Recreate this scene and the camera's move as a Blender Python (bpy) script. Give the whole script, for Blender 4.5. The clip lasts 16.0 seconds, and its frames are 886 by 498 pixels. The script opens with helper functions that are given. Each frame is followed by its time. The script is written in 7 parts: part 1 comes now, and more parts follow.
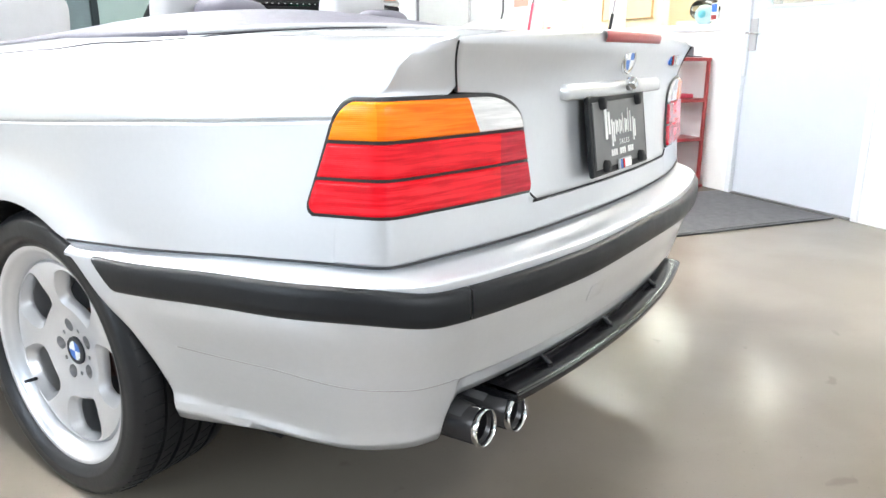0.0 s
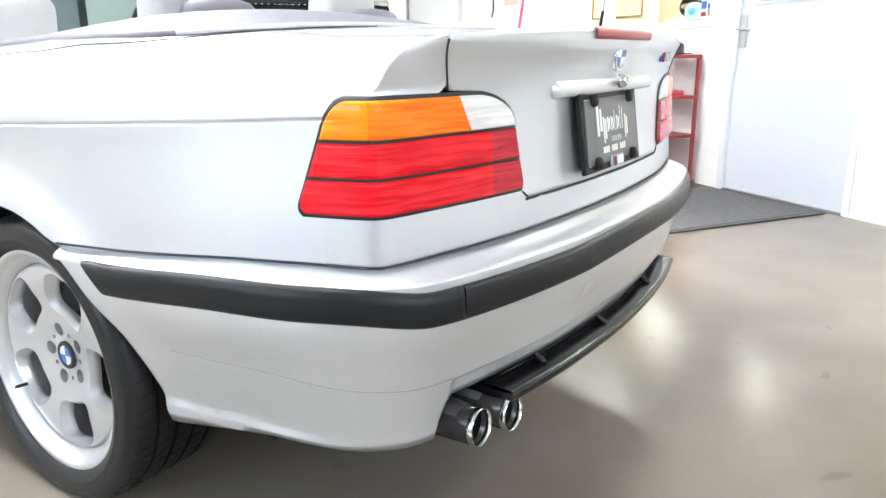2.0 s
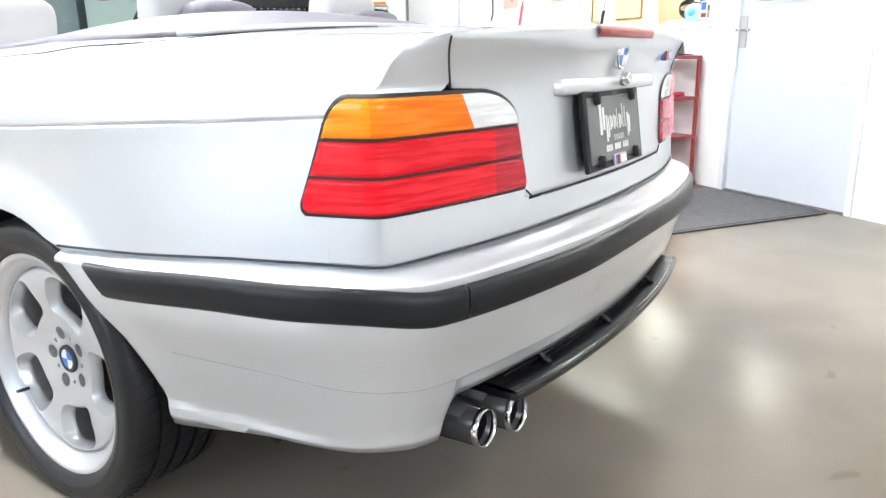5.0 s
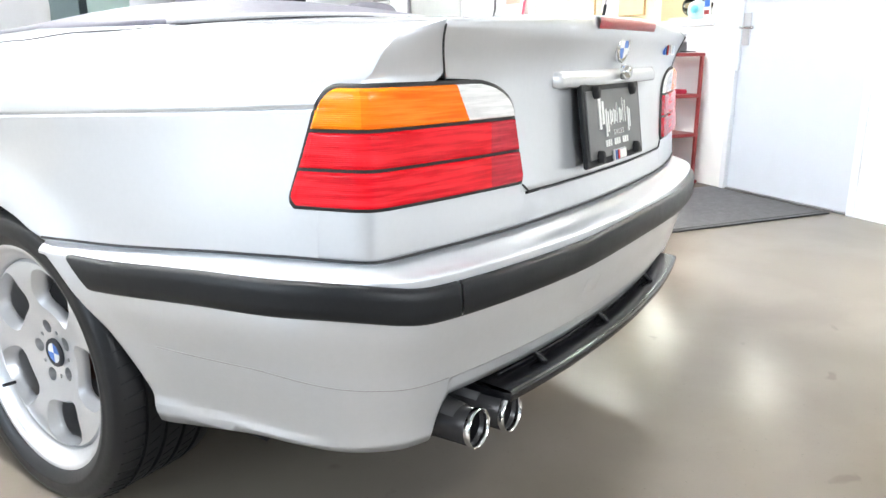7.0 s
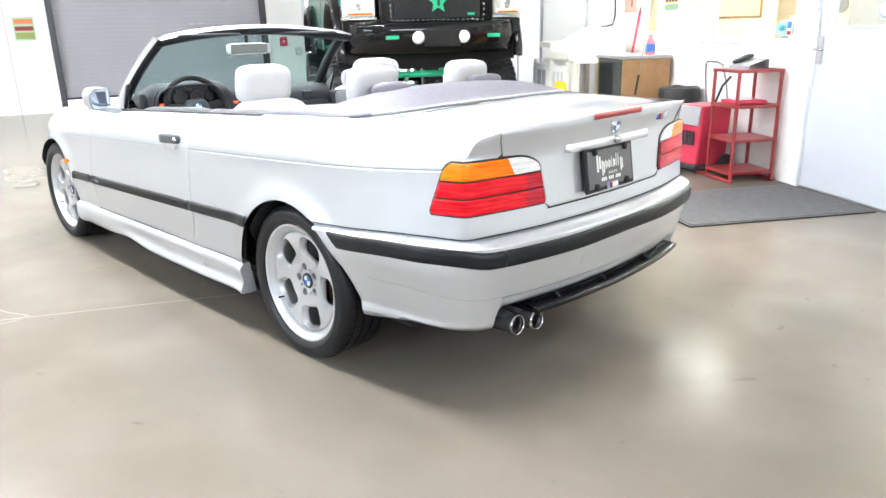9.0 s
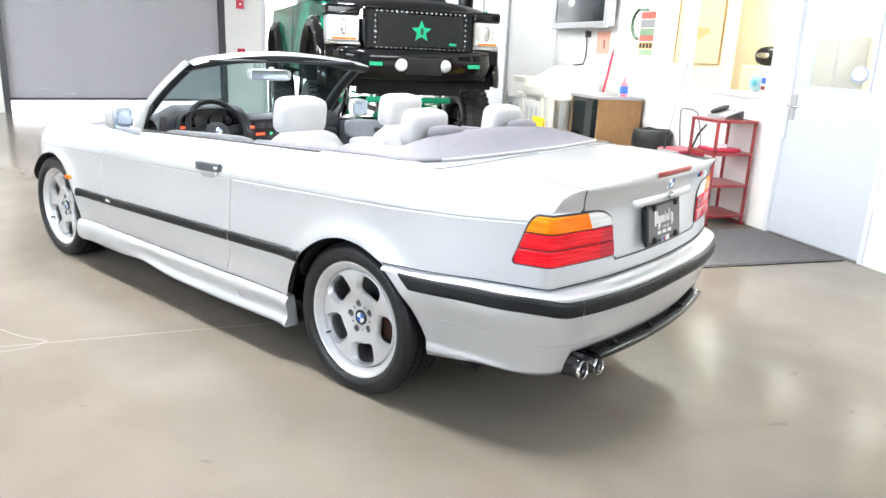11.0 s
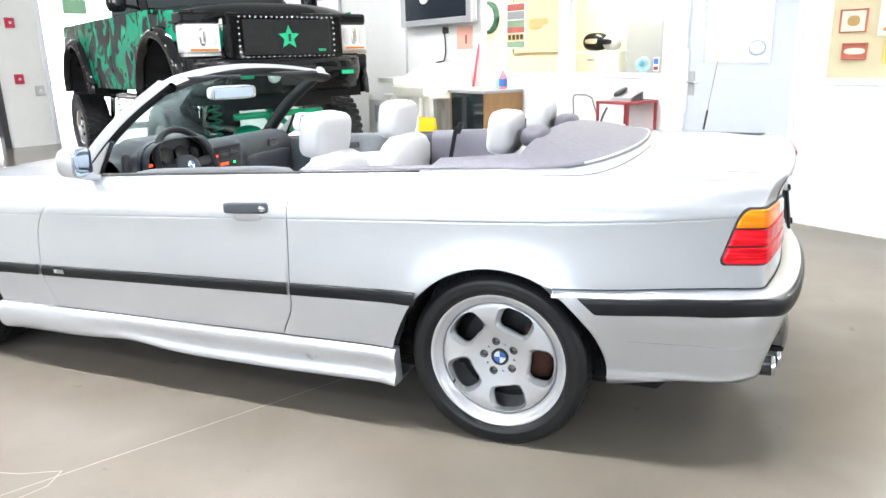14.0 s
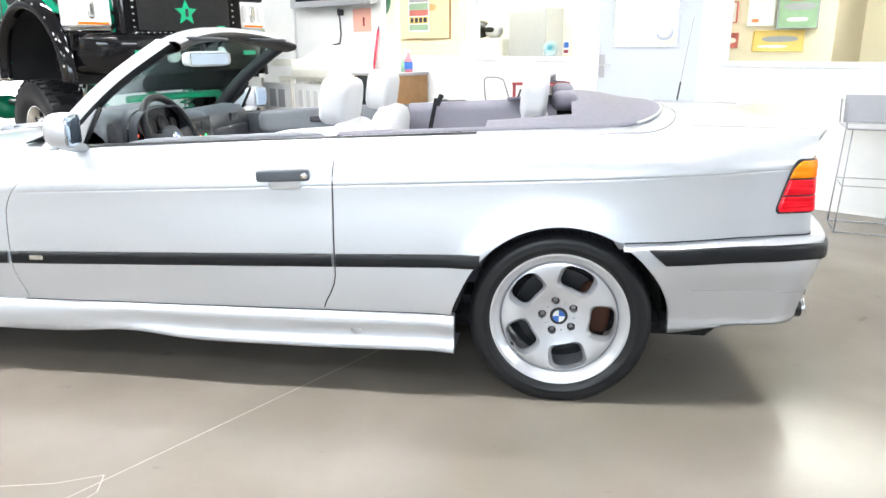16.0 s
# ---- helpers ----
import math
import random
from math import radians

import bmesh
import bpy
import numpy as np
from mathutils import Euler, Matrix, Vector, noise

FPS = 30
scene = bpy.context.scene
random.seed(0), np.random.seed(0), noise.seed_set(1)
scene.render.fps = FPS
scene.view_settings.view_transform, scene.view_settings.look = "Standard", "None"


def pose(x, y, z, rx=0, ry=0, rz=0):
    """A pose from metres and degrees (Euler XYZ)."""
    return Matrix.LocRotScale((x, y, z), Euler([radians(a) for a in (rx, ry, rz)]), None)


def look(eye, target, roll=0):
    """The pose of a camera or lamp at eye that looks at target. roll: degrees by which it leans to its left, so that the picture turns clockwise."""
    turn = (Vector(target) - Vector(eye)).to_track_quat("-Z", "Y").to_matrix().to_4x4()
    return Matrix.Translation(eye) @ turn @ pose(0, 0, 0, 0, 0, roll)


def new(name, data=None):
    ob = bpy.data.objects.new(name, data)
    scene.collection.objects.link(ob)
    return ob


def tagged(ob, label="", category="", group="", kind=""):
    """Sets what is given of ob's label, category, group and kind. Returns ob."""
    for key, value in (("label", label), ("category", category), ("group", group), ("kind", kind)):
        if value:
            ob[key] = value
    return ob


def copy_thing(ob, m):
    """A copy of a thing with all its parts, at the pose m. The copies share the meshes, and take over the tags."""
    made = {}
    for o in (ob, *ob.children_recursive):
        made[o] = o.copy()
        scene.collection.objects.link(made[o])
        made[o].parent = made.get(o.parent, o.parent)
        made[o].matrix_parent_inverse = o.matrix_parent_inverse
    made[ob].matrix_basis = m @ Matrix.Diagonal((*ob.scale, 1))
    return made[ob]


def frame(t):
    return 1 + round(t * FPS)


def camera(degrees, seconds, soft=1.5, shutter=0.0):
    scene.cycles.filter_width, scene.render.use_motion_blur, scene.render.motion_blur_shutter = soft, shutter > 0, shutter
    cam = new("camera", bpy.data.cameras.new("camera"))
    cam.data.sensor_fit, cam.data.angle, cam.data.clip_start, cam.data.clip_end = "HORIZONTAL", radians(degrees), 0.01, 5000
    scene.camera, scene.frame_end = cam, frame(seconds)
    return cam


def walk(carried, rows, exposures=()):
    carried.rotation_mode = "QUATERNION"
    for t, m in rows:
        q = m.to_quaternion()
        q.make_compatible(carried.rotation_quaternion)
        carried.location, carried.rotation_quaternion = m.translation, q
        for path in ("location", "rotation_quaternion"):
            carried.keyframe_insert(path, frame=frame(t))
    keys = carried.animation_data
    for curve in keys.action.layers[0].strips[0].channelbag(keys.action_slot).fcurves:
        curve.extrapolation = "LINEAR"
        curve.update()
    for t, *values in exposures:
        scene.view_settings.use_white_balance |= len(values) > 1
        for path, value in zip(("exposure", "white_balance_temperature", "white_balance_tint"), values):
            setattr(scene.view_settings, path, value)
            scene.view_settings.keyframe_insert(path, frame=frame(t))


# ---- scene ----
cam = camera(63.8, 16.0)
PATH = [
    (0, (1.462, -1.493, 0.921), (0.367, 0.096, 0.392), -0.0),
    (0.5, (1.466, -1.49, 0.92), (0.38, 0.105, 0.391), -0.4),
    (1, (1.461, -1.49, 0.92), (0.377, 0.103, 0.385), -0.3),
    (1.5, (1.46, -1.488, 0.92), (0.379, 0.108, 0.385), -0.3),
    (2, (1.459, -1.488, 0.919), (0.381, 0.111, 0.389), -0.5),
    (2.5, (1.459, -1.488, 0.919), (0.383, 0.113, 0.39), -0.7),
    (3, (1.456, -1.487, 0.919), (0.379, 0.113, 0.389), -0.6),
    (3.5, (1.455, -1.486, 0.917), (0.377, 0.113, 0.39), -0.6),
    (4, (1.458, -1.486, 0.909), (0.378, 0.114, 0.387), -0.7),
    (6.5, (1.442, -1.479, 0.909), (0.359, 0.121, 0.392), -1.1),
    (7, (1.446, -1.455, 0.899), (0.364, 0.142, 0.371), -0.4),
    (7.5, (1.533, -1.526, 0.954), (0.359, 0.013, 0.449), -0.8),
    (8, (1.807, -1.837, 1.158), (0.651, -0.355, 0.476), -0.3),
    (8.5, (2.075, -2.081, 1.236), (0.838, -0.635, 0.622), -1.6),
    (9, (2.309, -2.271, 1.254), (0.946, -0.932, 0.665), -1.4),
    (9.5, (2.361, -2.425, 1.282), (0.998, -1.062, 0.749), -0.5),
    (11.8, (1.551, -2.755, 1.384), (0.455, -1.172, 0.843), 1.2),
    (12, (1.447, -2.786, 1.377), (0.393, -1.172, 0.844), 0.1),
    (12.5, (1.267, -2.823, 1.361), (0.315, -1.154, 0.807), 0.7),
    (13, (1.047, -2.829, 1.354), (0.181, -1.119, 0.785), -0.0),
    (13.5, (0.862, -2.861, 1.343), (0.037, -1.129, 0.777), -0.2),
    (14, (0.667, -2.973, 1.321), (-0.041, -1.178, 0.797), -1.5),
    (14.5, (0.497, -3.059, 1.279), (-0.096, -1.221, 0.76), -1.0),
    (15, (0.317, -3.064, 1.255), (-0.145, -1.19, 0.729), -1.8),
    (15.5, (0.136, -3.079, 1.233), (-0.272, -1.201, 0.681), -0.9),
    (16, (-0.054, -3.153, 1.221), (-0.339, -1.251, 0.673), -0.4),
]
walk(cam, [(t, look(eye, target, roll)) for t, eye, target, roll in PATH], [(0.0, 0.48), (9.7, 0.48), (11.8, 0.38), (16.0, 0.30)])

# ---- world and light ----
world = bpy.data.worlds.new("sky")
scene.world = world
world.use_nodes = True
wn = world.node_tree.nodes
sky = wn.new("ShaderNodeTexSky")
sky.sky_type, sky.sun_disc, sky.sun_elevation, sky.sun_rotation = "NISHITA", False, radians(40), radians(200)
wn["Background"].inputs["Strength"].default_value = 0.12
world.node_tree.links.new(sky.outputs[0], wn["Background"].inputs["Color"])


def lamp(name, m, sx, sy, watts, colour):
    data = bpy.data.lights.new(name, "AREA")
    data.shape, data.size, data.size_y, data.energy, data.color = "RECTANGLE", sx, sy, watts, colour
    ob = new(name, data)
    ob.matrix_world = m
    return ob


# added fill lamp that brightens the car's tail; no known source there
lamp("rear_fill", look((6.85, -2.6, 2.75), (0, -1.2, 0.9)), 4.0, 1.2, 195, (0.90, 0.95, 1.0))
lamp("bay_daylight", look((-1.2, -7.85, 2.75), (-1.2, 0, 0.9)), 5.4, 1.2, 235, (0.74, 0.87, 1.0))


# ---- materials ----
def material(name, colour, rough=0.5, metal=0.0, coat=0.0, grain=0.0, scale=20.0, bump=0.0, dark=None, emit=0.0, alpha=1.0, transmission=0.0, ior=1.45, speck=0.0):
    """A principled material, with two scales of variation in colour and relief."""
    mat = bpy.data.materials.new(name)
    mat.use_nodes = True
    nt = mat.node_tree
    b = nt.nodes["Principled BSDF"]
    b.inputs["Base Color"].default_value = (*colour, 1)
    b.inputs["Roughness"].default_value = rough
    b.inputs["Metallic"].default_value = metal
    b.inputs["Coat Weight"].default_value = coat
    b.inputs["Coat Roughness"].default_value = 0.04
    b.inputs["IOR"].default_value = ior
    b.inputs["Transmission Weight"].default_value = transmission
    b.inputs["Alpha"].default_value = alpha
    if emit:
        b.inputs["Emission Color"].default_value = (*colour, 1)
        b.inputs["Emission Strength"].default_value = emit
    if grain or bump:
        co = nt.nodes.new("ShaderNodeTexCoord")
        n1, n2 = nt.nodes.new("ShaderNodeTexNoise"), nt.nodes.new("ShaderNodeTexNoise")
        n1.inputs["Scale"].default_value, n2.inputs["Scale"].default_value = scale, scale * 0.12
        n1.inputs["Detail"].default_value = 6
        n2.inputs["Detail"].default_value = 4
        for n in (n1, n2):
            nt.links.new(co.outputs["Object"], n.inputs["Vector"])
        mix = nt.nodes.new("ShaderNodeMath")
        mix.operation = "ADD"
        nt.links.new(n1.outputs["Fac"], mix.inputs[0])
        nt.links.new(n2.outputs["Fac"], mix.inputs[1])
        ramp = nt.nodes.new("ShaderNodeMapRange")
        ramp.inputs["From Min"].default_value, ramp.inputs["From Max"].default_value = 0.65, 1.35
        nt.links.new(mix.outputs[0], ramp.inputs["Value"])
        low = dark or tuple(c * (1 - grain) for c in colour)
        mc = nt.nodes.new("ShaderNodeMix")
        mc.data_type = "RGBA"
        mc.inputs[6].default_value, mc.inputs[7].default_value = (*low, 1), (*colour, 1)
        nt.links.new(ramp.outputs[0], mc.inputs[0])
        nt.links.new(mc.outputs[2], b.inputs["Base Color"])
        rr = nt.nodes.new("ShaderNodeMapRange")
        rr.inputs["To Min"].default_value, rr.inputs["To Max"].default_value = min(1, rough * 1.2), rough * 0.85
        nt.links.new(n2.outputs["Fac"], rr.inputs["Value"])
        nt.links.new(rr.outputs[0], b.inputs["Roughness"])
        if bump:
            bp = nt.nodes.new("ShaderNodeBump")
            bp.inputs["Strength"].default_value, bp.inputs["Distance"].default_value = bump, 0.002
            nt.links.new(n1.outputs["Fac"], bp.inputs["Height"])
            nt.links.new(bp.outputs[0], b.inputs["Normal"])
    return mat


def lens(*a, **k):
    """Moulded lamp plastic with fine level ribs."""
    mat = material(*a, **k)
    nt = mat.node_tree
    co, wave, bp = nt.nodes.new("ShaderNodeTexCoord"), nt.nodes.new("ShaderNodeTexWave"), nt.nodes.new("ShaderNodeBump")
    wave.bands_direction = "Z"
    wave.inputs["Scale"].default_value = 110
    bp.inputs["Strength"].default_value, bp.inputs["Distance"].default_value = 0.22, 0.0008
    nt.links.new(co.outputs["Object"], wave.inputs["Vector"])
    nt.links.new(wave.outputs["Fac"], bp.inputs["Height"])
    b = nt.nodes["Principled BSDF"]
    nt.links.new(bp.outputs[0], b.inputs["Normal"])
    # level streaks: highlights on the lens facets put into the base colour
    mp, st, rg, mx = nt.nodes.new("ShaderNodeMapping"), nt.nodes.new("ShaderNodeTexNoise"), nt.nodes.new("ShaderNodeMapRange"), nt.nodes.new("ShaderNodeMix")
    mp.inputs["Scale"].default_value = (9, 9, 160)
    st.inputs["Scale"].default_value, st.inputs["Detail"].default_value = 1.0, 3
    rg.inputs["From Min"].default_value, rg.inputs["From Max"].default_value = 0.40, 0.66
    mx.data_type = "RGBA"
    c = b.inputs["Base Color"].links[0].from_socket
    nt.links.new(co.outputs["Object"], mp.inputs["Vector"])
    nt.links.new(mp.outputs[0], st.inputs["Vector"])
    nt.links.new(st.outputs["Fac"], rg.inputs["Value"])
    nt.links.new(rg.outputs[0], mx.inputs[0])
    nt.links.new(c, mx.inputs[6])
    mx.inputs[7].default_value = (*(tuple(min(1.0, v * 1.25 + 0.015) for v in a[1])), 1)
    nt.links.new(mx.outputs[2], b.inputs["Base Color"])
    return mat


SILVER = material("silver_paint", (0.645, 0.662, 0.695), 0.34, 0.60, 0.85, 0.03, 900)
BLACK_TRIM = material("black_trim", (0.013, 0.0138, 0.0155), 0.40, 0, 0, 0.15, 200, 0.1, ior=1.32)
GLOSS_BLACK = material("gloss_black", (0.010, 0.010, 0.012), 0.22, 0, 0.0, 0.15, 40, ior=1.4)
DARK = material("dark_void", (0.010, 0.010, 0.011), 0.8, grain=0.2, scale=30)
RUBBER = material("tyre_rubber", (0.014, 0.014, 0.0155), 0.40, 0, 0, 0.25, 60, 0.2, ior=1.40)
ALLOY = material("alloy", (0.67, 0.67, 0.685), 0.33, 0.60, 0.3, 0.05, 300)
CHROME = material("chrome", (0.82, 0.82, 0.82), 0.10, 1.0, grain=0.08, scale=80)
STEEL = material("dull_steel", (0.30, 0.30, 0.31), 0.42, 0.9, grain=0.3, scale=60)
RUST = material("rusty_iron", (0.095, 0.036, 0.022), 0.8, 0.3, 0, 0.5, 120, 0.3)
RED_LENS = lens("red_lens", (0.72, 0.004, 0.014), 0.16, 0, 0.32, 0.30, 22, ior=1.15)
RED_REFLECTOR = lens("red_reflector", (0.48, 0.006, 0.022), 0.2, 0, 0.35, 0.45, 60, ior=1.2)
AMBER_SIDE = lens("amber_side", (0.95, 0.25, 0.006), 0.16, 0, 0.32, 0.25, 40, ior=1.15)
AMBER_LENS = lens("amber_lens", (0.93, 0.205, 0.003), 0.16, 0, 0.30, 0.2, 22, dark=(0.90, 0.12, 0.003), ior=1.15)
CLEAR_LENS = lens("clear_lens", (0.72, 0.71, 0.70), 0.2, 0, 1.0, 0.12, 90)
SEAL = material("rubber_seal", (0.015, 0.015, 0.016), 0.5, grain=0.1, scale=90)
VINYL = material("tonneau_vinyl", (0.165, 0.158, 0.19), 0.50, 0, 0, 0.12, 500, 0.25)
LEATHER = material("grey_leather", (0.56, 0.56, 0.57), 0.5, 0, 0, 0.06, 260, 0.2)
DASH = material("dash_plastic", (0.036, 0.040, 0.048), 0.50, 0, 0, 0.1, 400, 0.2, ior=1.35)
DOORCARD = material("door_card", (0.17, 0.175, 0.19), 0.6, 0, 0, 0.08, 260, 0.15)
GLASS = material("glass", (0.86, 0.95, 0.93), 0.02, transmission=1.0, ior=1.05, grain=0.02, scale=3)
SCREEN_GLASS = material("tinted_screen", (0.58, 0.76, 0.74), 0.02, transmission=1.0, ior=1.10, grain=0.02, scale=3)
BRAKE_RED = material("dull_red_lens", (0.36, 0.035, 0.04), 0.3, 0, 0.2, 0.1, 60)
# assumed grey for walls out of view, set to limit bounced light
UNSEEN_WALL_GREY = material("unseen_wall_grey", (0.42, 0.42, 0.415), 0.7, 0, 0, 0.08, 6)
MIRROR = material("mirror_glass", (0.66, 0.78, 0.92), 0.04, 1.0, grain=0.02, scale=5)
WHITE_WALL = material("white_wall_paint", (0.84, 0.84, 0.82), 0.7, 0, 0, 0.05, 12, 0.08)
DOOR_PAINT = material("pale_door_paint", (0.57, 0.605, 0.665), 0.4, 0, 0, 0.03, 8)
FRAME_PAINT = material("frame_paint", (0.72, 0.74, 0.77), 0.4, 0, 0, 0.03, 8)
GREY_ROLL = material("grey_shutter", (0.38, 0.375, 0.41), 0.75, 0.0, 0, 0.08, 6)
CEILING = material("ceiling_white", (0.55, 0.55, 0.545), 0.8, 0, 0, 0.06, 5)
MAT = material("carpet_mat", (0.13, 0.128, 0.132), 0.95, 0, 0, 0.35, 300, 0.6)
BEIGE = material("beige_wall", (0.72, 0.62, 0.46), 0.7, 0, 0, 0.06, 6)
CREAM = material("cream_plastic", (0.82, 0.80, 0.72), 0.5, 0, 0, 0.06, 10)
WOOD = material("oak_laminate", (0.36, 0.20, 0.085), 0.5, 0, 0, 0.3, 14)
RED_METAL = material("red_enamel", (0.30, 0.03, 0.03), 0.4, 0, 0.3, 0.15, 30)
RED_PLASTIC = material("red_plastic", (0.55, 0.03, 0.07), 0.4, 0, 0.2, 0.08, 20)
BLUE_PLASTIC = material("blue_plastic", (0.03, 0.12, 0.5), 0.4, grain=0.08)
YELLOW = material("yellow_plastic", (0.80, 0.55, 0.02), 0.45, grain=0.06)
TRUCK_BLACK = material("truck_black", (0.006, 0.006, 0.007), 0.07, 0, 0.0, 0.1, 12, ior=1.42)
GREEN = material("green_enamel", (0.0, 0.42, 0.20), 0.35, 0, 0.5, 0.1, 30)
PAPER = material("paper", (0.80, 0.80, 0.78), 0.7, grain=0.04, scale=8)
INK = material("ink", (0.03, 0.03, 0.035), 0.6, grain=0.1)
DAYLIGHT = material("bright_outdoors", (0.95, 0.97, 1.0), 0.9, emit=4.0)
TUBE = material("lamp_diffuser", (0.95, 0.975, 1.0), 0.6, emit=122.0)
SCREEN = material("dark_screen", (0.02, 0.025, 0.035), 0.12, grain=0.1)
GREY_PLASTIC = material("grey_plastic", (0.33, 0.33, 0.35), 0.45, grain=0.06)
PRINT_RED = material("muted_red_print", (0.60, 0.16, 0.13), 0.6, grain=0.25, scale=18)
PRINT_YELLOW = material("muted_yellow_print", (0.82, 0.56, 0.17), 0.6, grain=0.2, scale=14)
PRINT_GREEN = material("muted_green_print", (0.30, 0.44, 0.28), 0.6, grain=0.25, scale=16)
ORANGE = material("orange_paint", (0.80, 0.24, 0.10), 0.6, grain=0.05)
BLUE = material("blue_enamel", (0.05, 0.17, 0.55), 0.3, grain=0.04)
GREY_INSERT = material("dark_plate", (0.105, 0.105, 0.105), 0.4, 0, 0.3, 0.1, 60)
DARK_PIPE = material("dark_pipe", (0.030, 0.030, 0.032), 0.42, 0.4, 0, 0.3, 50)
GREY_PLASTIC_DARK = material("dark_grey_plastic", (0.09, 0.10, 0.115), 0.4, grain=0.08, scale=60)
CREAM_GREY = material("pale_grey_plastic", (0.6, 0.6, 0.6), 0.4, grain=0.04, scale=30)
RED_GLOW = material("red_display", (1.0, 0.08, 0.02), 0.5, emit=1.5)
GREEN_GLOW = material("green_light", (0.05, 1.0, 0.2), 0.5, emit=1.5)
PALE_BLUE = material("pale_blue", (0.30, 0.42, 0.72), 0.5, grain=0.05)
DARK_GUIDE = material("dark_guide", (0.07, 0.07, 0.08), 0.5, 0.3, grain=0.15, scale=12)
GREY_LINE = material("grey_line", (0.45, 0.45, 0.46), 0.8, grain=0.1)
PALE_LINE = material("pale_line", (0.35, 0.32, 0.29), 0.6, grain=0.35, scale=9)
DARK_GLASS = material("dark_glass", (0.015, 0.02, 0.022), 0.06, 0, 0, 0.1, 6)
PINK = material("pink_liquid", (0.75, 0.22, 0.28), 0.3, grain=0.05)
PALE_GREEN = material("pale_green", (0.35, 0.62, 0.40), 0.5, grain=0.08)
SILVER_PLASTIC = material("silver_plastic", (0.45, 0.45, 0.47), 0.35, 0.3, grain=0.05)
SALMON = material("salmon_paper", (0.80, 0.42, 0.33), 0.7, grain=0.04)
DARK_GREEN = material("dark_green", (0.03, 0.09, 0.06), 0.4, grain=0.1)
TAN = material("tan_ink", (0.55, 0.34, 0.16), 0.7, grain=0.15, scale=30)
BLUE_GREEN = material("blue_green", (0.10, 0.35, 0.42), 0.5, grain=0.2)
WIRE = material("stool_wire", (0.42, 0.42, 0.44), 0.4, 0.7, grain=0.1)
PRINT_TAN = material("tan_print", (0.60, 0.50, 0.35), 0.7, grain=0.12, scale=7)
GLOBE = material("pale_globe", (0.50, 0.64, 0.68), 0.15, 0, 0.5, 0.5, 16)
DARK_CHROME = material("dark_chrome", (0.035, 0.034, 0.036), 0.25, 0.3, grain=0.2, scale=60)
OLIVE = material("olive_ink", (0.30, 0.33, 0.10), 0.7, grain=0.1)
GRILLE_MESH = material("grille_mesh", (0.010, 0.010, 0.011), 0.55, 0.2, 0, 0.5, 220, 0.6)
OFFICE_TUBE = material("office_diffuser", (1.0, 0.96, 0.90), 0.6, emit=42.0)
LAMP_CLEAR = material("headlamp_lens", (0.86, 0.88, 0.88), 0.14, 0.0, 1.0, 0.12, 14)


def flame_paint():
    mat = material("green_flame_paint", (0.012, 0.012, 0.013), 0.16, ior=1.38)
    nt = mat.node_tree
    b = nt.nodes["Principled BSDF"]
    co, n = nt.nodes.new("ShaderNodeTexCoord"), nt.nodes.new("ShaderNodeTexNoise")
    n.inputs["Scale"].default_value, n.inputs["Detail"].default_value, n.inputs["Distortion"].default_value = 4.6, 5, 0.9
    nt.links.new(co.outputs["Object"], n.inputs["Vector"])
    ramp = nt.nodes.new("ShaderNodeMapRange")
    ramp.inputs["From Min"].default_value, ramp.inputs["From Max"].default_value = 0.485, 0.530
    nt.links.new(n.outputs["Fac"], ramp.inputs["Value"])
    mc = nt.nodes.new("ShaderNodeMix")
    mc.data_type = "RGBA"
    mc.inputs[6].default_value, mc.inputs[7].default_value = (0.008, 0.010, 0.010, 1), (0.0, 0.30, 0.165, 1)
    nt.links.new(ramp.outputs[0], mc.inputs[0])
    nt.links.new(mc.outputs[2], b.inputs["Base Color"])
    return mat


FLAME = flame_paint()


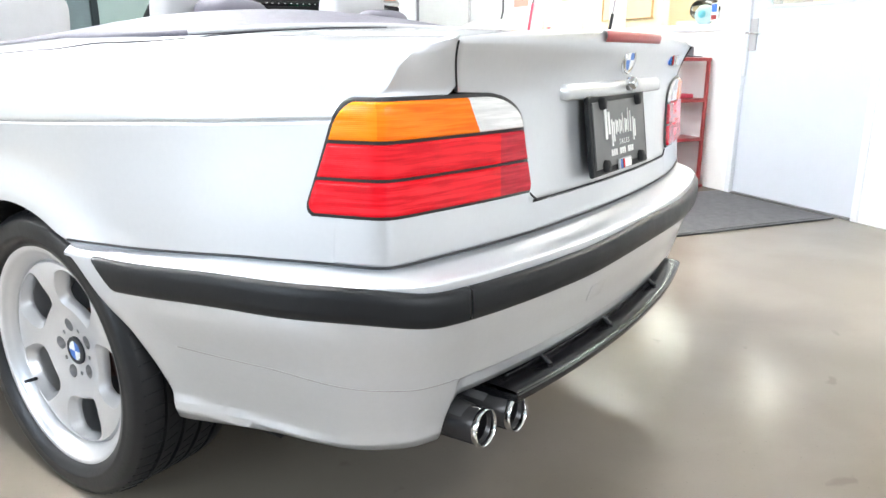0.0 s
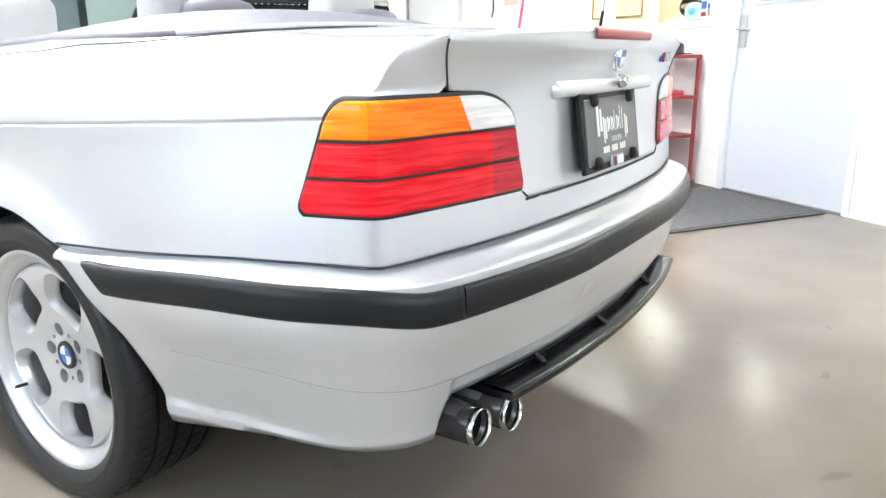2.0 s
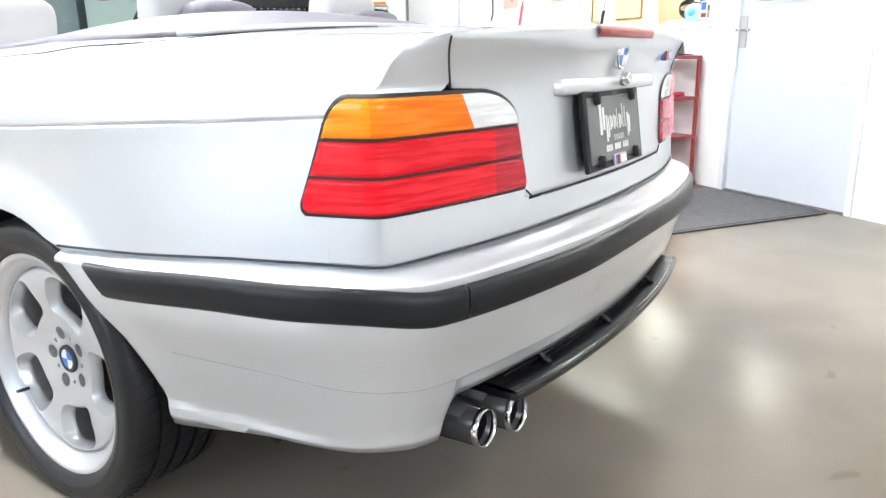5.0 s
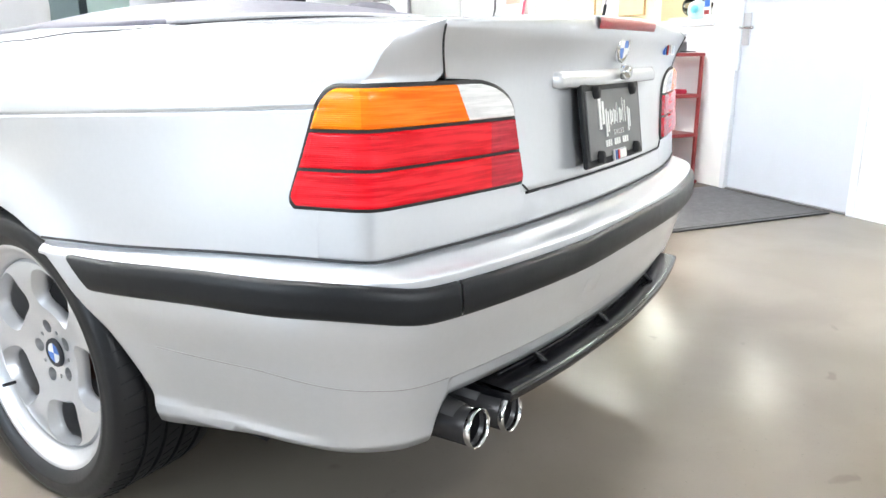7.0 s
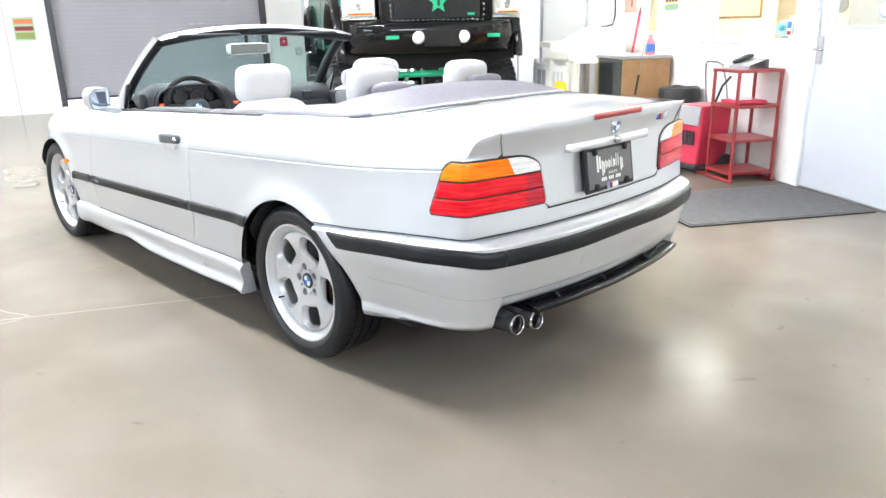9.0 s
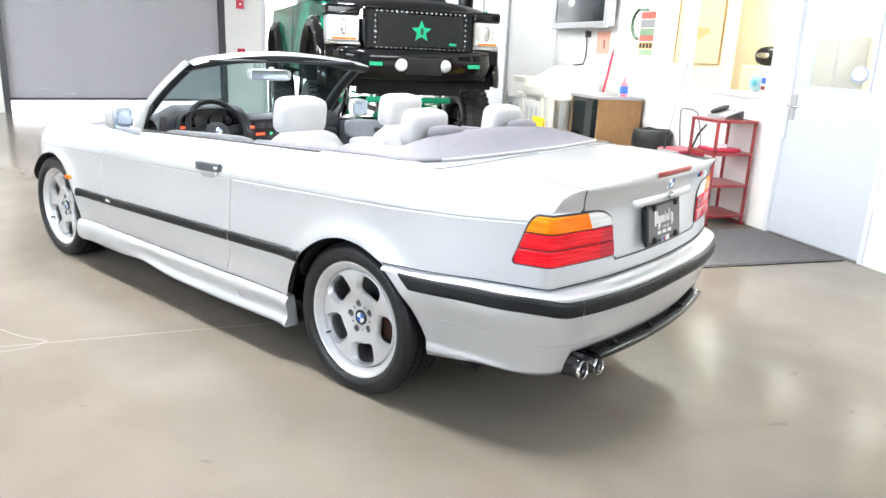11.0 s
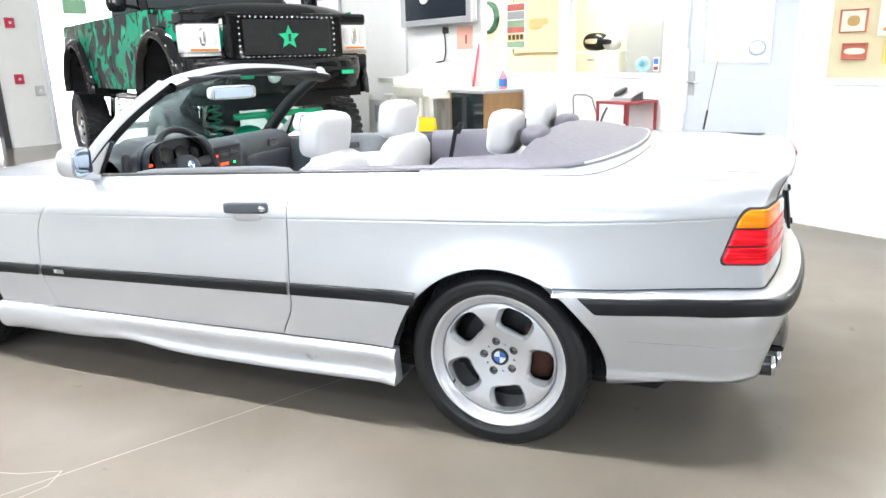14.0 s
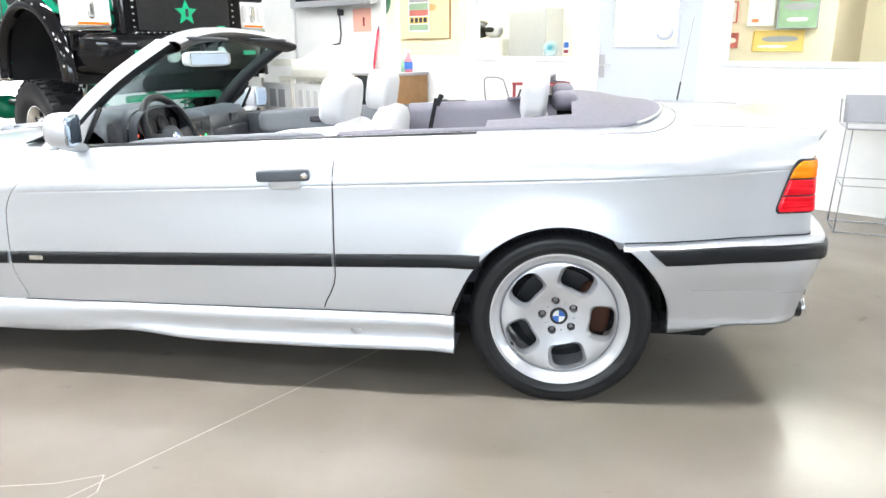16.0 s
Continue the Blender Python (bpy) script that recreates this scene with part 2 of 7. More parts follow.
def concrete():
    """Sealed, polished concrete: tan mottling, fine specks and scuffs."""
    mat = bpy.data.materials.new("polished_concrete")
    mat.use_nodes = True
    nt = mat.node_tree
    b = nt.nodes["Principled BSDF"]
    co = nt.nodes.new("ShaderNodeTexCoord")

    def tex(scale, detail, distortion=0.0):
        n = nt.nodes.new("ShaderNodeTexNoise")
        n.inputs["Scale"].default_value, n.inputs["Detail"].default_value, n.inputs["Distortion"].default_value = scale, detail, distortion
        nt.links.new(co.outputs["Object"], n.inputs["Vector"])
        return n.outputs["Fac"]

    def mix(fac, a, c):
        m = nt.nodes.new("ShaderNodeMix")
        m.data_type = "RGBA"
        nt.links.new(fac, m.inputs[0])
        for i, v in ((6, a), (7, c)):
            if isinstance(v, tuple):
                m.inputs[i].default_value = (*v, 1)
            else:
                nt.links.new(v, m.inputs[i])
        return m.outputs[2]

    def span(value, lo, hi, a=0.0, c=1.0):
        r = nt.nodes.new("ShaderNodeMapRange")
        for k, v in zip(("From Min", "From Max", "To Min", "To Max"), (lo, hi, a, c)):
            r.inputs[k].default_value = v
        nt.links.new(value, r.inputs["Value"])
        return r.outputs[0]

    cloud, mottle, speck, stain = tex(0.4, 6, 0.3), tex(2.0, 9, 0.3), tex(120, 3), tex(0.8, 2, 0.6)
    base = mix(span(cloud, 0.30, 0.70), (0.178, 0.152, 0.122), (0.214, 0.186, 0.155))
    base = mix(span(mottle, 0.42, 0.80, 0, 0.50), base, (0.272, 0.240, 0.208))
    base = mix(span(stain, 0.42, 0.75, 0, 0.60), base, (0.130, 0.120, 0.092))
    base = mix(span(speck, 0.66, 0.74, 0, 0.5), base, (0.13, 0.11, 0.09))
    base = mix(span(tex(9, 3, 0.4), 0.70, 0.76, 0, 0.35), base, (0.10, 0.085, 0.065))
    nt.links.new(base, b.inputs["Base Color"])
    b.inputs["Specular IOR Level"].default_value = 0.24
    b.inputs["Roughness"].default_value = 0.19
    bp = nt.nodes.new("ShaderNodeBump")
    bp.inputs["Strength"].default_value, bp.inputs["Distance"].default_value = 0.04, 0.002
    nt.links.new(mottle, bp.inputs["Height"])
    nt.links.new(bp.outputs[0], b.inputs["Normal"])
    return mat


CONCRETE = concrete()


# ---- mesh helpers ----
def link_mesh(name, bm, mat, smooth=False):
    me = bpy.data.meshes.new(name)
    bmesh.ops.recalc_face_normals(bm, faces=bm.faces)
    bm.to_mesh(me)
    bm.free()
    for m in (mat if isinstance(mat, (list, tuple)) else [mat]):
        me.materials.append(m)
    if smooth:
        for p in me.polygons:
            p.use_smooth = True
    return new(name, me)


def part(name, bm, mat, parent, label="", smooth=False, thick=0.0):
    ob = link_mesh(name, bm, mat, smooth)
    ob.parent = parent
    if label:
        tagged(ob, label)
    if thick:
        mod = ob.modifiers.new("thickness", "SOLIDIFY")
        mod.thickness, mod.offset = thick, -1
        if smooth:
            ob.modifiers.new("normals", "WEIGHTED_NORMAL").weight = 90
    return ob


def thing(name, m, label, category, group="", kind=""):
    ob = new(name)
    ob.empty_display_size = 0.1
    ob.matrix_world = m
    return tagged(ob, label, category, group, kind)


def box(bm, x0, x1, y0, y1, z0, z1, bevel=0.0, seg=1, m=None):
    """Adds a box, bevelled if asked."""
    made = bmesh.ops.create_cube(bm, size=1)["verts"]
    bmesh.ops.transform(bm, matrix=Matrix.LocRotScale(((x0 + x1) / 2, (y0 + y1) / 2, (z0 + z1) / 2), None, (abs(x1 - x0), abs(y1 - y0), abs(z1 - z0))), verts=made)
    if bevel:
        edges = list({e for v in made for e in v.link_edges})
        done = bmesh.ops.bevel(bm, geom=edges, offset=bevel, segments=seg, affect="EDGES", profile=0.5)
        made = list({v for f in done["faces"] for v in f.verts} | {v for v in made if v.is_valid})
    if m is not None:
        bmesh.ops.transform(bm, matrix=m, verts=made)
    return bm


def boxed(*a, **k):
    return box(bmesh.new(), *a, **k)


def tube(bm, a, b, r, seg=10, r2=None):
    """Adds a capped rod from a to b."""
    a, b = Vector(a), Vector(b)
    turn = (b - a).to_track_quat("Z", "Y").to_matrix().to_4x4()
    made = bmesh.ops.create_cone(bm, cap_ends=True, segments=seg, radius1=r, radius2=r if r2 is None else r2, depth=(b - a).length)["verts"]
    bmesh.ops.transform(bm, matrix=Matrix.Translation((a + b) / 2) @ turn, verts=made)
    return bm


def bent(bm, pts, r, seg=8):
    """Adds one round bar that runs along a line of points."""
    pts = [Vector(p) for p in pts]
    dirs = [(b - a).normalized() for a, b in zip(pts, pts[1:])]
    side = dirs[0].orthogonal().normalized()
    rings = []
    for i, p in enumerate(pts):
        t = (dirs[max(i - 1, 0)] + dirs[min(i, len(dirs) - 1)])
        t = t.normalized() if t.length > 1e-6 else dirs[min(i, len(dirs) - 1)]
        side = (side - t * side.dot(t)).normalized()
        other = t.cross(side)
        rings.append([bm.verts.new(p + (side * math.cos(2 * math.pi * k / seg) + other * math.sin(2 * math.pi * k / seg)) * r) for k in range(seg)])
    for a, b in zip(rings, rings[1:]):
        for k in range(seg):
            bm.faces.new((a[k], a[(k + 1) % seg], b[(k + 1) % seg], b[k]))
    bm.faces.new(rings[0])
    bm.faces.new(rings[-1])
    return bm


def spin(bm, profile, seg=48, m=None, closed=False):
    """Adds a surface of revolution about local Y from (radius, y) pairs."""
    rings = []
    for r, y in profile:
        rings.append([bm.verts.new((r * math.cos(2 * math.pi * i / seg), y, r * math.sin(2 * math.pi * i / seg))) for i in range(seg)])
    pairs = list(zip(rings, rings[1:])) + ([(rings[-1], rings[0])] if closed else [])
    for a, b in pairs:
        for i in range(seg):
            bm.faces.new((a[i], a[(i + 1) % seg], b[(i + 1) % seg], b[i]))
    if m is not None:
        bmesh.ops.transform(bm, matrix=m, verts=[v for r in rings for v in r])
    return bm


def sheet(points):
    """A grid mesh from rows of points."""
    bm = bmesh.new()
    rows = [[bm.verts.new(p) for p in row] for row in points]
    for a, b in zip(rows, rows[1:]):
        for i in range(len(a) - 1):
            try:
                bm.faces.new((a[i], a[i + 1], b[i + 1], b[i]))
            except ValueError:
                pass
    bmesh.ops.remove_doubles(bm, verts=bm.verts, dist=1e-5)
    return bm


def blob(sx, sy, sz, power=3.2, m=None, seg=24, rings=14):
    """A cushion: a rounded box by superquadric."""
    bm = bmesh.new()
    made = bmesh.ops.create_uvsphere(bm, u_segments=seg, v_segments=rings, radius=1)["verts"]
    for v in made:
        k = (abs(v.co.x) ** power + abs(v.co.y) ** power + abs(v.co.z) ** power) ** (-1 / power)
        v.co = Vector((v.co.x * k * sx / 2, v.co.y * k * sy / 2, v.co.z * k * sz / 2))
    if m is not None:
        bmesh.ops.transform(bm, matrix=m, verts=made)
    return bm


def smooth_step(a, b, x):
    t = min(1.0, max(0.0, (x - a) / (b - a)))
    return t * t * (3 - 2 * t)


def lettering(name, text, size, mat, parent, m, depth=0.001):
    """Flat writing in the built-in font, turned into a mesh."""
    cu = bpy.data.curves.new(name, "FONT")
    cu.body, cu.size, cu.extrude, cu.align_x, cu.align_y = text, size, depth, "CENTER", "CENTER"
    tmp = bpy.data.objects.new(name, cu)
    scene.collection.objects.link(tmp)
    me = bpy.data.meshes.new_from_object(tmp.evaluated_get(bpy.context.evaluated_depsgraph_get()))
    bpy.data.objects.remove(tmp)
    me.materials.clear()
    me.materials.append(mat)
    ob = new(name, me)
    ob.parent = parent
    ob.matrix_local = m
    return ob


# ---- the building ----
WALL = pose(1.13, 3.09, 0, 0, 0, -33.4)  # office wall: x to the right along it, y into it
GATE = pose(-11.7, 1.6, 0, 0, 0, 72.5)  # shutter wall: x to the right along it, y into it
HEIGHT = 4.4


def structure(name, bm, mat, m, label, category, smooth=False):
    ob = link_mesh(name, bm, mat, smooth)
    ob.matrix_world = m
    return tagged(ob, label, category, "", "structure")


def pierced(x0, x1, z1, t, holes):
    """A wall from x0 to x1 with rectangular holes (x0, x1, z0, z1) cut through its thickness."""
    bm = bmesh.new()
    xs = sorted({x0, x1, *[h[0] for h in holes], *[h[1] for h in holes]})
    for a, b in zip(xs, xs[1:]):
        cuts = sorted((h[2], h[3]) for h in holes if h[0] <= a + 1e-6 and h[1] >= b - 1e-6)
        z = 0.0
        for c0, c1 in cuts:
            if c0 > z + 1e-6:
                box(bm, a, b, 0, t, z, c0)
            z = c1
        if z < z1 - 1e-6:
            box(bm, a, b, 0, t, z, z1)
    bmesh.ops.remove_doubles(bm, verts=bm.verts, dist=1e-5)
    seen = {}
    for f in bm.faces:
        c = f.calc_center_median()
        seen.setdefault((round(c.x, 4), round(c.y, 4), round(c.z, 4)), []).append(f)
    bmesh.ops.delete(bm, geom=[f for fs in seen.values() if len(fs) > 1 for f in fs], context="FACES")
    return bm


structure("floor", boxed(-16, 9, -9, 13, -0.2, 0), CONCRETE, Matrix(), "polished tan concrete floor with hairline joints and scuffs", "floor")
structure("wall_office", pierced(-12.25, 8.0, HEIGHT, 0.06, [(-3.73, -2.475, 1.10, 2.3), (-2.355, -1.185, 1.10, 2.3), (-0.985, 0.045, 0, 2.13), (0.20, 2.9, 1.07, 2.3)]), WHITE_WALL, WALL, "white painted office wall with windows and a door", "wall")
structure("wall_gate", pierced(-9.0, 8.6, HEIGHT, 0.2, [(0.45, 4.10, 0, 3.3), (4.98, 8.2, 0, 3.3)]), WHITE_WALL, GATE, "white wall with a grey roller shutter and an open bay", "wall")
structure("wall_south", pierced(-13.5, 9, HEIGHT, 0.2, [(-9.5, -3.0, 0.0, 3.6), (-1.5, 4.0, 0.9, 3.4)]), UNSEEN_WALL_GREY, pose(0, -8.0, 0, 0, 0, 180) @ pose(0, 0, 0), "unseen plain grey wall with a large opening", "wall")
# unseen wall; its opening is added to hold the tail's fill lamp
structure("wall_east", pierced(-9, 9, HEIGHT, 0.2, [(0.4, 4.8, 0.8, 3.4)]), UNSEEN_WALL_GREY, pose(7.0, 0, 0, 0, 0, -90), "unseen grey wall with an opening added for the fill lamp", "wall")
structure("ceiling", boxed(-16, 9, -9, 13, HEIGHT, HEIGHT + 0.15), CEILING, Matrix(), "white painted ceiling with rows of lamps", "ceiling")

# ---- the convertible ----
class Plan:
    """A smooth outline seen from above, from the front along the left side and round to the middle of the tail."""

    def __init__(self, pts):
        p = np.array(pts, float)
        q = np.vstack([2 * p[0] - p[1], p, [p[-1][0], -p[-2][1]]])
        out = []
        for i in range(1, len(q) - 2):
            for t in np.linspace(0, 1, 40, endpoint=False):
                a, b, c, d = q[i - 1], q[i], q[i + 1], q[i + 2]
                out.append(0.5 * (2 * b + (c - a) * t + (2 * a - 5 * b + 4 * c - d) * t * t + (3 * b - a - 3 * c + d) * t ** 3))
        out.append(p[-1])
        self.xy = np.array(out)
        self.s = np.r_[0, np.cumsum(np.linalg.norm(np.diff(self.xy, axis=0), axis=1))]
        self.end = self.s[-1]

    def at(self, s):
        s = min(max(s, 0), self.end)
        x, y = np.interp(s, self.s, self.xy[:, 0]), np.interp(s, self.s, self.xy[:, 1])
        h = 0.006
        lo, hi = max(0, s - h), min(self.end, s + h)
        t = np.array([np.interp(hi, self.s, self.xy[:, k]) - np.interp(lo, self.s, self.xy[:, k]) for k in (0, 1)])
        t /= np.linalg.norm(t)
        return x, y, t[1], -t[0]

    def by_x(self, x):
        return float(np.interp(x, self.xy[:, 0], self.s))

    def by_y(self, y):
        k = (self.xy[:, 1] > -0.745) & (self.xy[:, 0] > 0)
        return float(np.interp(y, self.xy[k, 1], self.s[k]))


BODY = Plan([(-3.36, -0.40), (-3.30, -0.58), (-3.12, -0.74), (-2.75, -0.825), (-2.3, -0.846), (-1.4, -0.851), (-0.4, -0.851), (0.15, -0.846), (0.45, -0.812),
             (0.60, -0.775), (0.70, -0.741), (0.765, -0.723), (0.798, -0.712), (0.818, -0.698), (0.829, -0.672), (0.840, -0.625), (0.866, -0.5), (0.887, -0.36), (0.902, -0.15), (0.905, 0)])
BUMPER = Plan([(0.15, -0.856), (0.25, -0.853), (0.45, -0.84), (0.64, -0.812), (0.752, -0.778), (0.832, -0.722), (0.886, -0.648), (0.927, -0.495), (0.957, -0.3), (0.970, -0.12), (0.973, 0)])
CORNER = Plan([(0.28, -0.714), (0.45, -0.704), (0.60, -0.689), (0.70, -0.670), (0.775, -0.642), (0.822, -0.612), (0.848, -0.585)])
SX = BODY.by_x
S_FROM, S_END = BODY.by_x(0.30), BODY.by_y(-0.585)
S_EDGE, S_FLOW = BODY.by_x(0.803), BODY.by_x(0.42)


def deck_z(x, y):
    """Height of the boot deck."""
    return 0.986 - 0.020 * x - 0.042 * (abs(y) / 0.72) ** 2.6


def belt_z(x):
    return 0.945 + 0.042 * x if x < 0.0 else deck_z(x, 0.715)


def crease_z(x):
    return 0.800 + 0.042 * x


def strip_z(x):
    """Middle height of the black rubbing strip."""
    return 0.528 + 0.028 * x


ARCH = 0.359
HUBS = ((0.0, 0.288), (-2.70, 0.288))


def lid_half(z):
    """Half-width of the boot lid above the lamps."""
    return 0.5815 - 0.026 * smooth_step(0.950, 0.850, z)


def edge_point(z):
    """The sharp rear edge of the quarter panel above the tail lamp, sweeping in and up to the boot lid."""
    zs = (0.856, 0.880, 0.903, 0.922, 0.937, 0.950)
    return Vector((np.interp(z, zs, (0.797, 0.806, 0.815, 0.824, 0.833, 0.846)), np.interp(z, zs, (-0.686, -0.676, -0.666, -0.650, -0.627, -0.594)), z))


def skin(s, z, out=0.0):
    """A point of the left side or the tail; above the lamps the flank ends in a sharp edge."""
    base = flank(s, z, out)
    w = smooth_step(0.856, 0.872, z)
    if w == 0 or not S_FLOW < s <= S_END:
        return base
    e = edge_point(z)
    if s <= S_EDGE:
        g = (s - S_FLOW) / (S_EDGE - S_FLOW)
        return base + (e - flank(S_EDGE, z)) * (w * g ** 2.5)
    q = (s - S_EDGE) / (S_END - S_EDGE)
    return base.lerp(e.lerp(flank(BODY.by_y(-lid_half(z) - 0.003), z), q) + Vector((out, 0, 0)), w)


def flank(s, z, out=0.0):
    """A point of the left side or the tail, at a height, out: metres proud of the paint."""
    x, y, nx, ny = BODY.at(s)
    zc, zb = crease_z(x), belt_z(x)
    out -= 0.0022 * math.exp(-((z - zc + 0.003) / 0.0016) ** 2) * (1 - smooth_step(0.74, 0.77, x))
    turned = smooth_step(BODY.by_x(0.55), BODY.by_y(-0.62), s)
    front = smooth_step(-2.2, -3.2, x)
    if z < zc:
        zs = strip_z(x)
        inset = 0.016 * smooth_step(zs, zc, z) if z > zs else 0.02 * min(1, (zs - z) / 0.22) ** 1.5
    else:
        t = min(1.3, (z - zc) / (zb - zc))
        inset = 0.016 + (0.105 * (1 - turned) - 0.025 * turned) * t ** 1.9
    if z >= zc and S_FROM < s < S_END:
        f = (s - S_FROM) / (S_END - S_FROM)
        f0 = CORNER.by_x(0.30)
        cx, cy, _, _ = CORNER.at(f0 + (CORNER.s[-40] - f0) * f if f < 1 else CORNER.end)
        t = min(1.3, (z - zc) / (zb - zc)) ** 1.9
        bx, by = x - nx * 0.016, y - ny * 0.016
        w = smooth_step(0, 0.25, f)
        px, py = bx + (cx - bx) * t, by + (cy - by) * t
        qx, qy = x - nx * inset, y - ny * inset
        return Vector((qx + (px - qx) * w + nx * out, qy + (py - qy) * w + ny * out, z))
    for hx, hz in HUBS:
        r = math.hypot(x - hx, z - hz)
        if r > ARCH - 0.03:
            inset -= 0.014 * math.exp(-((r - ARCH) / 0.055) ** 2) * (1 - smooth_step(0.4, 0.7, x))
    return Vector((x + nx * (out - inset), y + ny * (out - inset), z - 0.03 * front * max(0, z - 0.55)))


def mirrored(bm):
    """Adds the right-hand half."""
    for v in bm.verts:
        if abs(v.co.y) < 0.004:
            v.co.y = 0
    made = bmesh.ops.duplicate(bm, geom=bm.verts[:] + bm.edges[:] + bm.faces[:])
    vs = [g for g in made["geom"] if isinstance(g, bmesh.types.BMVert)]
    for v in vs:
        v.co.y = -v.co.y
    bmesh.ops.remove_doubles(bm, verts=bm.verts, dist=2e-4)
    return bm


def flipped(ob, name=None):
    """The same part on the right-hand side of the car."""
    me = ob.data.copy()
    for v in me.vertices:
        v.co.y = -v.co.y
    me.flip_normals()
    o = new(name or ob.name.split(".")[0], me)
    o.parent = ob.parent
    for mod in ob.modifiers:
        if mod.type == "SOLIDIFY":
            k = o.modifiers.new("thickness", "SOLIDIFY")
            k.thickness, k.offset = mod.thickness, mod.offset
        if mod.type == "WEIGHTED_NORMAL":
            o.modifiers.new("normals", "WEIGHTED_NORMAL").weight = 90
    if "label" in ob:
        o["label"] = ob["label"]
    return o


car = thing("convertible_car", Matrix(), "silver two-door convertible with its roof down on polished concrete", "car")


def arch_bottom(x, floor):
    z = floor
    for hx, hz in HUBS:
        d = abs(x - hx)
        if d < ARCH:
            z = max(z, hz + math.sqrt(ARCH ** 2 - d * d))
    return z


def columns(x0, x1):
    """Stations along the side, close together at the wheel arches."""
    xs = set(np.round(np.arange(x0, x1, 0.035), 4)) | {x0, x1}
    for hx, _ in HUBS:
        for a in np.linspace(0, math.pi, 41):
            xs.add(round(hx + ARCH * math.cos(a), 4))
        xs |= {round(hx - ARCH - 0.0005, 4), round(hx + ARCH + 0.0005, 4)}
    return sorted(x for x in xs if x0 <= x <= x1)


def side_rows(x, floor, top=None):
    """Heights up the side, with one at the crease."""
    lo, zc, zb = arch_bottom(x, floor), crease_z(x), top or belt_z(x)
    low = [lo + (zc - 0.0085 - lo) * i / 13 for i in range(14)] + [zc - 0.006, zc - 0.003, zc]
    return low + [zc + 0.003 + (zb - zc - 0.003) * i / 12 for i in range(13)]


def side_panel(name, x0, x1, floor, label, shape=None):
    pts = []
    for x in columns(x0, x1):
        s = SX(x)
        col = []
        for z in side_rows(x, floor(x)):
            k = s + (shape(x, z) if shape else 0)
            col.append(skin(k, z))
        pts.append(col)
    ob = part(name, sheet(pts), SILVER, car, label, smooth=True, thick=0.004)
    flipped(ob)
    return ob


GAP = 0.0024
SILL_TOP = lambda x: 0.318 + 0.009 * x


def door_edge(z, rear):
    """Where the door's seam runs at a height."""
    if rear:
        return -0.783 - 0.055 * smooth_step(0.47, 0.30, z) ** 1.5
    return -2.045 + 0.04 * smooth_step(0.42, 0.30, z) + 0.175 * smooth_step(0.60, 0.88, z) ** 1.6


def between(x0, x1, left, right):
    """Shifts the stations so that the panel ends on its curved seams."""
    def shape(x, z):
        f = (x - x0) / (x1 - x0)
        lo = (left(z) - x0) if left else 0.0
        hi = (right(z) - x1) if right else 0.0
        return lo * (1 - f) ** 3 + hi * f ** 3
    return shape


side_panel("door", -2.045, -0.783, SILL_TOP, "silver door skin", between(-2.045, -0.783, lambda z: door_edge(z, False) + GAP, lambda z: door_edge(z, True) - GAP))
side_panel("front_fender", -3.26, -2.045, SILL_TOP, "silver front fender", between(-3.26, -2.045, None, lambda z: door_edge(z, False) - GAP))

# shut line over the sills
for side in (1, -1):
    line = [skin(SX(x), SILL_TOP(x) + 0.001, 0.0012) for x in np.linspace(-2.02, -0.36, 30)]
    part("sill_gap", bent(bmesh.new(), [(p.x, side * p.y, p.z) for p in line], 0.0022, 5), SEAL, car)

# quarter panel, from the door round the corner to the boot lid
pts = []
qs = [SX(x) for x in columns(-0.783, 0.60)]
S_TURN = SX(0.735)
qs += sorted(np.linspace(SX(0.60), S_END, 46)[1:])
qs = sorted([*qs, S_TURN, S_TURN + 0.0004, S_EDGE, S_EDGE + 0.0015])
quarter = between(-0.783, 0.60, lambda z: door_edge(z, True) + GAP, None)
for s in qs:
    x, y, _, _ = BODY.at(s)
    floor = SILL_TOP(x) if x < 0.1 else 0.600 + 0.012 * smooth_step(0.30, 0.6, x)
    if s > S_TURN:
        floor = 0.694
    col = []
    ridge = None
    if s > S_EDGE:
        ridge = belt_z(0.803) + (deck_z(0.86, 0.585) - belt_z(0.803)) * math.sin((s - S_EDGE) / (S_END - S_EDGE) * math.pi / 2)
    for z in side_rows(x, floor, ridge):
        k = s + (quarter(x, z) if x < 0.60 else 0)
        col.append(skin(k, z))
    lo = col[0].z
    under = [skin(s, lo - 0.03, -0.03), skin(s, lo - 0.007, -0.006)] if x > 0.17 and s <= S_TURN else [col[0].copy(), col[0].copy()]
    top = col[-1]
    if x > 0.30:
        for f in np.linspace(0, 1, 7)[1:]:
            yy = top.y + (-0.586 - top.y) * f if top.y < -0.586 else top.y
            xx = top.x - 0.0 * f
            col.append(Vector((xx, yy, top.z + (deck_z(xx, yy) - top.z) * f + 0.004 * math.sin(math.pi * f))))
    else:
        inner = -0.655
        for f in np.linspace(0, 1, 7)[1:]:
            yy = top.y + (inner - top.y) * f
            col.append(Vector((top.x, yy, top.z + 0.012 * math.sin(math.pi * 0.5 * f))))
    pts.append(under + col)
ob = part("quarter_panel", sheet(pts), SILVER, car, "silver rear quarter panel", smooth=True)
ob.data.set_sharp_from_angle(angle=radians(42))
flipped(ob)

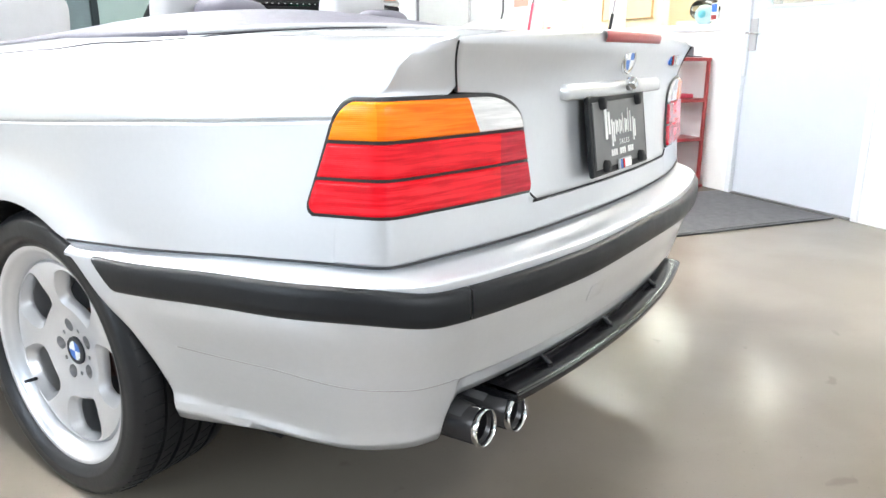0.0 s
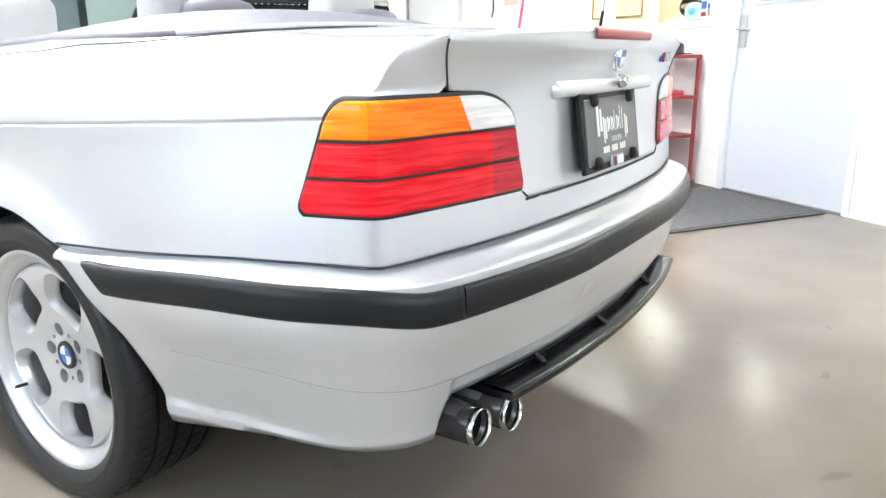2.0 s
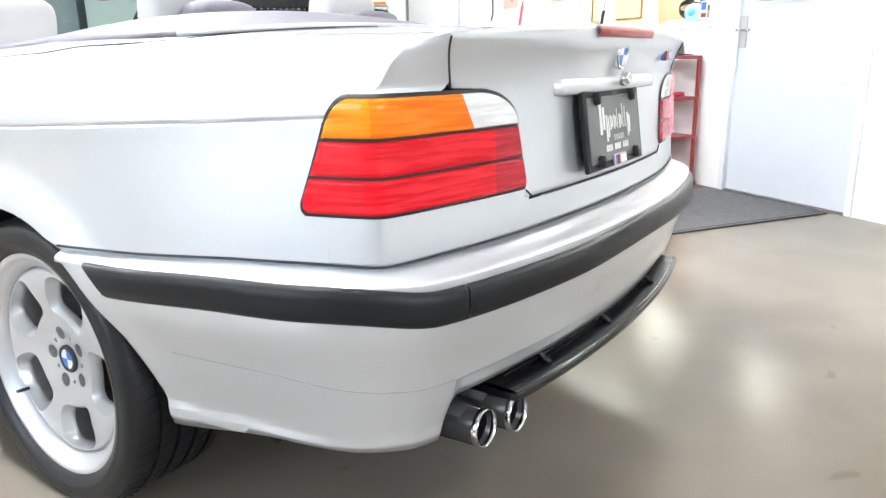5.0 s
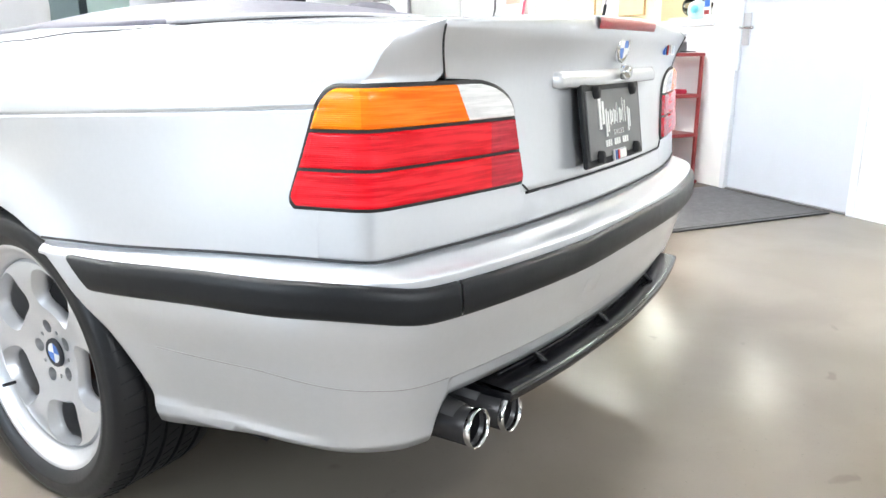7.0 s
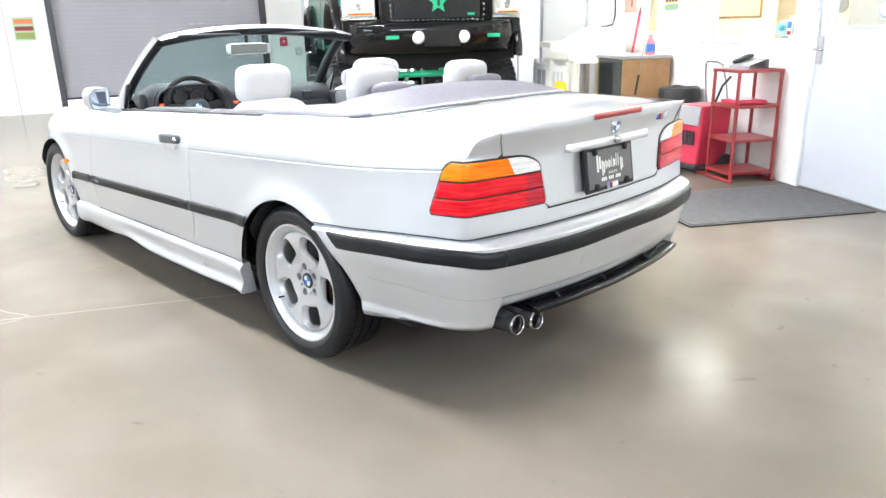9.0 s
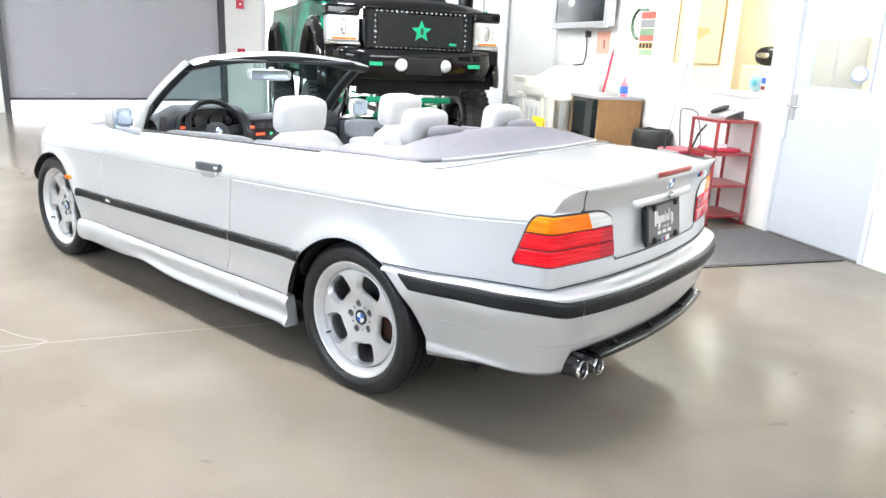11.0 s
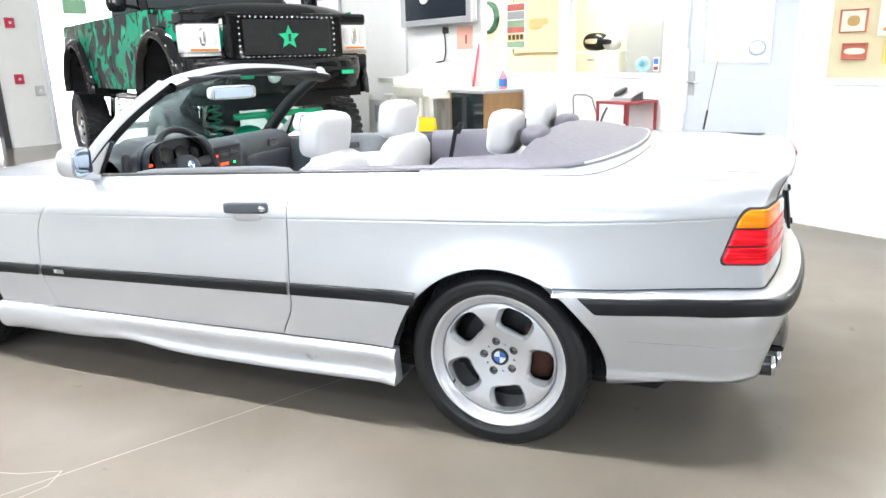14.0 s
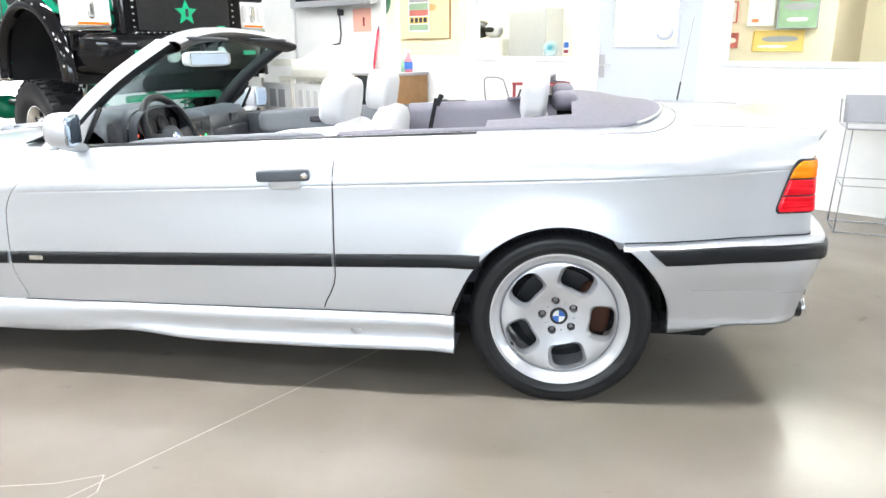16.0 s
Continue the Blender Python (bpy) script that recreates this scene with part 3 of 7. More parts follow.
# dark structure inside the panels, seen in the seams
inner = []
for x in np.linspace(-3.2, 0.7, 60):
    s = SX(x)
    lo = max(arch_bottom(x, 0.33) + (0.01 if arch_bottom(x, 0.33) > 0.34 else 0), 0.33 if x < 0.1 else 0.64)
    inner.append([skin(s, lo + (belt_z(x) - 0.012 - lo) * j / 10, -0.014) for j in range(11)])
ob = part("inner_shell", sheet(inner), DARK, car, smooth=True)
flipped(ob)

# tail panel under the boot lid and lamps, all round the back
rows = []
for s in np.r_[S_TURN, [q for q in qs if q > S_TURN], np.linspace(S_END, BODY.by_y(-0.3655), 12)[1:], np.linspace(BODY.by_y(-0.365), BODY.end, 24)]:
    x, y, _, _ = BODY.at(s)
    top = 0.694 if y < -0.3652 else 0.664
    rows.append([skin(s, z, o) for z, o in ((0.58, -0.03), (0.606, -0.006), (0.612, -0.001), (0.618, 0.0), (0.640, 0.0), (top if y < -0.5 else top - 0.001, 0.0))])
ob = part("tail_panel", mirrored(sheet(rows)), SILVER, car, smooth=True)

# rear face behind the lid (the lid stands proud of it)
rows = []
for s in np.linspace(S_END - 0.01, BODY.end, 30):
    x, y, _, _ = BODY.at(s)
    rows.append([skin(s, z, -0.034) for z in np.linspace(0.655, deck_z(x, y) - 0.006, 10)])
part("tail_frame", mirrored(sheet(rows)), SEAL, car, smooth=True)


LAMP0, LAMP1 = 0.688, 0.856


def rounded(f, r):
    """How far a round corner draws in at a distance f from the edge, from 1 to 0."""
    return 1 - math.sqrt(max(0.0, 1 - (1 - min(f / r, 1)) ** 2))


def lamp_curve(z, grow=0.0):
    """How far the inner end of the tail lamp leans out with height."""
    f = min(1.0, max(0.0, (z - LAMP0 + grow) / (LAMP1 - LAMP0 + 2 * grow)))
    return 0.03 * f + 0.105 * rounded(1 - f, 0.30) + 0.012 * rounded(f, 0.10)


# boot lid
def lid_side(z):
    """Half-width of the boot lid at a height on the rear face."""
    if z > 0.862:
        return lid_half(z)
    return 0.366 + lamp_curve(z)


lid = []
for f in np.linspace(-1, 1, 101):
    col = []
    for z in (0.668, 0.678, 0.686, 0.694, 0.702, 0.73, 0.76, 0.79, 0.80, 0.81, 0.82, 0.83, 0.837, 0.841, 0.845, 0.848, 0.851, 0.853, 0.8545, 0.856, 0.858, 0.8615, 0.864, 0.875, 0.89, 0.905, 0.92, 0.935):
        y = f * lid_side(z)
        p = skin(BODY.by_y(-abs(y)), z, 0.0)
        sunk = (0.001 + 0.006 * smooth_step(0.69, 0.83, z)) * smooth_step(0.275, 0.16, abs(y)) * smooth_step(0.676, 0.690, z) * smooth_step(0.846, 0.840, z)
        col.append(Vector((p.x - sunk, y, z)))
    y = f * 0.5805
    e = col[-1]
    zt = deck_z(e.x, y)
    for a in (0.35, 0.7, 1.0):
        col.append(Vector((e.x + 0.006 * math.sin(a * 1.2) - 0.012 * a * a, y, e.z + (zt - e.z) * math.sin(a * math.pi / 2))))
    tip = col[-1]
    for g in np.linspace(0, 1, 22)[1:]:
        front = 0.425 - 0.05 * (y / 0.5805) ** 2 * 0
        x = tip.x + (front - tip.x) * g
        col.append(Vector((x, y, deck_z(x, y) - 0.008 * math.exp(-((x - 0.80) / 0.10) ** 2))))
    lid.append(col)
part("boot_lid", sheet(lid), SILVER, car, "silver boot lid with a lip at its edge", smooth=True, thick=0.004)

# dark shut lines round the boot lid
for side in (1, -1):
    deck = [Vector((x, -side * 0.5822, deck_z(x, 0.5822) + 0.0002)) for x in np.linspace(0.43, 0.850, 14)]
    part("lid_seam", bent(bmesh.new(), deck, 0.0009, 5), GREY_PLASTIC, car)
    seam = [flank(BODY.by_y(-lid_half(z) - 0.0015), z, 0.0006) for z in np.linspace(0.940, 0.864, 12)]
    part("lid_seam", bent(bmesh.new(), [(p.x, side * p.y, p.z) for p in seam], 0.0018, 5), SEAL, car)
low = [skin(BODY.by_y(y), 0.667 + 0.014 * smooth_step(-0.357, -0.372, y), 0.0006) for y in np.linspace(-0.374, 0, 40)]
part("lid_seam", bent(bmesh.new(), low + [Vector((p.x, -p.y, p.z)) for p in low[-2::-1]], 0.0020, 5), SEAL, car)

# deck between the boot lid and the hood cover
bm = sheet([[Vector((x, y, deck_z(x, y) - 0.001)) for x in np.linspace(0.20, 0.4225, 8)] for y in np.linspace(-0.66, 0.66, 30)])
part("rear_deck", bm, SILVER, car, smooth=True, thick=0.004)

# rear bumper cover
def ledge(s):
    """Depth of the bumper's top, in to the body."""
    x, y, _, _ = BUMPER.at(s)
    return float(np.hypot(BODY.xy[:, 0] - x, BODY.xy[:, 1] - y).min()) + 0.016


def bump_top(s):
    x, y, _, _ = BUMPER.at(s)
    return 0.5955 + 0.012 * smooth_step(0.30, 0.6, x)


def bump(s, z, out=0.0):
    x, y, nx, ny = BUMPER.at(s)
    # ledge at the top, upright band, tuck-in below
    top = bump_top(s)
    if z > top - 0.020:
        inset = ledge(s) * min(1.0, (z - top + 0.020) / 0.020) ** 1.6
    else:
        inset = (0.094 - 0.016 * smooth_step(0.6, 0.8, x)) * smooth_step(0.0, 0.12, 0.56 - z) * min(1.0, max(0.0, 0.55 - z) / 0.30) ** 1.15 - 0.012 * smooth_step(0.325, 0.285, z) * (1 - 0.6 * smooth_step(0.62, 0.80, x))
    inset += 0.013 * smooth_step(0.401, 0.393, z) * smooth_step(-0.602, -0.575, y)
    r = math.hypot(x, z - HUBS[0][1])
    x += 0.015 * smooth_step(0.54, 0.32, z) * (1 - smooth_step(0.36, 0.52, x))
    if r > ARCH - 0.03:
        inset -= 0.009 * math.exp(-((r - ARCH) / 0.045) ** 2) * (1 - smooth_step(0.4, 0.6, x))
    return Vector((x + nx * (out - inset), y + ny * (out - inset), z))


def bump_low(s):
    x, y, _, _ = BUMPER.at(s)
    side = 0.264 + 0.028 * smooth_step(0.37, 0.64, x) - 0.007 * smooth_step(0.70, 0.86, x)
    cut = smooth_step(-0.622, -0.598, y)
    return side + cut * (0.358 - side)


rows = []
arch_x = sorted({round(ARCH * math.cos(a), 4) for a in np.linspace(0.0, 0.985, 50)} | {ARCH + 0.0006})
for s in np.r_[[BUMPER.by_x(x) for x in arch_x], np.linspace(BUMPER.by_x(0.36), BUMPER.by_x(0.74), 26), np.linspace(BUMPER.by_x(0.745), BUMPER.by_y(-0.625), 34), np.linspace(BUMPER.by_y(-0.623), BUMPER.by_y(-0.597), 16), np.linspace(BUMPER.by_y(-0.595), BUMPER.end, 34)]:
    x, y, _, _ = BUMPER.at(s)
    lo = bump_low(s)
    if x < ARCH + 0.0003:
        lo = max(lo, arch_bottom(x, lo))
    hi = bump_top(s)
    zs = sorted([lo + (hi - 0.024 - lo) * i / 16 for i in range(17)] + [max(lo, z) for z in (0.30, 0.285, 0.315, 0.370, 0.392, 0.397, 0.4015, 0.43)] + [hi - 0.024 + 0.024 * i / 10 for i in range(1, 11)])
    col = [bump(s, z, 0.0) for z in zs]
    tip = col[-1]
    col[-1] = Vector((tip.x, tip.y, tip.z - 0.002))
    first = col[0]
    inn = Vector((first.x * 1.0 - BUMPER.at(s)[2] * 0.03, first.y - BUMPER.at(s)[3] * 0.03, first.z + 0.004))
    rows.append([inn] + col)
part("rear_bumper", mirrored(sheet(rows)), SILVER, car, "silver rear bumper cover", smooth=True, thick=0.004)

# grey line for the shade in a fine crease low on the bumper's corner
for side in (1, -1):
    line = [bump(s, 0.431 - 0.029 * smooth_step(0.62, 0.90, BUMPER.at(s)[0]), 0.0002) for s in np.linspace(BUMPER.by_x(0.43), BUMPER.by_y(-0.600), 40)]
    part("crease_shade_line", bent(bmesh.new(), [(p.x, side * p.y, p.z) for p in line], 0.0009, 4), GREY_PLASTIC, car)

# shut line between the bumper and the body
pts = [skin(s, bump_top(BUMPER.by_x(min(BODY.at(s)[0], 0.9))) + 0.0035, 0.0006) for s in np.linspace(SX(0.20), BODY.end, 60)]
part("bumper_gap", bent(bmesh.new(), pts + [Vector((p.x, -p.y, p.z)) for p in pts[-2::-1]], 0.0024, 5), SEAL, car)

# rubbing strip on the rear bumper, in three lengths
def strip_patch(name, s0, s1, zmid, half, out, fn, label="", n=40, mirror=True, slant=0.0):
    rows = []
    for i, k in enumerate([0.0, 0.0, *np.linspace(0.004, 1, n)]):
        col = []
        for f, o in ((-1.0, -0.004), (-0.97, 0.55), (-0.8, 0.9), (-0.3, 1.0), (0.3, 1.0), (0.8, 0.9), (0.97, 0.55), (1.0, -0.004)):
            a = s0 - slant * f
            s = a + (s1 - a) * k
            col.append(fn(s, zmid(s) + half * f, out * o if i else -0.004))
        rows.append(col)
    ob = part(name, sheet(rows), BLACK_TRIM, car, label, smooth=True)
    if mirror:
        flipped(ob)
    return ob


def bump_strip_z(s):
    x, y, _, _ = BUMPER.at(s)
    side = 0.551 + 0.015 * smooth_step(0.28, 0.62, x)
    return side - 0.019 * smooth_step(-0.785, -0.655, y) + 0.008 * smooth_step(-0.34, 0.0, y)


def bump_flat(s, z, out=0.0):
    x, y, nx, ny = BUMPER.at(s)
    return Vector((x + nx * out, y + ny * out, z))


strip_patch("bumper_strip", BUMPER.by_x(0.308), BUMPER.by_y(-0.612), bump_strip_z, 0.0278, 0.013, bump_flat, "black rubbing strip", 60, slant=0.030)
rows = []
s0 = BUMPER.by_y(-0.609)
for s in np.linspace(s0, 2 * BUMPER.end - s0, 70):
    flip = s > BUMPER.end
    q = 2 * BUMPER.end - s if flip else s
    col = []
    for f, o in ((-1.0, -0.004), (-0.97, 0.55), (-0.8, 0.9), (-0.3, 1.0), (0.3, 1.0), (0.8, 0.9), (0.97, 0.55), (1.0, -0.004)):
        p = bump_flat(q, bump_strip_z(q) + 0.0278 * f, 0.013 * o)
        col.append(Vector((p.x, -p.y if flip else p.y, p.z)))
    rows.append(col)
part("bumper_strip", sheet(rows), BLACK_TRIM, car, "black rubbing strip", smooth=True)

# rubbing strips along the side, one on each panel
def side_z(s):
    return strip_z(BODY.at(s)[0]) - 0.002


for a, b in ((-2.335, -2.055), (-2.035, -0.790), (-0.776, -0.272)):
    strip_patch("rubbing_strip", SX(a), SX(b), side_z, 0.0235, 0.013, skin, "black rubbing strip", 40)


# tail lamps
def ease(i, n, edge):
    """Steps from 0 to 1 with a narrow first and last one."""
    if i == 0 or i == n:
        return i / n
    return edge + (1 - 2 * edge) * (i - 1) / (n - 2)


def lamp_patch(name, mat, z0, z1, front, back, out, parent, n=34, m=22, label="", open_front=False, open_back=False):
    """A lens between two heights, whose ends run along front(z) and back(z)."""
    rows = []
    for j in range(m + 1):
        z = z0 + (z1 - z0) * ease(j, m, 0.0016 / (z1 - z0))
        a, b = front(z), back(z)
        row = []
        for i in range(n + 1):
            s = a + (b - a) * ease(i, n, 0.0016 / max(b - a, 0.01))
            o = out
            if (i == 0 and not open_front) or (i == n and not open_back) or j in (0, m):
                o = -0.004
            elif (i == 1 and not open_front) or (i == n - 1 and not open_back) or j in (1, m - 1):
                o = out * 0.85
            row.append(skin(s, z, o))
        rows.append(row)
    return part(name, sheet(rows), mat, parent, label, smooth=True)


def lamp_front(z, grow=0.0):
    f = (z - LAMP0 + grow) / (LAMP1 - LAMP0 + 2 * grow)
    f = min(1.0, max(0.0, f))
    x = 0.690 + 0.058 * f - grow + 0.022 * rounded(f, 0.14) + 0.032 * rounded(1 - f, 0.22)
    return SX(x)


def lamp_back(z, grow=0.0):
    y = -0.377 - lamp_curve(z, grow) + grow
    return BODY.by_y(y)


for side in (0, 1):
    holder = lamp_patch("tail_lamp", SEAL, LAMP0 - 0.006, LAMP1 + 0.006, lambda z: lamp_front(z, 0.006), lambda z: lamp_back(z, 0.006), 0.004, car, label="tail lamp with red, amber and clear lenses in a black seal", m=40)
    lenses = []
    zA, zB = 0.7415, 0.7965
    split = lambda z: BODY.by_y(-0.510 - 0.5 * (z - 0.796))
    catch = lambda z: BODY.by_y(-0.468 + 0.06 * (z - LAMP0))
    fold = lambda z: BODY.by_x(0.806)
    for z0, z1 in ((LAMP0, zA - 0.0015), (zA + 0.0015, zB - 0.0015)):
        lenses.append(lamp_patch("red_lens", RED_LENS, z0, z1, lamp_front, catch, 0.010, holder, label="red ribbed lens", open_back=True))
        lenses.append(lamp_patch("red_reflector", RED_REFLECTOR, z0, z1, catch, lamp_back, 0.010, holder, label="darker red reflector lens", open_front=True))
    lenses.append(lamp_patch("amber_lens", AMBER_SIDE, zB + 0.0015, LAMP1, lamp_front, fold, 0.010, holder, label="yellow-amber side lens", open_back=True))
    lenses.append(lamp_patch("amber_lens", AMBER_LENS, zB + 0.0015, LAMP1, fold, split, 0.010, holder, label="amber ribbed lens", open_front=True, open_back=True))
    lenses.append(lamp_patch("clear_lens", CLEAR_LENS, zB + 0.0015, LAMP1, split, lamp_back, 0.010, holder, label="clear ribbed lens", open_front=True))
    if side:
        for o in (holder, *lenses):
            for v in o.data.vertices:
                v.co.y = -v.co.y
            o.data.flip_normals()


# side skirts
def skirt_low(x):
    return 0.170 + 0.024 * math.exp(-((x + 1.60) / 0.20) ** 2) + 0.008 * smooth_step(-0.9, -0.36, x)


rows = []
for x in np.linspace(-2.335, -0.362, 90):
    top, low = SILL_TOP(x) + 0.002, skirt_low(x)
    y0 = skin(SX(x), top + 0.003).y
    h = top - low
    lip = smooth_step(-1.98, -1.35, x)
    shape = ((0.0, -0.001), (0.04, 0.008), (0.10, 0.015), (0.20, 0.021), (0.32, 0.024 - 0.006 * lip), (0.46, 0.025 - 0.013 * lip), (0.60, 0.024 - 0.014 * lip), (0.72, 0.022 - 0.006 * lip), (0.82, 0.017 + 0.007 * lip), (0.92, 0.008 + 0.018 * lip), (0.98, 0.0 + 0.020 * lip))
    rows.append([Vector((x, y0 + 0.03, top))] + [Vector((x, y0 - o, top - f * h)) for f, o in shape] + [Vector((x, y0 + 0.016, low)), Vector((x, y0 + 0.16, low + 0.004))])
bm = sheet(rows)
bm.faces.new([bm.verts.new(v) for v in rows[0]])
skirt = part("side_skirt", bm, SILVER, car, "silver side skirt", smooth=True, thick=0.004)
flipped(skirt)
bm = bmesh.new()
inner_y = rows[-1][0].y + 0.02
bm.faces.new([bm.verts.new((v.x - 0.001, min(v.y, inner_y), v.z)) for v in rows[-1]])
flipped(part("skirt_end", bm, SILVER, car, thick=0.003))
cap_y = skin(SX(-0.717), SILL_TOP(-0.717)).y - 0.0125
cap = part("jacking_cap", spin(bmesh.new(), [(0.0, -0.001), (0.021, -0.001), (0.022, 0.004)], 28, pose(-0.717, cap_y, 0.250)), SILVER, car, "round jacking-point cover", smooth=True)
part("cap_gap", spin(bmesh.new(), [(0.0225, 0.002), (0.0228, -0.0008), (0.0236, -0.0008), (0.0240, 0.002)], 28, pose(-0.717, cap_y, 0.250)), GREY_PLASTIC, cap)

# wheel housings
for hx, hz in HUBS:
    rows = []
    for a in np.linspace(-0.12, math.pi + 0.12, 40):
        c, s = math.cos(a) * (ARCH - 0.004), math.sin(a) * (ARCH - 0.004)
        edge = -0.834 + 0.11 * smooth_step(0.50, 0.28, hz + s)
        rows.append([Vector((hx + c, y, hz + s)) for y in (edge, edge + 0.04, -0.70, -0.50)] + [Vector((hx + c * 0.02, -0.49, hz + s * 0.02))])
    flipped(part("wheel_housing", sheet(rows), DARK, car))
# underbody
bm = boxed(-3.0, 0.55, -0.70, 0.70, 0.215, 0.30, 0.03)
box(bm, 0.50, 0.72, -0.56, 0.55, 0.25, 0.40, 0.04)
part("underbody", bm, DARK, car)
part("silencer", blob(0.34, 0.72, 0.17, 4, pose(0.58, -0.30, 0.337)), DARK_PIPE, car, "dark steel silencer", smooth=True)


# wheels
def applied(ob):
    """The mesh of ob with its modifiers worked in."""
    return bpy.data.meshes.new_from_object(ob.evaluated_get(bpy.context.evaluated_depsgraph_get()))


def window_cutter():
    """Prisms for the five windows and five bolt holes of the wheel."""
    bm = bmesh.new()
    for k in range(5):
        a0 = radians(67 + 72 * k)
        loops = []
        for y, su, inner, outer in ((-0.13, 0.0980, 0.0980, 0.052), (-0.086, 0.0720, 0.0640, 0.0475), (-0.066, 0.0570, 0.0430, 0.0415), (-0.062, 0.0550, 0.0410, 0.0400), (0.02, 0.0545, 0.0405, 0.0395)):
            loop = []
            for i in range(36):
                t = 2 * math.pi * i / 36
                c, s = math.cos(t), math.sin(t)
                u = math.copysign(abs(c) ** (0.42 if s > 0 else 0.66), c) * su
                v = abs(s) ** 0.45 * outer if s > 0 else -abs(s) ** 0.74 * inner
                r = 0.1520 + v
                # a little wider towards the rim, with a flat outer side
                w = u * (1.0 + 1.2 * v) / r
                rr = r - 0.9 * u * u * smooth_step(-0.03, 0.03, v)
                loop.append(bm.verts.new((rr * math.cos(a0 + w), y, rr * math.sin(a0 + w))))
            loops.append(loop)
        for a, b in zip(loops, loops[1:]):
            for i in range(36):
                bm.faces.new((a[i], a[(i + 1) % 36], b[(i + 1) % 36], b[i]))
        bm.faces.new(loops[0])
        bm.faces.new(loops[-1])
        b0 = radians(103 + 72 * k)
        tube(bm, (0.058 * math.cos(b0), -0.16, 0.058 * math.sin(b0)), (0.058 * math.cos(b0), -0.038, 0.058 * math.sin(b0)), 0.0150, 18)
        b1 = radians(67 + 72 * k)
        tube(bm, (0.052 * math.cos(b1), -0.16, 0.052 * math.sin(b1)), (0.052 * math.cos(b1), -0.047, 0.052 * math.sin(b1)), 0.005, 10)
    bmesh.ops.recalc_face_normals(bm, faces=bm.faces)
    return bm


def make_wheel(depth):
    """A wheel about local Y with its face towards -Y; depth: how far the face sits in."""
    root = new("wheel")
    root.parent = car
    tagged(root, "five-window silver alloy wheel with a black low-profile tyre")
    # tyre with grooves round the tread
    prof = [(0.230, -0.098), (0.238, -0.108), (0.246, -0.116), (0.258, -0.121), (0.262, -0.1225), (0.264, -0.1215), (0.276, -0.1235), (0.290, -0.120), (0.294, -0.1175), (0.295, -0.1165), (0.304, -0.109), (0.3085, -0.100)]
    for g in (-0.066, -0.022, 0.022, 0.066):
        prof += [(0.3125, g - 0.0055), (0.3055, g - 0.0045), (0.3055, g + 0.0045), (0.3125, g + 0.0055)]
    prof += [(0.3085, 0.100), (0.302, 0.111), (0.290, 0.121), (0.272, 0.125), (0.252, 0.122), (0.230, 0.100)]
    prof = [(r + 0.0035, y) for r, y in prof]
    bm = spin(bmesh.new(), prof, 96)
    for v in bm.verts:
        v.co.z = max(v.co.z, -0.3015)
    tyre = part("tyre", bm, RUBBER, root, "black low-profile tyre", smooth=True)
    tyre.data.set_sharp_from_angle(angle=radians(50))
    # cross cuts over the shoulder and the ribs of the tread
    bm = bmesh.new()
    for i in range(64):
        a = 2 * math.pi * i / 64
        if math.sin(a) < -0.94:
            continue
        turn = pose(0, 0, 0, 0, -math.degrees(a), 0)
        box(bm, -0.005, 0.0008, -0.020, 0.020, -0.0014, 0.0014, m=turn @ pose(0.3141, -0.087, 0, 0, 0, -14) @ pose(0, 0, 0, 10, 0, 0))
        for g in (-0.044, 0.0, 0.044):
            box(bm, -0.005, 0.0008, -0.012, 0.012, -0.0012, 0.0012, m=turn @ pose(0.3157, g, 0) @ pose(0, 0, 0, 28, 0, 0))
    tagged(part("tread_pattern", bm, DARK, tyre), "slanting tread cuts", kind="stuff")
    # face, cut by windows
    f = depth
    outer = [(0.0, -0.058), (0.030, -0.058), (0.040, -0.060), (0.075, -0.064), (0.11, -0.074), (0.15, -0.082), (0.185, -0.084), (0.200, -0.080), (0.206, -0.070)]
    inner = [(0.206, -0.050), (0.185, -0.056), (0.15, -0.056), (0.11, -0.050), (0.075, -0.042), (0.0, -0.036)]
    bm = spin(bmesh.new(), [(r, y + f) for r, y in outer + inner], 120)
    bmesh.ops.remove_doubles(bm, verts=bm.verts, dist=1e-5)
    face = part("wheel_face", bm, ALLOY, root, "silver cast face with five rounded windows")
    cut = link_mesh("cutter", window_cutter(), ALLOY)
    for v in cut.data.vertices:
        v.co.y += f
    mod = face.modifiers.new("cut", "BOOLEAN")
    mod.object, mod.operation, mod.solver = cut, "DIFFERENCE", "EXACT"
    me = applied(face)
    face.modifiers.clear()
    face.data = me
    bpy.data.objects.remove(cut)
    for p in me.polygons:
        p.use_smooth = True
    me.set_sharp_from_angle(angle=radians(38))
    rim = [(0.198, 0.09), (0.204, 0.0), (0.205, -0.04 + f), (0.207, -0.078 + f), (0.2085, -0.083), (0.219, -0.094), (0.227, -0.0995), (0.2295, -0.1045), (0.238, -0.1075), (0.2440, -0.1065), (0.2450, -0.101), (0.236, -0.094), (0.217, 0.09)]
    part("rim", spin(bmesh.new(), rim, 96), ALLOY, root, "silver rim with a polished lip", smooth=True).data.set_sharp_from_angle(angle=radians(45))
    # centre cap: a ring with quarters in blue and white
    bm = spin(bmesh.new(), [(0.020, -0.054 + f), (0.0310, -0.056 + f), (0.0310, -0.0625 + f), (0.0295, -0.0645 + f), (0.0225, -0.0650 + f), (0.0215, -0.063 + f)], 40)
    capring = part("centre_cap", bm, INK, root, smooth=True)
    roundel(capring, 0.0215, Matrix.Translation((0, -0.0638 + f, 0)))
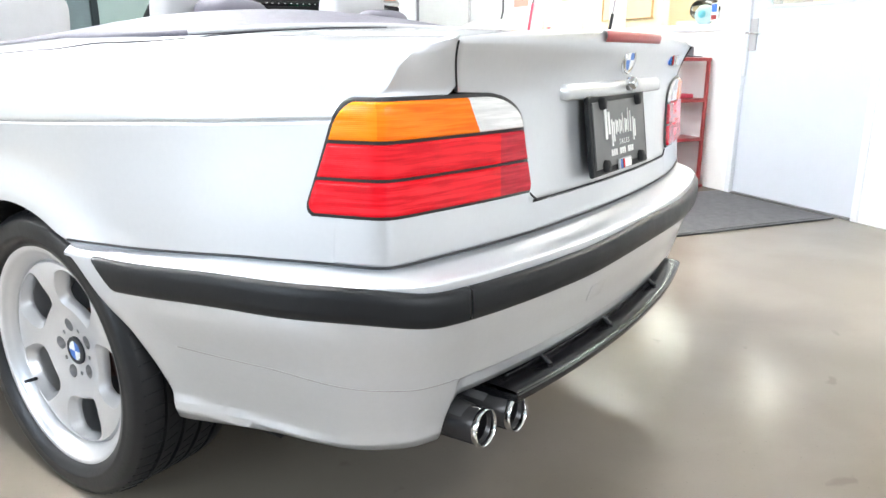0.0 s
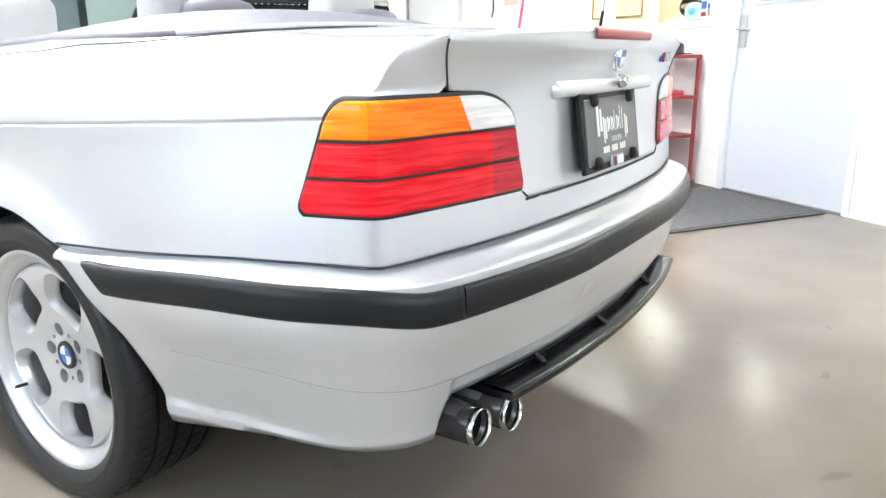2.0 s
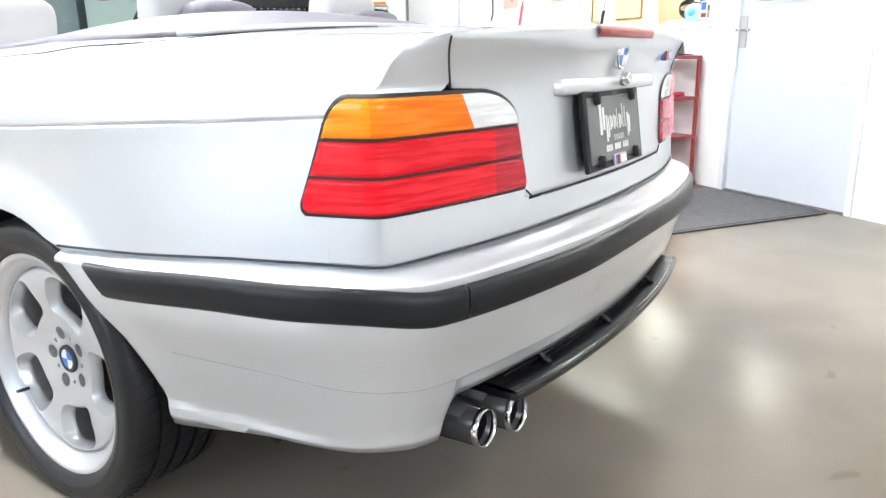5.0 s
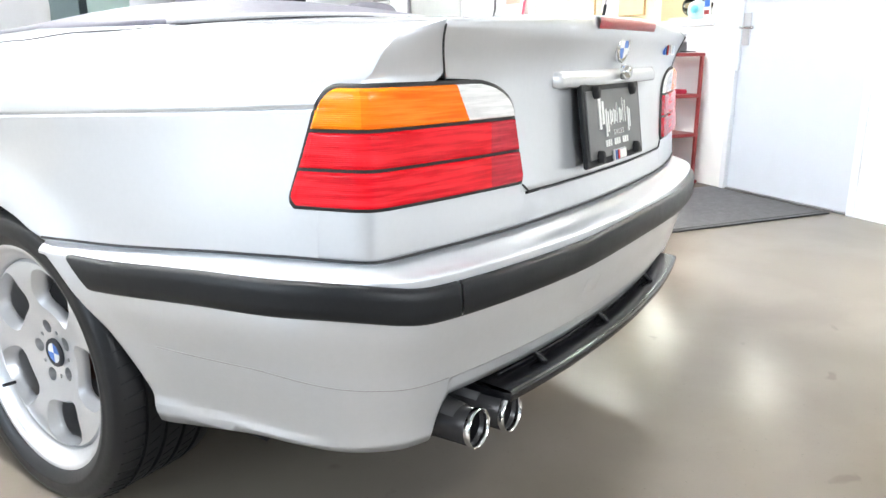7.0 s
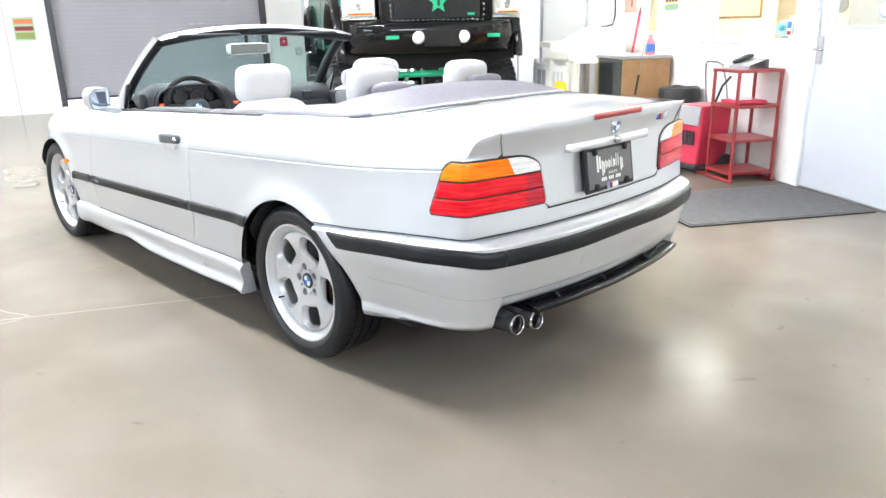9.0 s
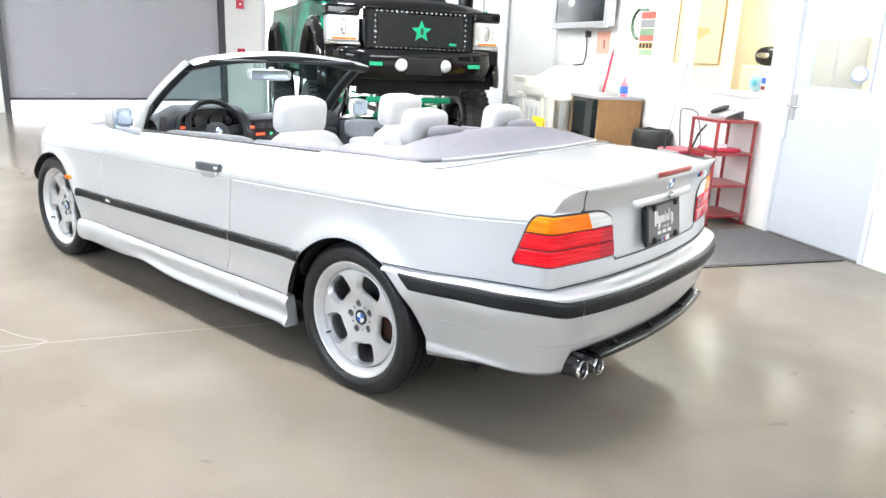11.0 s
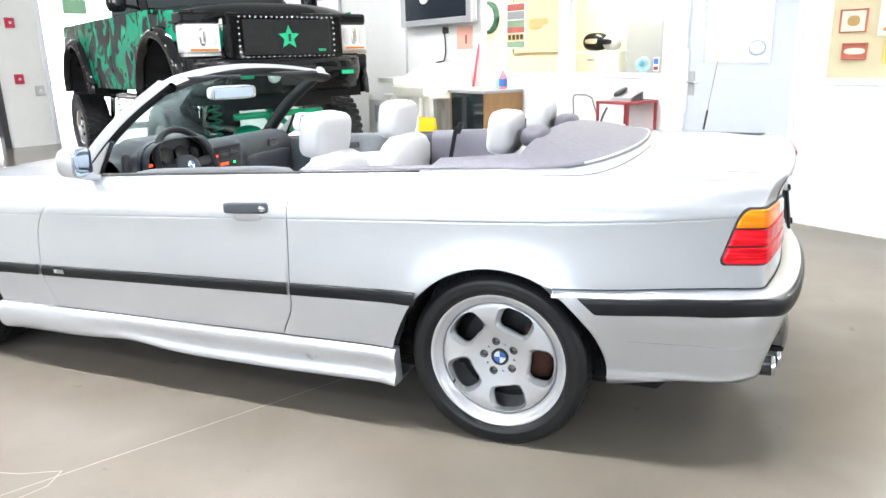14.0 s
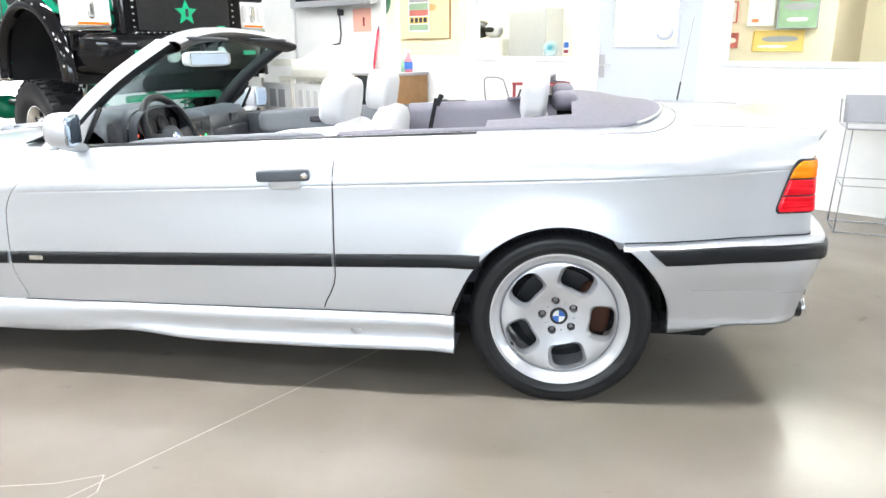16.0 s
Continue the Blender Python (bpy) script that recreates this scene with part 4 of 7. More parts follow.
    for k in range(5):
        b0 = radians(103 + 72 * k)
        bm = tube(bmesh.new(), (0.058 * math.cos(b0), -0.040 + f, 0.058 * math.sin(b0)), (0.058 * math.cos(b0), -0.050 + f, 0.058 * math.sin(b0)), 0.009, 6)
        part("wheel_bolt", bm, STEEL, root)
    bm = tube(bmesh.new(), (-0.164, -0.078 + f, -0.104), (-0.156, -0.106 + f, -0.099), 0.004, 8)
    part("valve", bm, INK, root)
    bm = spin(bmesh.new(), [(0.0, -0.020), (0.075, -0.022), (0.080, -0.005), (0.082, 0.005), (0.156, 0.005), (0.156, 0.028), (0.08, 0.028)], 48)
    part("back_plate", spin(bmesh.new(), [(0.0, 0.045), (0.196, 0.045), (0.196, 0.05)], 32), DARK, root)
    part("brake_disc", bm, DARK_PIPE, root, "dark brake disc", smooth=False)
    part("brake_hat", spin(bmesh.new(), [(0.0, -0.030), (0.070, -0.030), (0.078, -0.024), (0.082, 0.0)], 32), RUST, root, "rusty disc hub", smooth=True)
    bm = blob(0.11, 0.06, 0.19, 4, pose(0.125, -0.005, 0.02))
    part("brake_caliper", bm, RUST, root, "rust-brown brake caliper", smooth=True)
    return root


def roundel(parent, r, m):
    """A disc in four quarters, blue and white, facing -Y."""
    for k in range(4):
        bm = bmesh.new()
        arc = [(r * math.cos(a), 0, r * math.sin(a)) for a in np.linspace(k * math.pi / 2, (k + 1) * math.pi / 2, 9)]
        lo = [bm.verts.new(p) for p in [(0, 0, 0)] + arc]
        hi = [bm.verts.new((x, 0.0015, z)) for x, _, z in [(0, 0, 0)] + arc]
        bm.faces.new(lo)
        bm.faces.new(hi)
        for i in range(len(lo)):
            j = (i + 1) % len(lo)
            bm.faces.new((lo[i], lo[j], hi[j], hi[i]))
        q = part("emblem_quarter", bm, (BLUE, PAPER)[k % 2], parent)
        q.matrix_local = m


wheel = make_wheel(-0.002)
wheel.matrix_local = pose(0, -0.706, 0.303)
for m in (pose(-2.70, -0.706, 0.303), pose(0, 0.706, 0.303, 0, 0, 180), pose(-2.70, 0.706, 0.303, 0, 0, 180)):
    copy_thing(wheel, m)

# ---- tail details ----
# high brake lamp along the lip
rows = []
for y in np.linspace(-0.160, 0.152, 30):
    x = skin(BODY.by_y(-abs(y)), 0.935).x
    rows.append([Vector((x - 0.006, y, 0.9425)), Vector((x + 0.004, y, 0.9432)), Vector((x + 0.007, y, 0.954)), Vector((x + 0.005, y, 0.9632)), Vector((x - 0.008, y, 0.9645))])
part("brake_lamp", sheet(rows), BRAKE_RED, car, "slim red high brake lamp", smooth=True)
# roundel on the lid
badge = part("lid_badge", spin(bmesh.new(), [(0.0, -0.002), (0.022, -0.002), (0.024, -0.0045), (0.0285, -0.0045), (0.030, -0.002), (0.030, 0.004)], 40), CHROME, car, "round chrome badge with blue and white quarters", smooth=True)
badge.matrix_local = pose(skin(BODY.by_y(0), 0.909).x + 0.001, 0.0, 0.909, 8, 0, 90)
roundel(badge, 0.0208, Matrix.Translation((0, -0.0036, 0)))
# grip over the number plate
rows = []
for y in np.linspace(-0.268, 0.268, 50):
    x = skin(BODY.by_y(-abs(y)), 0.86).x
    e = smooth_step(0.268, 0.258, abs(y))
    rows.append([Vector((x - 0.006, y, 0.839 + 0.004 * (1 - e))), Vector((x + 0.007 * e, y, 0.837 + 0.004 * (1 - e))), Vector((x + 0.012 * e, y, 0.840)), Vector((x + 0.011 * e, y, 0.856)), Vector((x + 0.005 * e, y, 0.867)), Vector((x - 0.003, y, 0.8685))])
part("plate_grip", sheet(rows), SILVER, car, "silver grip moulding over the plate", smooth=True)
lock = part("lid_lock", spin(bmesh.new(), [(0.0, -0.010), (0.009, -0.010), (0.013, -0.006), (0.015, 0.0), (0.015, 0.008)], 24), CHROME, car, "round chrome lock", smooth=True)
lock.matrix_local = pose(0.916, 0.002, 0.861, 0, 0, 90)
# plate with dealer's wording
plate = part("number_plate", boxed(-0.156, 0.156, -0.006, 0.004, -0.080, 0.080, 0.004, 2), BLACK_TRIM, car, "black dealer plate in a dark frame")
plate.matrix_local = pose(0.905, -0.034, 0.763, -8, 0, 90)
part("plate_insert", boxed(-0.142, 0.142, -0.0085, -0.005, -0.066, 0.066, 0.002), GREY_INSERT, plate)
x = -0.088
for w, lo, hi in ((0.026, -0.010, 0.050), (0.017, -0.026, 0.028), (0.014, -0.004, 0.026), (0.013, -0.004, 0.026), (0.006, -0.004, 0.038), (0.014, -0.004, 0.026), (0.006, -0.004, 0.046), (0.009, -0.004, 0.040), (0.016, -0.024, 0.026)):
    part("mark_bar", boxed(x, x + w * 0.42, -0.0100, -0.0082, lo, hi), PAPER, plate)
    if w > 0.01:
        part("mark_bar", boxed(x + w * 0.62, x + w, -0.0100, -0.0082, lo + (hi - lo) * 0.15, hi - (hi - lo) * 0.1), PAPER, plate)
    x += w + 0.006
lettering("plate_word", "S A L E S", 0.015, PAPER, plate, pose(0.012, -0.0088, -0.021, 90, 0, 0))
bm = bmesh.new()
for i in range(11):
    if i not in (3, 7):
        box(bm, -0.062 + i * 0.0115, -0.054 + i * 0.0115, -0.0096, -0.0082, -0.046, -0.033)
part("phone_bars", bm, PAPER, plate, "row of small white bars")
bm = boxed(-0.034, 0.040, -0.012, -0.0085, -0.078, -0.055, 0.002)
part("plate_sticker", bm, GREY_PLASTIC, plate)
for i, c in enumerate((BLUE, INK, RED_LENS)):
    part("sticker_stripe", boxed(-0.022 + i * 0.006, -0.017 + i * 0.006, -0.0135, -0.0118, -0.076, -0.057, m=None), c, plate)
part("sticker_mark", boxed(0.0, 0.034, -0.0135, -0.0118, -0.075, -0.058), PAPER, plate)
for sx, sz in ((-0.098, 0.062), (0.098, 0.062), (-0.098, -0.062), (0.098, -0.062)):
    p = part("plate_bolt", spin(bmesh.new(), [(0.0, -0.018), (0.0115, -0.017), (0.013, -0.008)], 16), DARK, plate, smooth=True)
    p.matrix_local = pose(sx, 0, sz)
# model mark on the lid: three stripes and a block
for i, c in enumerate((BLUE, INK, RED_LENS)):
    p = part("lid_mark", boxed(-0.004, 0.004, -0.003, 0.003, -0.012, 0.012, m=pose(0, 0, 0, 0, 18, 0)), c, car)
    p.matrix_local = pose(skin(BODY.by_y(-0.36), 0.91).x + 0.002, 0.33 + i * 0.010, 0.906, 0, 0, 90 + 10)
p = part("lid_mark", boxed(-0.040, 0.0, -0.003, 0.003, -0.012, 0.012, 0.002), CHROME, car)
p.matrix_local = pose(skin(BODY.by_y(-0.39), 0.91).x + 0.002, 0.405, 0.906, 0, 0, 90 + 10)

# exhaust tips
for x, y, z in ((0.879, -0.524, 0.286), (0.900, -0.446, 0.286)):
    tip = part("exhaust_tip", spin(bmesh.new(), [(0.032, 0.17), (0.0330, 0.13), (0.0336, 0.001), (0.0310, 0.001), (0.0290, 0.17)], 36), DARK_CHROME, car, "dark round exhaust tip with a chrome lip", smooth=True)
    tip.matrix_local = pose(x, y, z, 0, 0, 90) @ pose(0, 0, 0, -3, 0, 0)
    part("tip_lip", spin(bmesh.new(), [(0.0337, 0.003), (0.0343, 0.001), (0.0345, -0.005), (0.0339, -0.009), (0.0325, -0.009), (0.0316, -0.003), (0.0308, 0.012)], 36), CHROME, tip, "polished lip", smooth=True)
    part("soot", spin(bmesh.new(), [(0.0, 0.12), (0.0297, 0.118), (0.0306, 0.011)], 24), DARK_PIPE, tip)
    bm = tube(bmesh.new(), (0.85, y, z + 0.004), (0.62, y + 0.02, z + 0.02), 0.030, 20)
    part("tail_pipe", bm, DARK_PIPE, car, "dark steel tail pipe", smooth=True)
# black blade under the bumper, cut short beside the exhaust, with small vanes on it
rows, bead = [], []
for y in [-0.462, *np.linspace(-0.460, 0.548, 60), 0.550]:
    x = BUMPER.at(BUMPER.by_y(-abs(y)))[0] - 0.018
    w = 0.150 - 0.060 * smooth_step(0.35, 0.55, y)
    d = 0.020 if -0.461 < y < 0.549 else 0.004
    rows.append([Vector((x - w, y, 0.3400)), Vector((x - 0.04, y, 0.3380)), Vector((x - 0.012, y, 0.3370)), Vector((x - 0.003, y, 0.3350)), Vector((x, y, 0.333 - d * 0.3)), Vector((x - 0.004, y, 0.335 - d)), Vector((x - w * 0.6, y, 0.334 - d)), Vector((x - w, y, 0.338 - d)), Vector((x - w, y, 0.3410))])
    bead.append(Vector((x - 0.056, y, 0.3425)))
blade = part("lower_blade", sheet(rows), GLOSS_BLACK, car, "glossy black lower lip blade", smooth=True)
blade.data.set_sharp_from_angle(angle=radians(60))
part("blade_bead", bent(bmesh.new(), bead[3:-8], 0.004, 6), GLOSS_BLACK, blade, smooth=True)
for y in (-0.325, -0.06, 0.27):
    x = BUMPER.at(BUMPER.by_y(-abs(y)))[0]
    part("blade_vane", bent(bmesh.new(), [(x - 0.082, y - 0.006, 0.384), (x - 0.076, y - 0.004, 0.370), (x - 0.066, y, 0.355), (x - 0.052, y + 0.003, 0.343), (x - 0.044, y + 0.004, 0.337)], 0.0065, 8), GLOSS_BLACK, blade, smooth=True)
rows = []
for y in np.linspace(-0.57, 0.57, 40):
    x = BUMPER.at(BUMPER.by_y(-abs(y)))[0] - 0.20
    rows.append([Vector((x, y, z)) for z in (0.30, 0.36, 0.45)])
part("valance", sheet(rows), BLACK_TRIM, car, smooth=True, thick=0.003)
# tow-eye cover
s0 = BUMPER.by_y(-0.245)
rows = [[bump(s0 + a, z, 0.0015) for z in (0.452, 0.486)] for a in (0, 0.03, 0.06)]
part("tow_cover", sheet(rows), SILVER, car, smooth=True, thick=0.002)

# ---- side details ----
for side in (1, -1):
    h = part("door_handle", blob(0.190, 0.026, 0.042, 9, pose(-0.957, -0.836 * side, 0.797, 0, -2.4, 0)), GREY_PLASTIC_DARK, car, "dark grey door handle", smooth=True)
    part("handle_flap", blob(0.120, 0.014, 0.040, 4, pose(-0.950, -0.838 * side, 0.768, 8 * side, -2.4, 0)), SILVER, h, smooth=True)
    part("handle_lock", spin(bmesh.new(), [(0.0, -0.019), (0.011, -0.019), (0.012, -0.012)], 20, pose(-0.877, -0.836 * side, 0.799, 0, 0, 0 if side > 0 else 180)), CHROME, h, smooth=True)
    k = SX(-2.43)
    q = skin(k, 0.535)
    part("side_marker", blob(0.070, 0.016, 0.022, 5, pose(q.x, (q.y - 0.002) * side, q.z, 0, -2, 0)), AMBER_LENS, car, "small amber side marker", smooth=True)
    q = skin(SX(-1.93), strip_z(-1.93), 0.0135)
    part("strip_mark", boxed(q.x - 0.028, q.x + 0.028, side * (q.y + 0.002), side * (q.y - 0.001), q.z - 0.009, q.z + 0.009, 0.001), CHROME, car)

# weather strip along the door top
for side in (1, -1):
    rows = []
    for x in np.linspace(-1.86, -0.30, 40):
        z = belt_z(x)
        y = skin(SX(x), z).y
        a = -0.655
        rows.append([Vector((x, side * (y + 0.001), z - 0.004)), Vector((x, side * (y + 0.003), z + 0.006)), Vector((x, side * (y + 0.014), z + 0.008)), Vector((x, side * (y + 0.018), z + 0.002))])
    part("weather_strip", sheet(rows), SEAL, car, smooth=True)

# ---- hood, bonnet and front ----
def bonnet_z(x, y):
    f = (x + 1.95) / -1.40
    return 0.895 - 0.10 * f - 0.10 * f ** 3 - 0.035 * (abs(y) / 0.72) ** 2.4


rows = []
for g in np.linspace(0, 1, 30):
    x = -1.90 - 1.40 * g
    w = 0.735 - 0.10 * g ** 2 - 0.10 * g ** 6
    rows.append([Vector((x - 0.10 * (1 - (y / w) ** 2) * (1 - g) - 0.07 * g * (1 - (y / w) ** 2), y, bonnet_z(x, y))) for y in np.linspace(-w, w, 31)])
part("bonnet", sheet(rows), SILVER, car, "silver bonnet", smooth=True, thick=0.004)
for side in (1, -1):
    rows = []
    for x in np.linspace(-3.24, -1.87, 40):
        p = skin(SX(x), belt_z(x))
        g = (x + 1.90) / -1.40
        w = 0.735 - 0.10 * g ** 2 - 0.10 * max(0, g) ** 6
        zb = bonnet_z(x, w)
        rows.append([Vector((p.x, p.y * side, p.z)), Vector((x, side * (p.y * 0.5 - w * 0.5), (p.z + zb) / 2 + 0.004)), Vector((x, -w * side, zb))])
    part("fender_top", sheet(rows), SILVER, car, smooth=True, thick=0.004)
def nose(zs):
    """Rows round the front, from one wheel arch to the other, at (height, setback) pairs."""
    half = [BODY.at(s)[:2] for s in np.linspace(SX(-3.056), 0, 26)] + [(-3.36 - 0.055 * smooth_step(0, 1, k), -0.40 * (1 - k)) for k in np.linspace(0.12, 1.0, 10)]
    full = half + [(x, -y) for x, y in half[-2::-1]]
    return [[Vector((x + b * (0.5 + 0.5 * smooth_step(-3.1, -3.35, x)), y * (1 - 0.5 * b), z)) for z, b in zs] for x, y in full]


part("front_bumper", sheet(nose(((0.17, 0.06), (0.20, 0.01), (0.28, 0.0), (0.42, -0.012), (0.50, -0.012), (0.55, 0.0), (0.585, 0.03)))), SILVER, car, "silver front bumper cover", smooth=True, thick=0.004)
part("nose_panel", sheet(nose(((0.588, 0.03), (0.64, 0.035), (0.70, 0.06), (0.735, 0.10)))), SILVER, car, "silver nose panel", smooth=True, thick=0.004)
part("front_strip", sheet(nose(((0.445, -0.010), (0.450, -0.024), (0.485, -0.024), (0.490, -0.010)))), BLACK_TRIM, car, "black rubbing strip", smooth=True)
rows = [[Vector((-1.80 - 0.34 * (1 - (y / 0.7) ** 2) * 0.6 + dx, y, 0.872 - 0.02 * (abs(y) / 0.7) ** 2 + dz)) for dx, dz in ((-0.16, -0.004), (0.0, -0.010), (0.10, -0.02))] for y in np.linspace(-0.70, 0.70, 20)]
part("cowl", sheet(rows), BLACK_TRIM, car, smooth=True, thick=0.004)
for y0 in (-0.42, 0.12):
    part("wiper", bent(bmesh.new(), [(-2.02, y0, 0.892), (-1.93, y0 - 0.20, 0.900), (-1.83, y0 - 0.28, 0.895)], 0.006, 6), BLACK_TRIM, car)


# ---- windscreen ----
def screen(u, v):
    """A point of the windscreen; u across from -1 to 1, v from its foot to its head."""
    a = Vector((-2.13 + 0.20 * u * u, 0.685 * u, 0.895 - 0.045 * u * u))
    b = Vector((-1.520 + 0.055 * u * u, 0.600 * u, 1.287 - 0.050 * u * u))
    p = a.lerp(b, v)
    return p + Vector((-0.02, 0, 0.02)) * math.sin(math.pi * v)


glass = part("windscreen", sheet([[screen(u, v) for v in np.linspace(0, 1, 12)] for u in np.linspace(-0.97, 0.97, 24)]), SCREEN_GLASS, car, "faintly green windscreen glass", smooth=True, thick=0.005)
glass.visible_shadow = False
for side in (1, -1):
    rows_out, rows_in = [], []
    for v in np.linspace(-0.03, 1.0, 20):
        p = screen(-1.0, v)
        w = 0.030
        d = [(-0.045, 0.012, 0.004), (-0.030, -0.010, 0.016), (0.0, -0.018, 0.014), (0.024, -0.012, 0.000)]
        e = [(0.024, -0.012, 0.000), (0.033, -0.006, -0.011), (0.036, 0.010, -0.016), (0.022, 0.030, -0.016), (-0.010, 0.038, -0.010), (-0.045, 0.012, 0.004)]
        rows_out.append([Vector((p.x + a, side * (p.y + b), p.z + c)) for a, b, c in d])
        rows_in.append([Vector((p.x + a, side * (p.y + b), p.z + c)) for a, b, c in e])
    pillar = part("pillar", sheet(rows_out), SILVER, car, "silver windscreen pillar with black inner trim", smooth=True)
    part("pillar_trim", sheet(rows_in), BLACK_TRIM, pillar, smooth=True)
# header rail: silver outside, dark padding and visors inside
rows_out, rows_in = [], []
for u in np.linspace(-1.03, 1.03, 40):
    p = screen(u, 1.0)
    e = 1 - smooth_step(0.9, 1.03, abs(u))
    rows_out.append([p + Vector(q) for q in ((-0.050, 0, -0.018), (-0.036, 0, 0.004 + 0.006 * e), (0.0, 0, 0.012 + 0.010 * e), (0.045, 0, 0.010 + 0.008 * e), (0.062, 0, 0.0))])
    rows_in.append([p + Vector(q) for q in ((0.062, 0, 0.0), (0.066, 0, -0.012), (0.055, 0, -0.028), (0.010, 0, -0.038), (-0.03, 0, -0.036), (-0.050, 0, -0.018))])
header = part("header_rail", sheet(rows_out), SILVER, car, "silver header rail over the windscreen", smooth=True)
part("header_trim", sheet(rows_in), BLACK_TRIM, header, smooth=True)
for y in (-0.33, 0.33):
    m = pose(-1.470, y, 1.258, 0, 4, -4 * (y > 0) + 2)
    part("sun_visor", blob(0.12, 0.40, 0.016, 5, m), DASH, header, "dark folded sun visor", smooth=True)
rear_mirror = part("rear_view_mirror", blob(0.040, 0.255, 0.066, 5, pose(-1.607, 0.005, 1.173, 0, 0, -25)), CREAM_GREY, car, "pale rear-view mirror", smooth=True)
part("mirror_stem", tube(bmesh.new(), (-1.615, 0.0, 1.19), (-1.62, 0.0, 1.26), 0.010), BLACK_TRIM, rear_mirror)
part("mirror_face", boxed(-0.003, 0.003, -0.105, 0.105, -0.026, 0.026, 0.002, m=pose(-1.588, -0.004, 1.173, 0, 0, -25)), MIRROR, rear_mirror)

# door mirrors
for side in (1, -1):
    m = pose(-1.744, -0.855 * side, 0.946, 0, 0, 12 * side)
    bm = blob(0.118, 0.126, 0.122, 3.0, m)
    bmesh.ops.bisect_plane(bm, geom=bm.verts[:] + bm.edges[:] + bm.faces[:], plane_co=m @ Vector((0.028, 0, 0)), plane_no=m.to_3x3() @ Vector((1, 0, 0)), clear_outer=True)
    dm = part("door_mirror", bm, SILVER, car, "silver door mirror housing", smooth=True)
    part("mirror_rim", blob(0.010, 0.118, 0.112, 5, m @ pose(0.027, 0, 0)), GREY_PLASTIC, dm, smooth=True)
    part("mirror_face", blob(0.008, 0.112, 0.106, 7, m @ pose(0.033, 0, 0)), MIRROR, dm, "bluish mirror glass", smooth=True)
    part("mirror_foot", blob(0.070, 0.13, 0.036, 3, pose(-1.765, -0.790 * side, 0.880, -14 * side, 0, 0)), SILVER, dm, smooth=True)
    tri = [(-1.895, 0.846), (-1.800, 0.852), (-1.712, 1.006)]
    bm = bmesh.new()
    lo = [bm.verts.new((x, side * -0.706, z)) for x, z in tri]
    hi = [bm.verts.new((x + 0.004, side * -0.682, z)) for x, z in tri]
    bm.faces.new(lo), bm.faces.new(hi)
    for i in range(3):
        bm.faces.new((lo[i], lo[(i + 1) % 3], hi[(i + 1) % 3], hi[i]))
    part("sail_seal", tube(bmesh.new(), (-1.792, side * -0.700, 0.852), (-1.704, side * -0.690, 1.008), 0.009, 8), BLACK_TRIM, dm, smooth=True)
    part("mirror_sail", bm, SILVER, dm)

# aerial
p0, p1 = Vector((0.582, 0.674, 0.950)), Vector((0.635, 0.69, 1.355))
bm = tube(bmesh.new(), p0, p0.lerp(p1, 0.22), 0.005, 8)
aerial = part("aerial", bm, BLACK_TRIM, car, "thin black whip aerial")
part("aerial_whip", tube(bmesh.new(), p0.lerp(p1, 0.2), p1, 0.0018, 6), STEEL, aerial)

# ---- cabin ----
bm = boxed(-1.95, 0.20, -0.66, 0.66, 0.28, 0.33)
part("cabin_floor", bm, DASH, car)
for side in (1, -1):
    rows = []
    for x in np.linspace(-1.84, -0.80, 20):
        zb = belt_z(x)
        rows.append([Vector((x, -side * y, z)) for y, z in ((0.715, zb - 0.004), (0.690, zb + 0.003), (0.665, zb - 0.012), (0.655, zb - 0.10), (0.645, 0.70), (0.64, 0.36))])
    card = part("door_card", sheet(rows), DASH, car, "dark grey door lining with a pale armrest", smooth=True, thick=0.004)
    part("armrest", blob(0.70, 0.075, 0.10, 5, pose(-1.22, -0.632 * side, 0.755, 0, -4, 0)), LEATHER, card, smooth=True)
    part("door_panel", blob(0.80, 0.030, 0.13, 6, pose(-1.25, -0.648 * side, 0.845, 0, -3, 0)), DOORCARD, card, smooth=True)
    part("inner_handle", blob(0.10, 0.02, 0.035, 5, pose(-1.30, -0.628 * side, 0.845)), INK, card, smooth=True)
    rows = []
    for x in np.linspace(-0.80, -0.02, 16):
        zb = belt_z(x)
        rows.append([Vector((x, -side * y, z)) for y, z in ((0.700, zb + 0.010), (0.665, zb + 0.018), (0.635, zb + 0.012), (0.620, zb - 0.03), (0.61, 0.70), (0.60, 0.36))])
    part("quarter_trim", sheet(rows), VINYL, car, "grey vinyl trim beside the rear seat", smooth=True, thick=0.004)
    if side > 0:
        continue
    part("belt_guide", boxed(-0.014, 0.014, -0.010, 0.010, -0.032, 0.032, 0.006, 2, m=pose(-0.63, -0.60 * side, 0.950, 0, 25, 0)), BLACK_TRIM, car)
    part("seat_belt", boxed(-0.011, 0.011, -0.0015, 0.0015, -0.10, 0.10, m=pose(-0.665, -0.590 * side, 0.862, 0, 12, 0)), BLACK_TRIM, car)

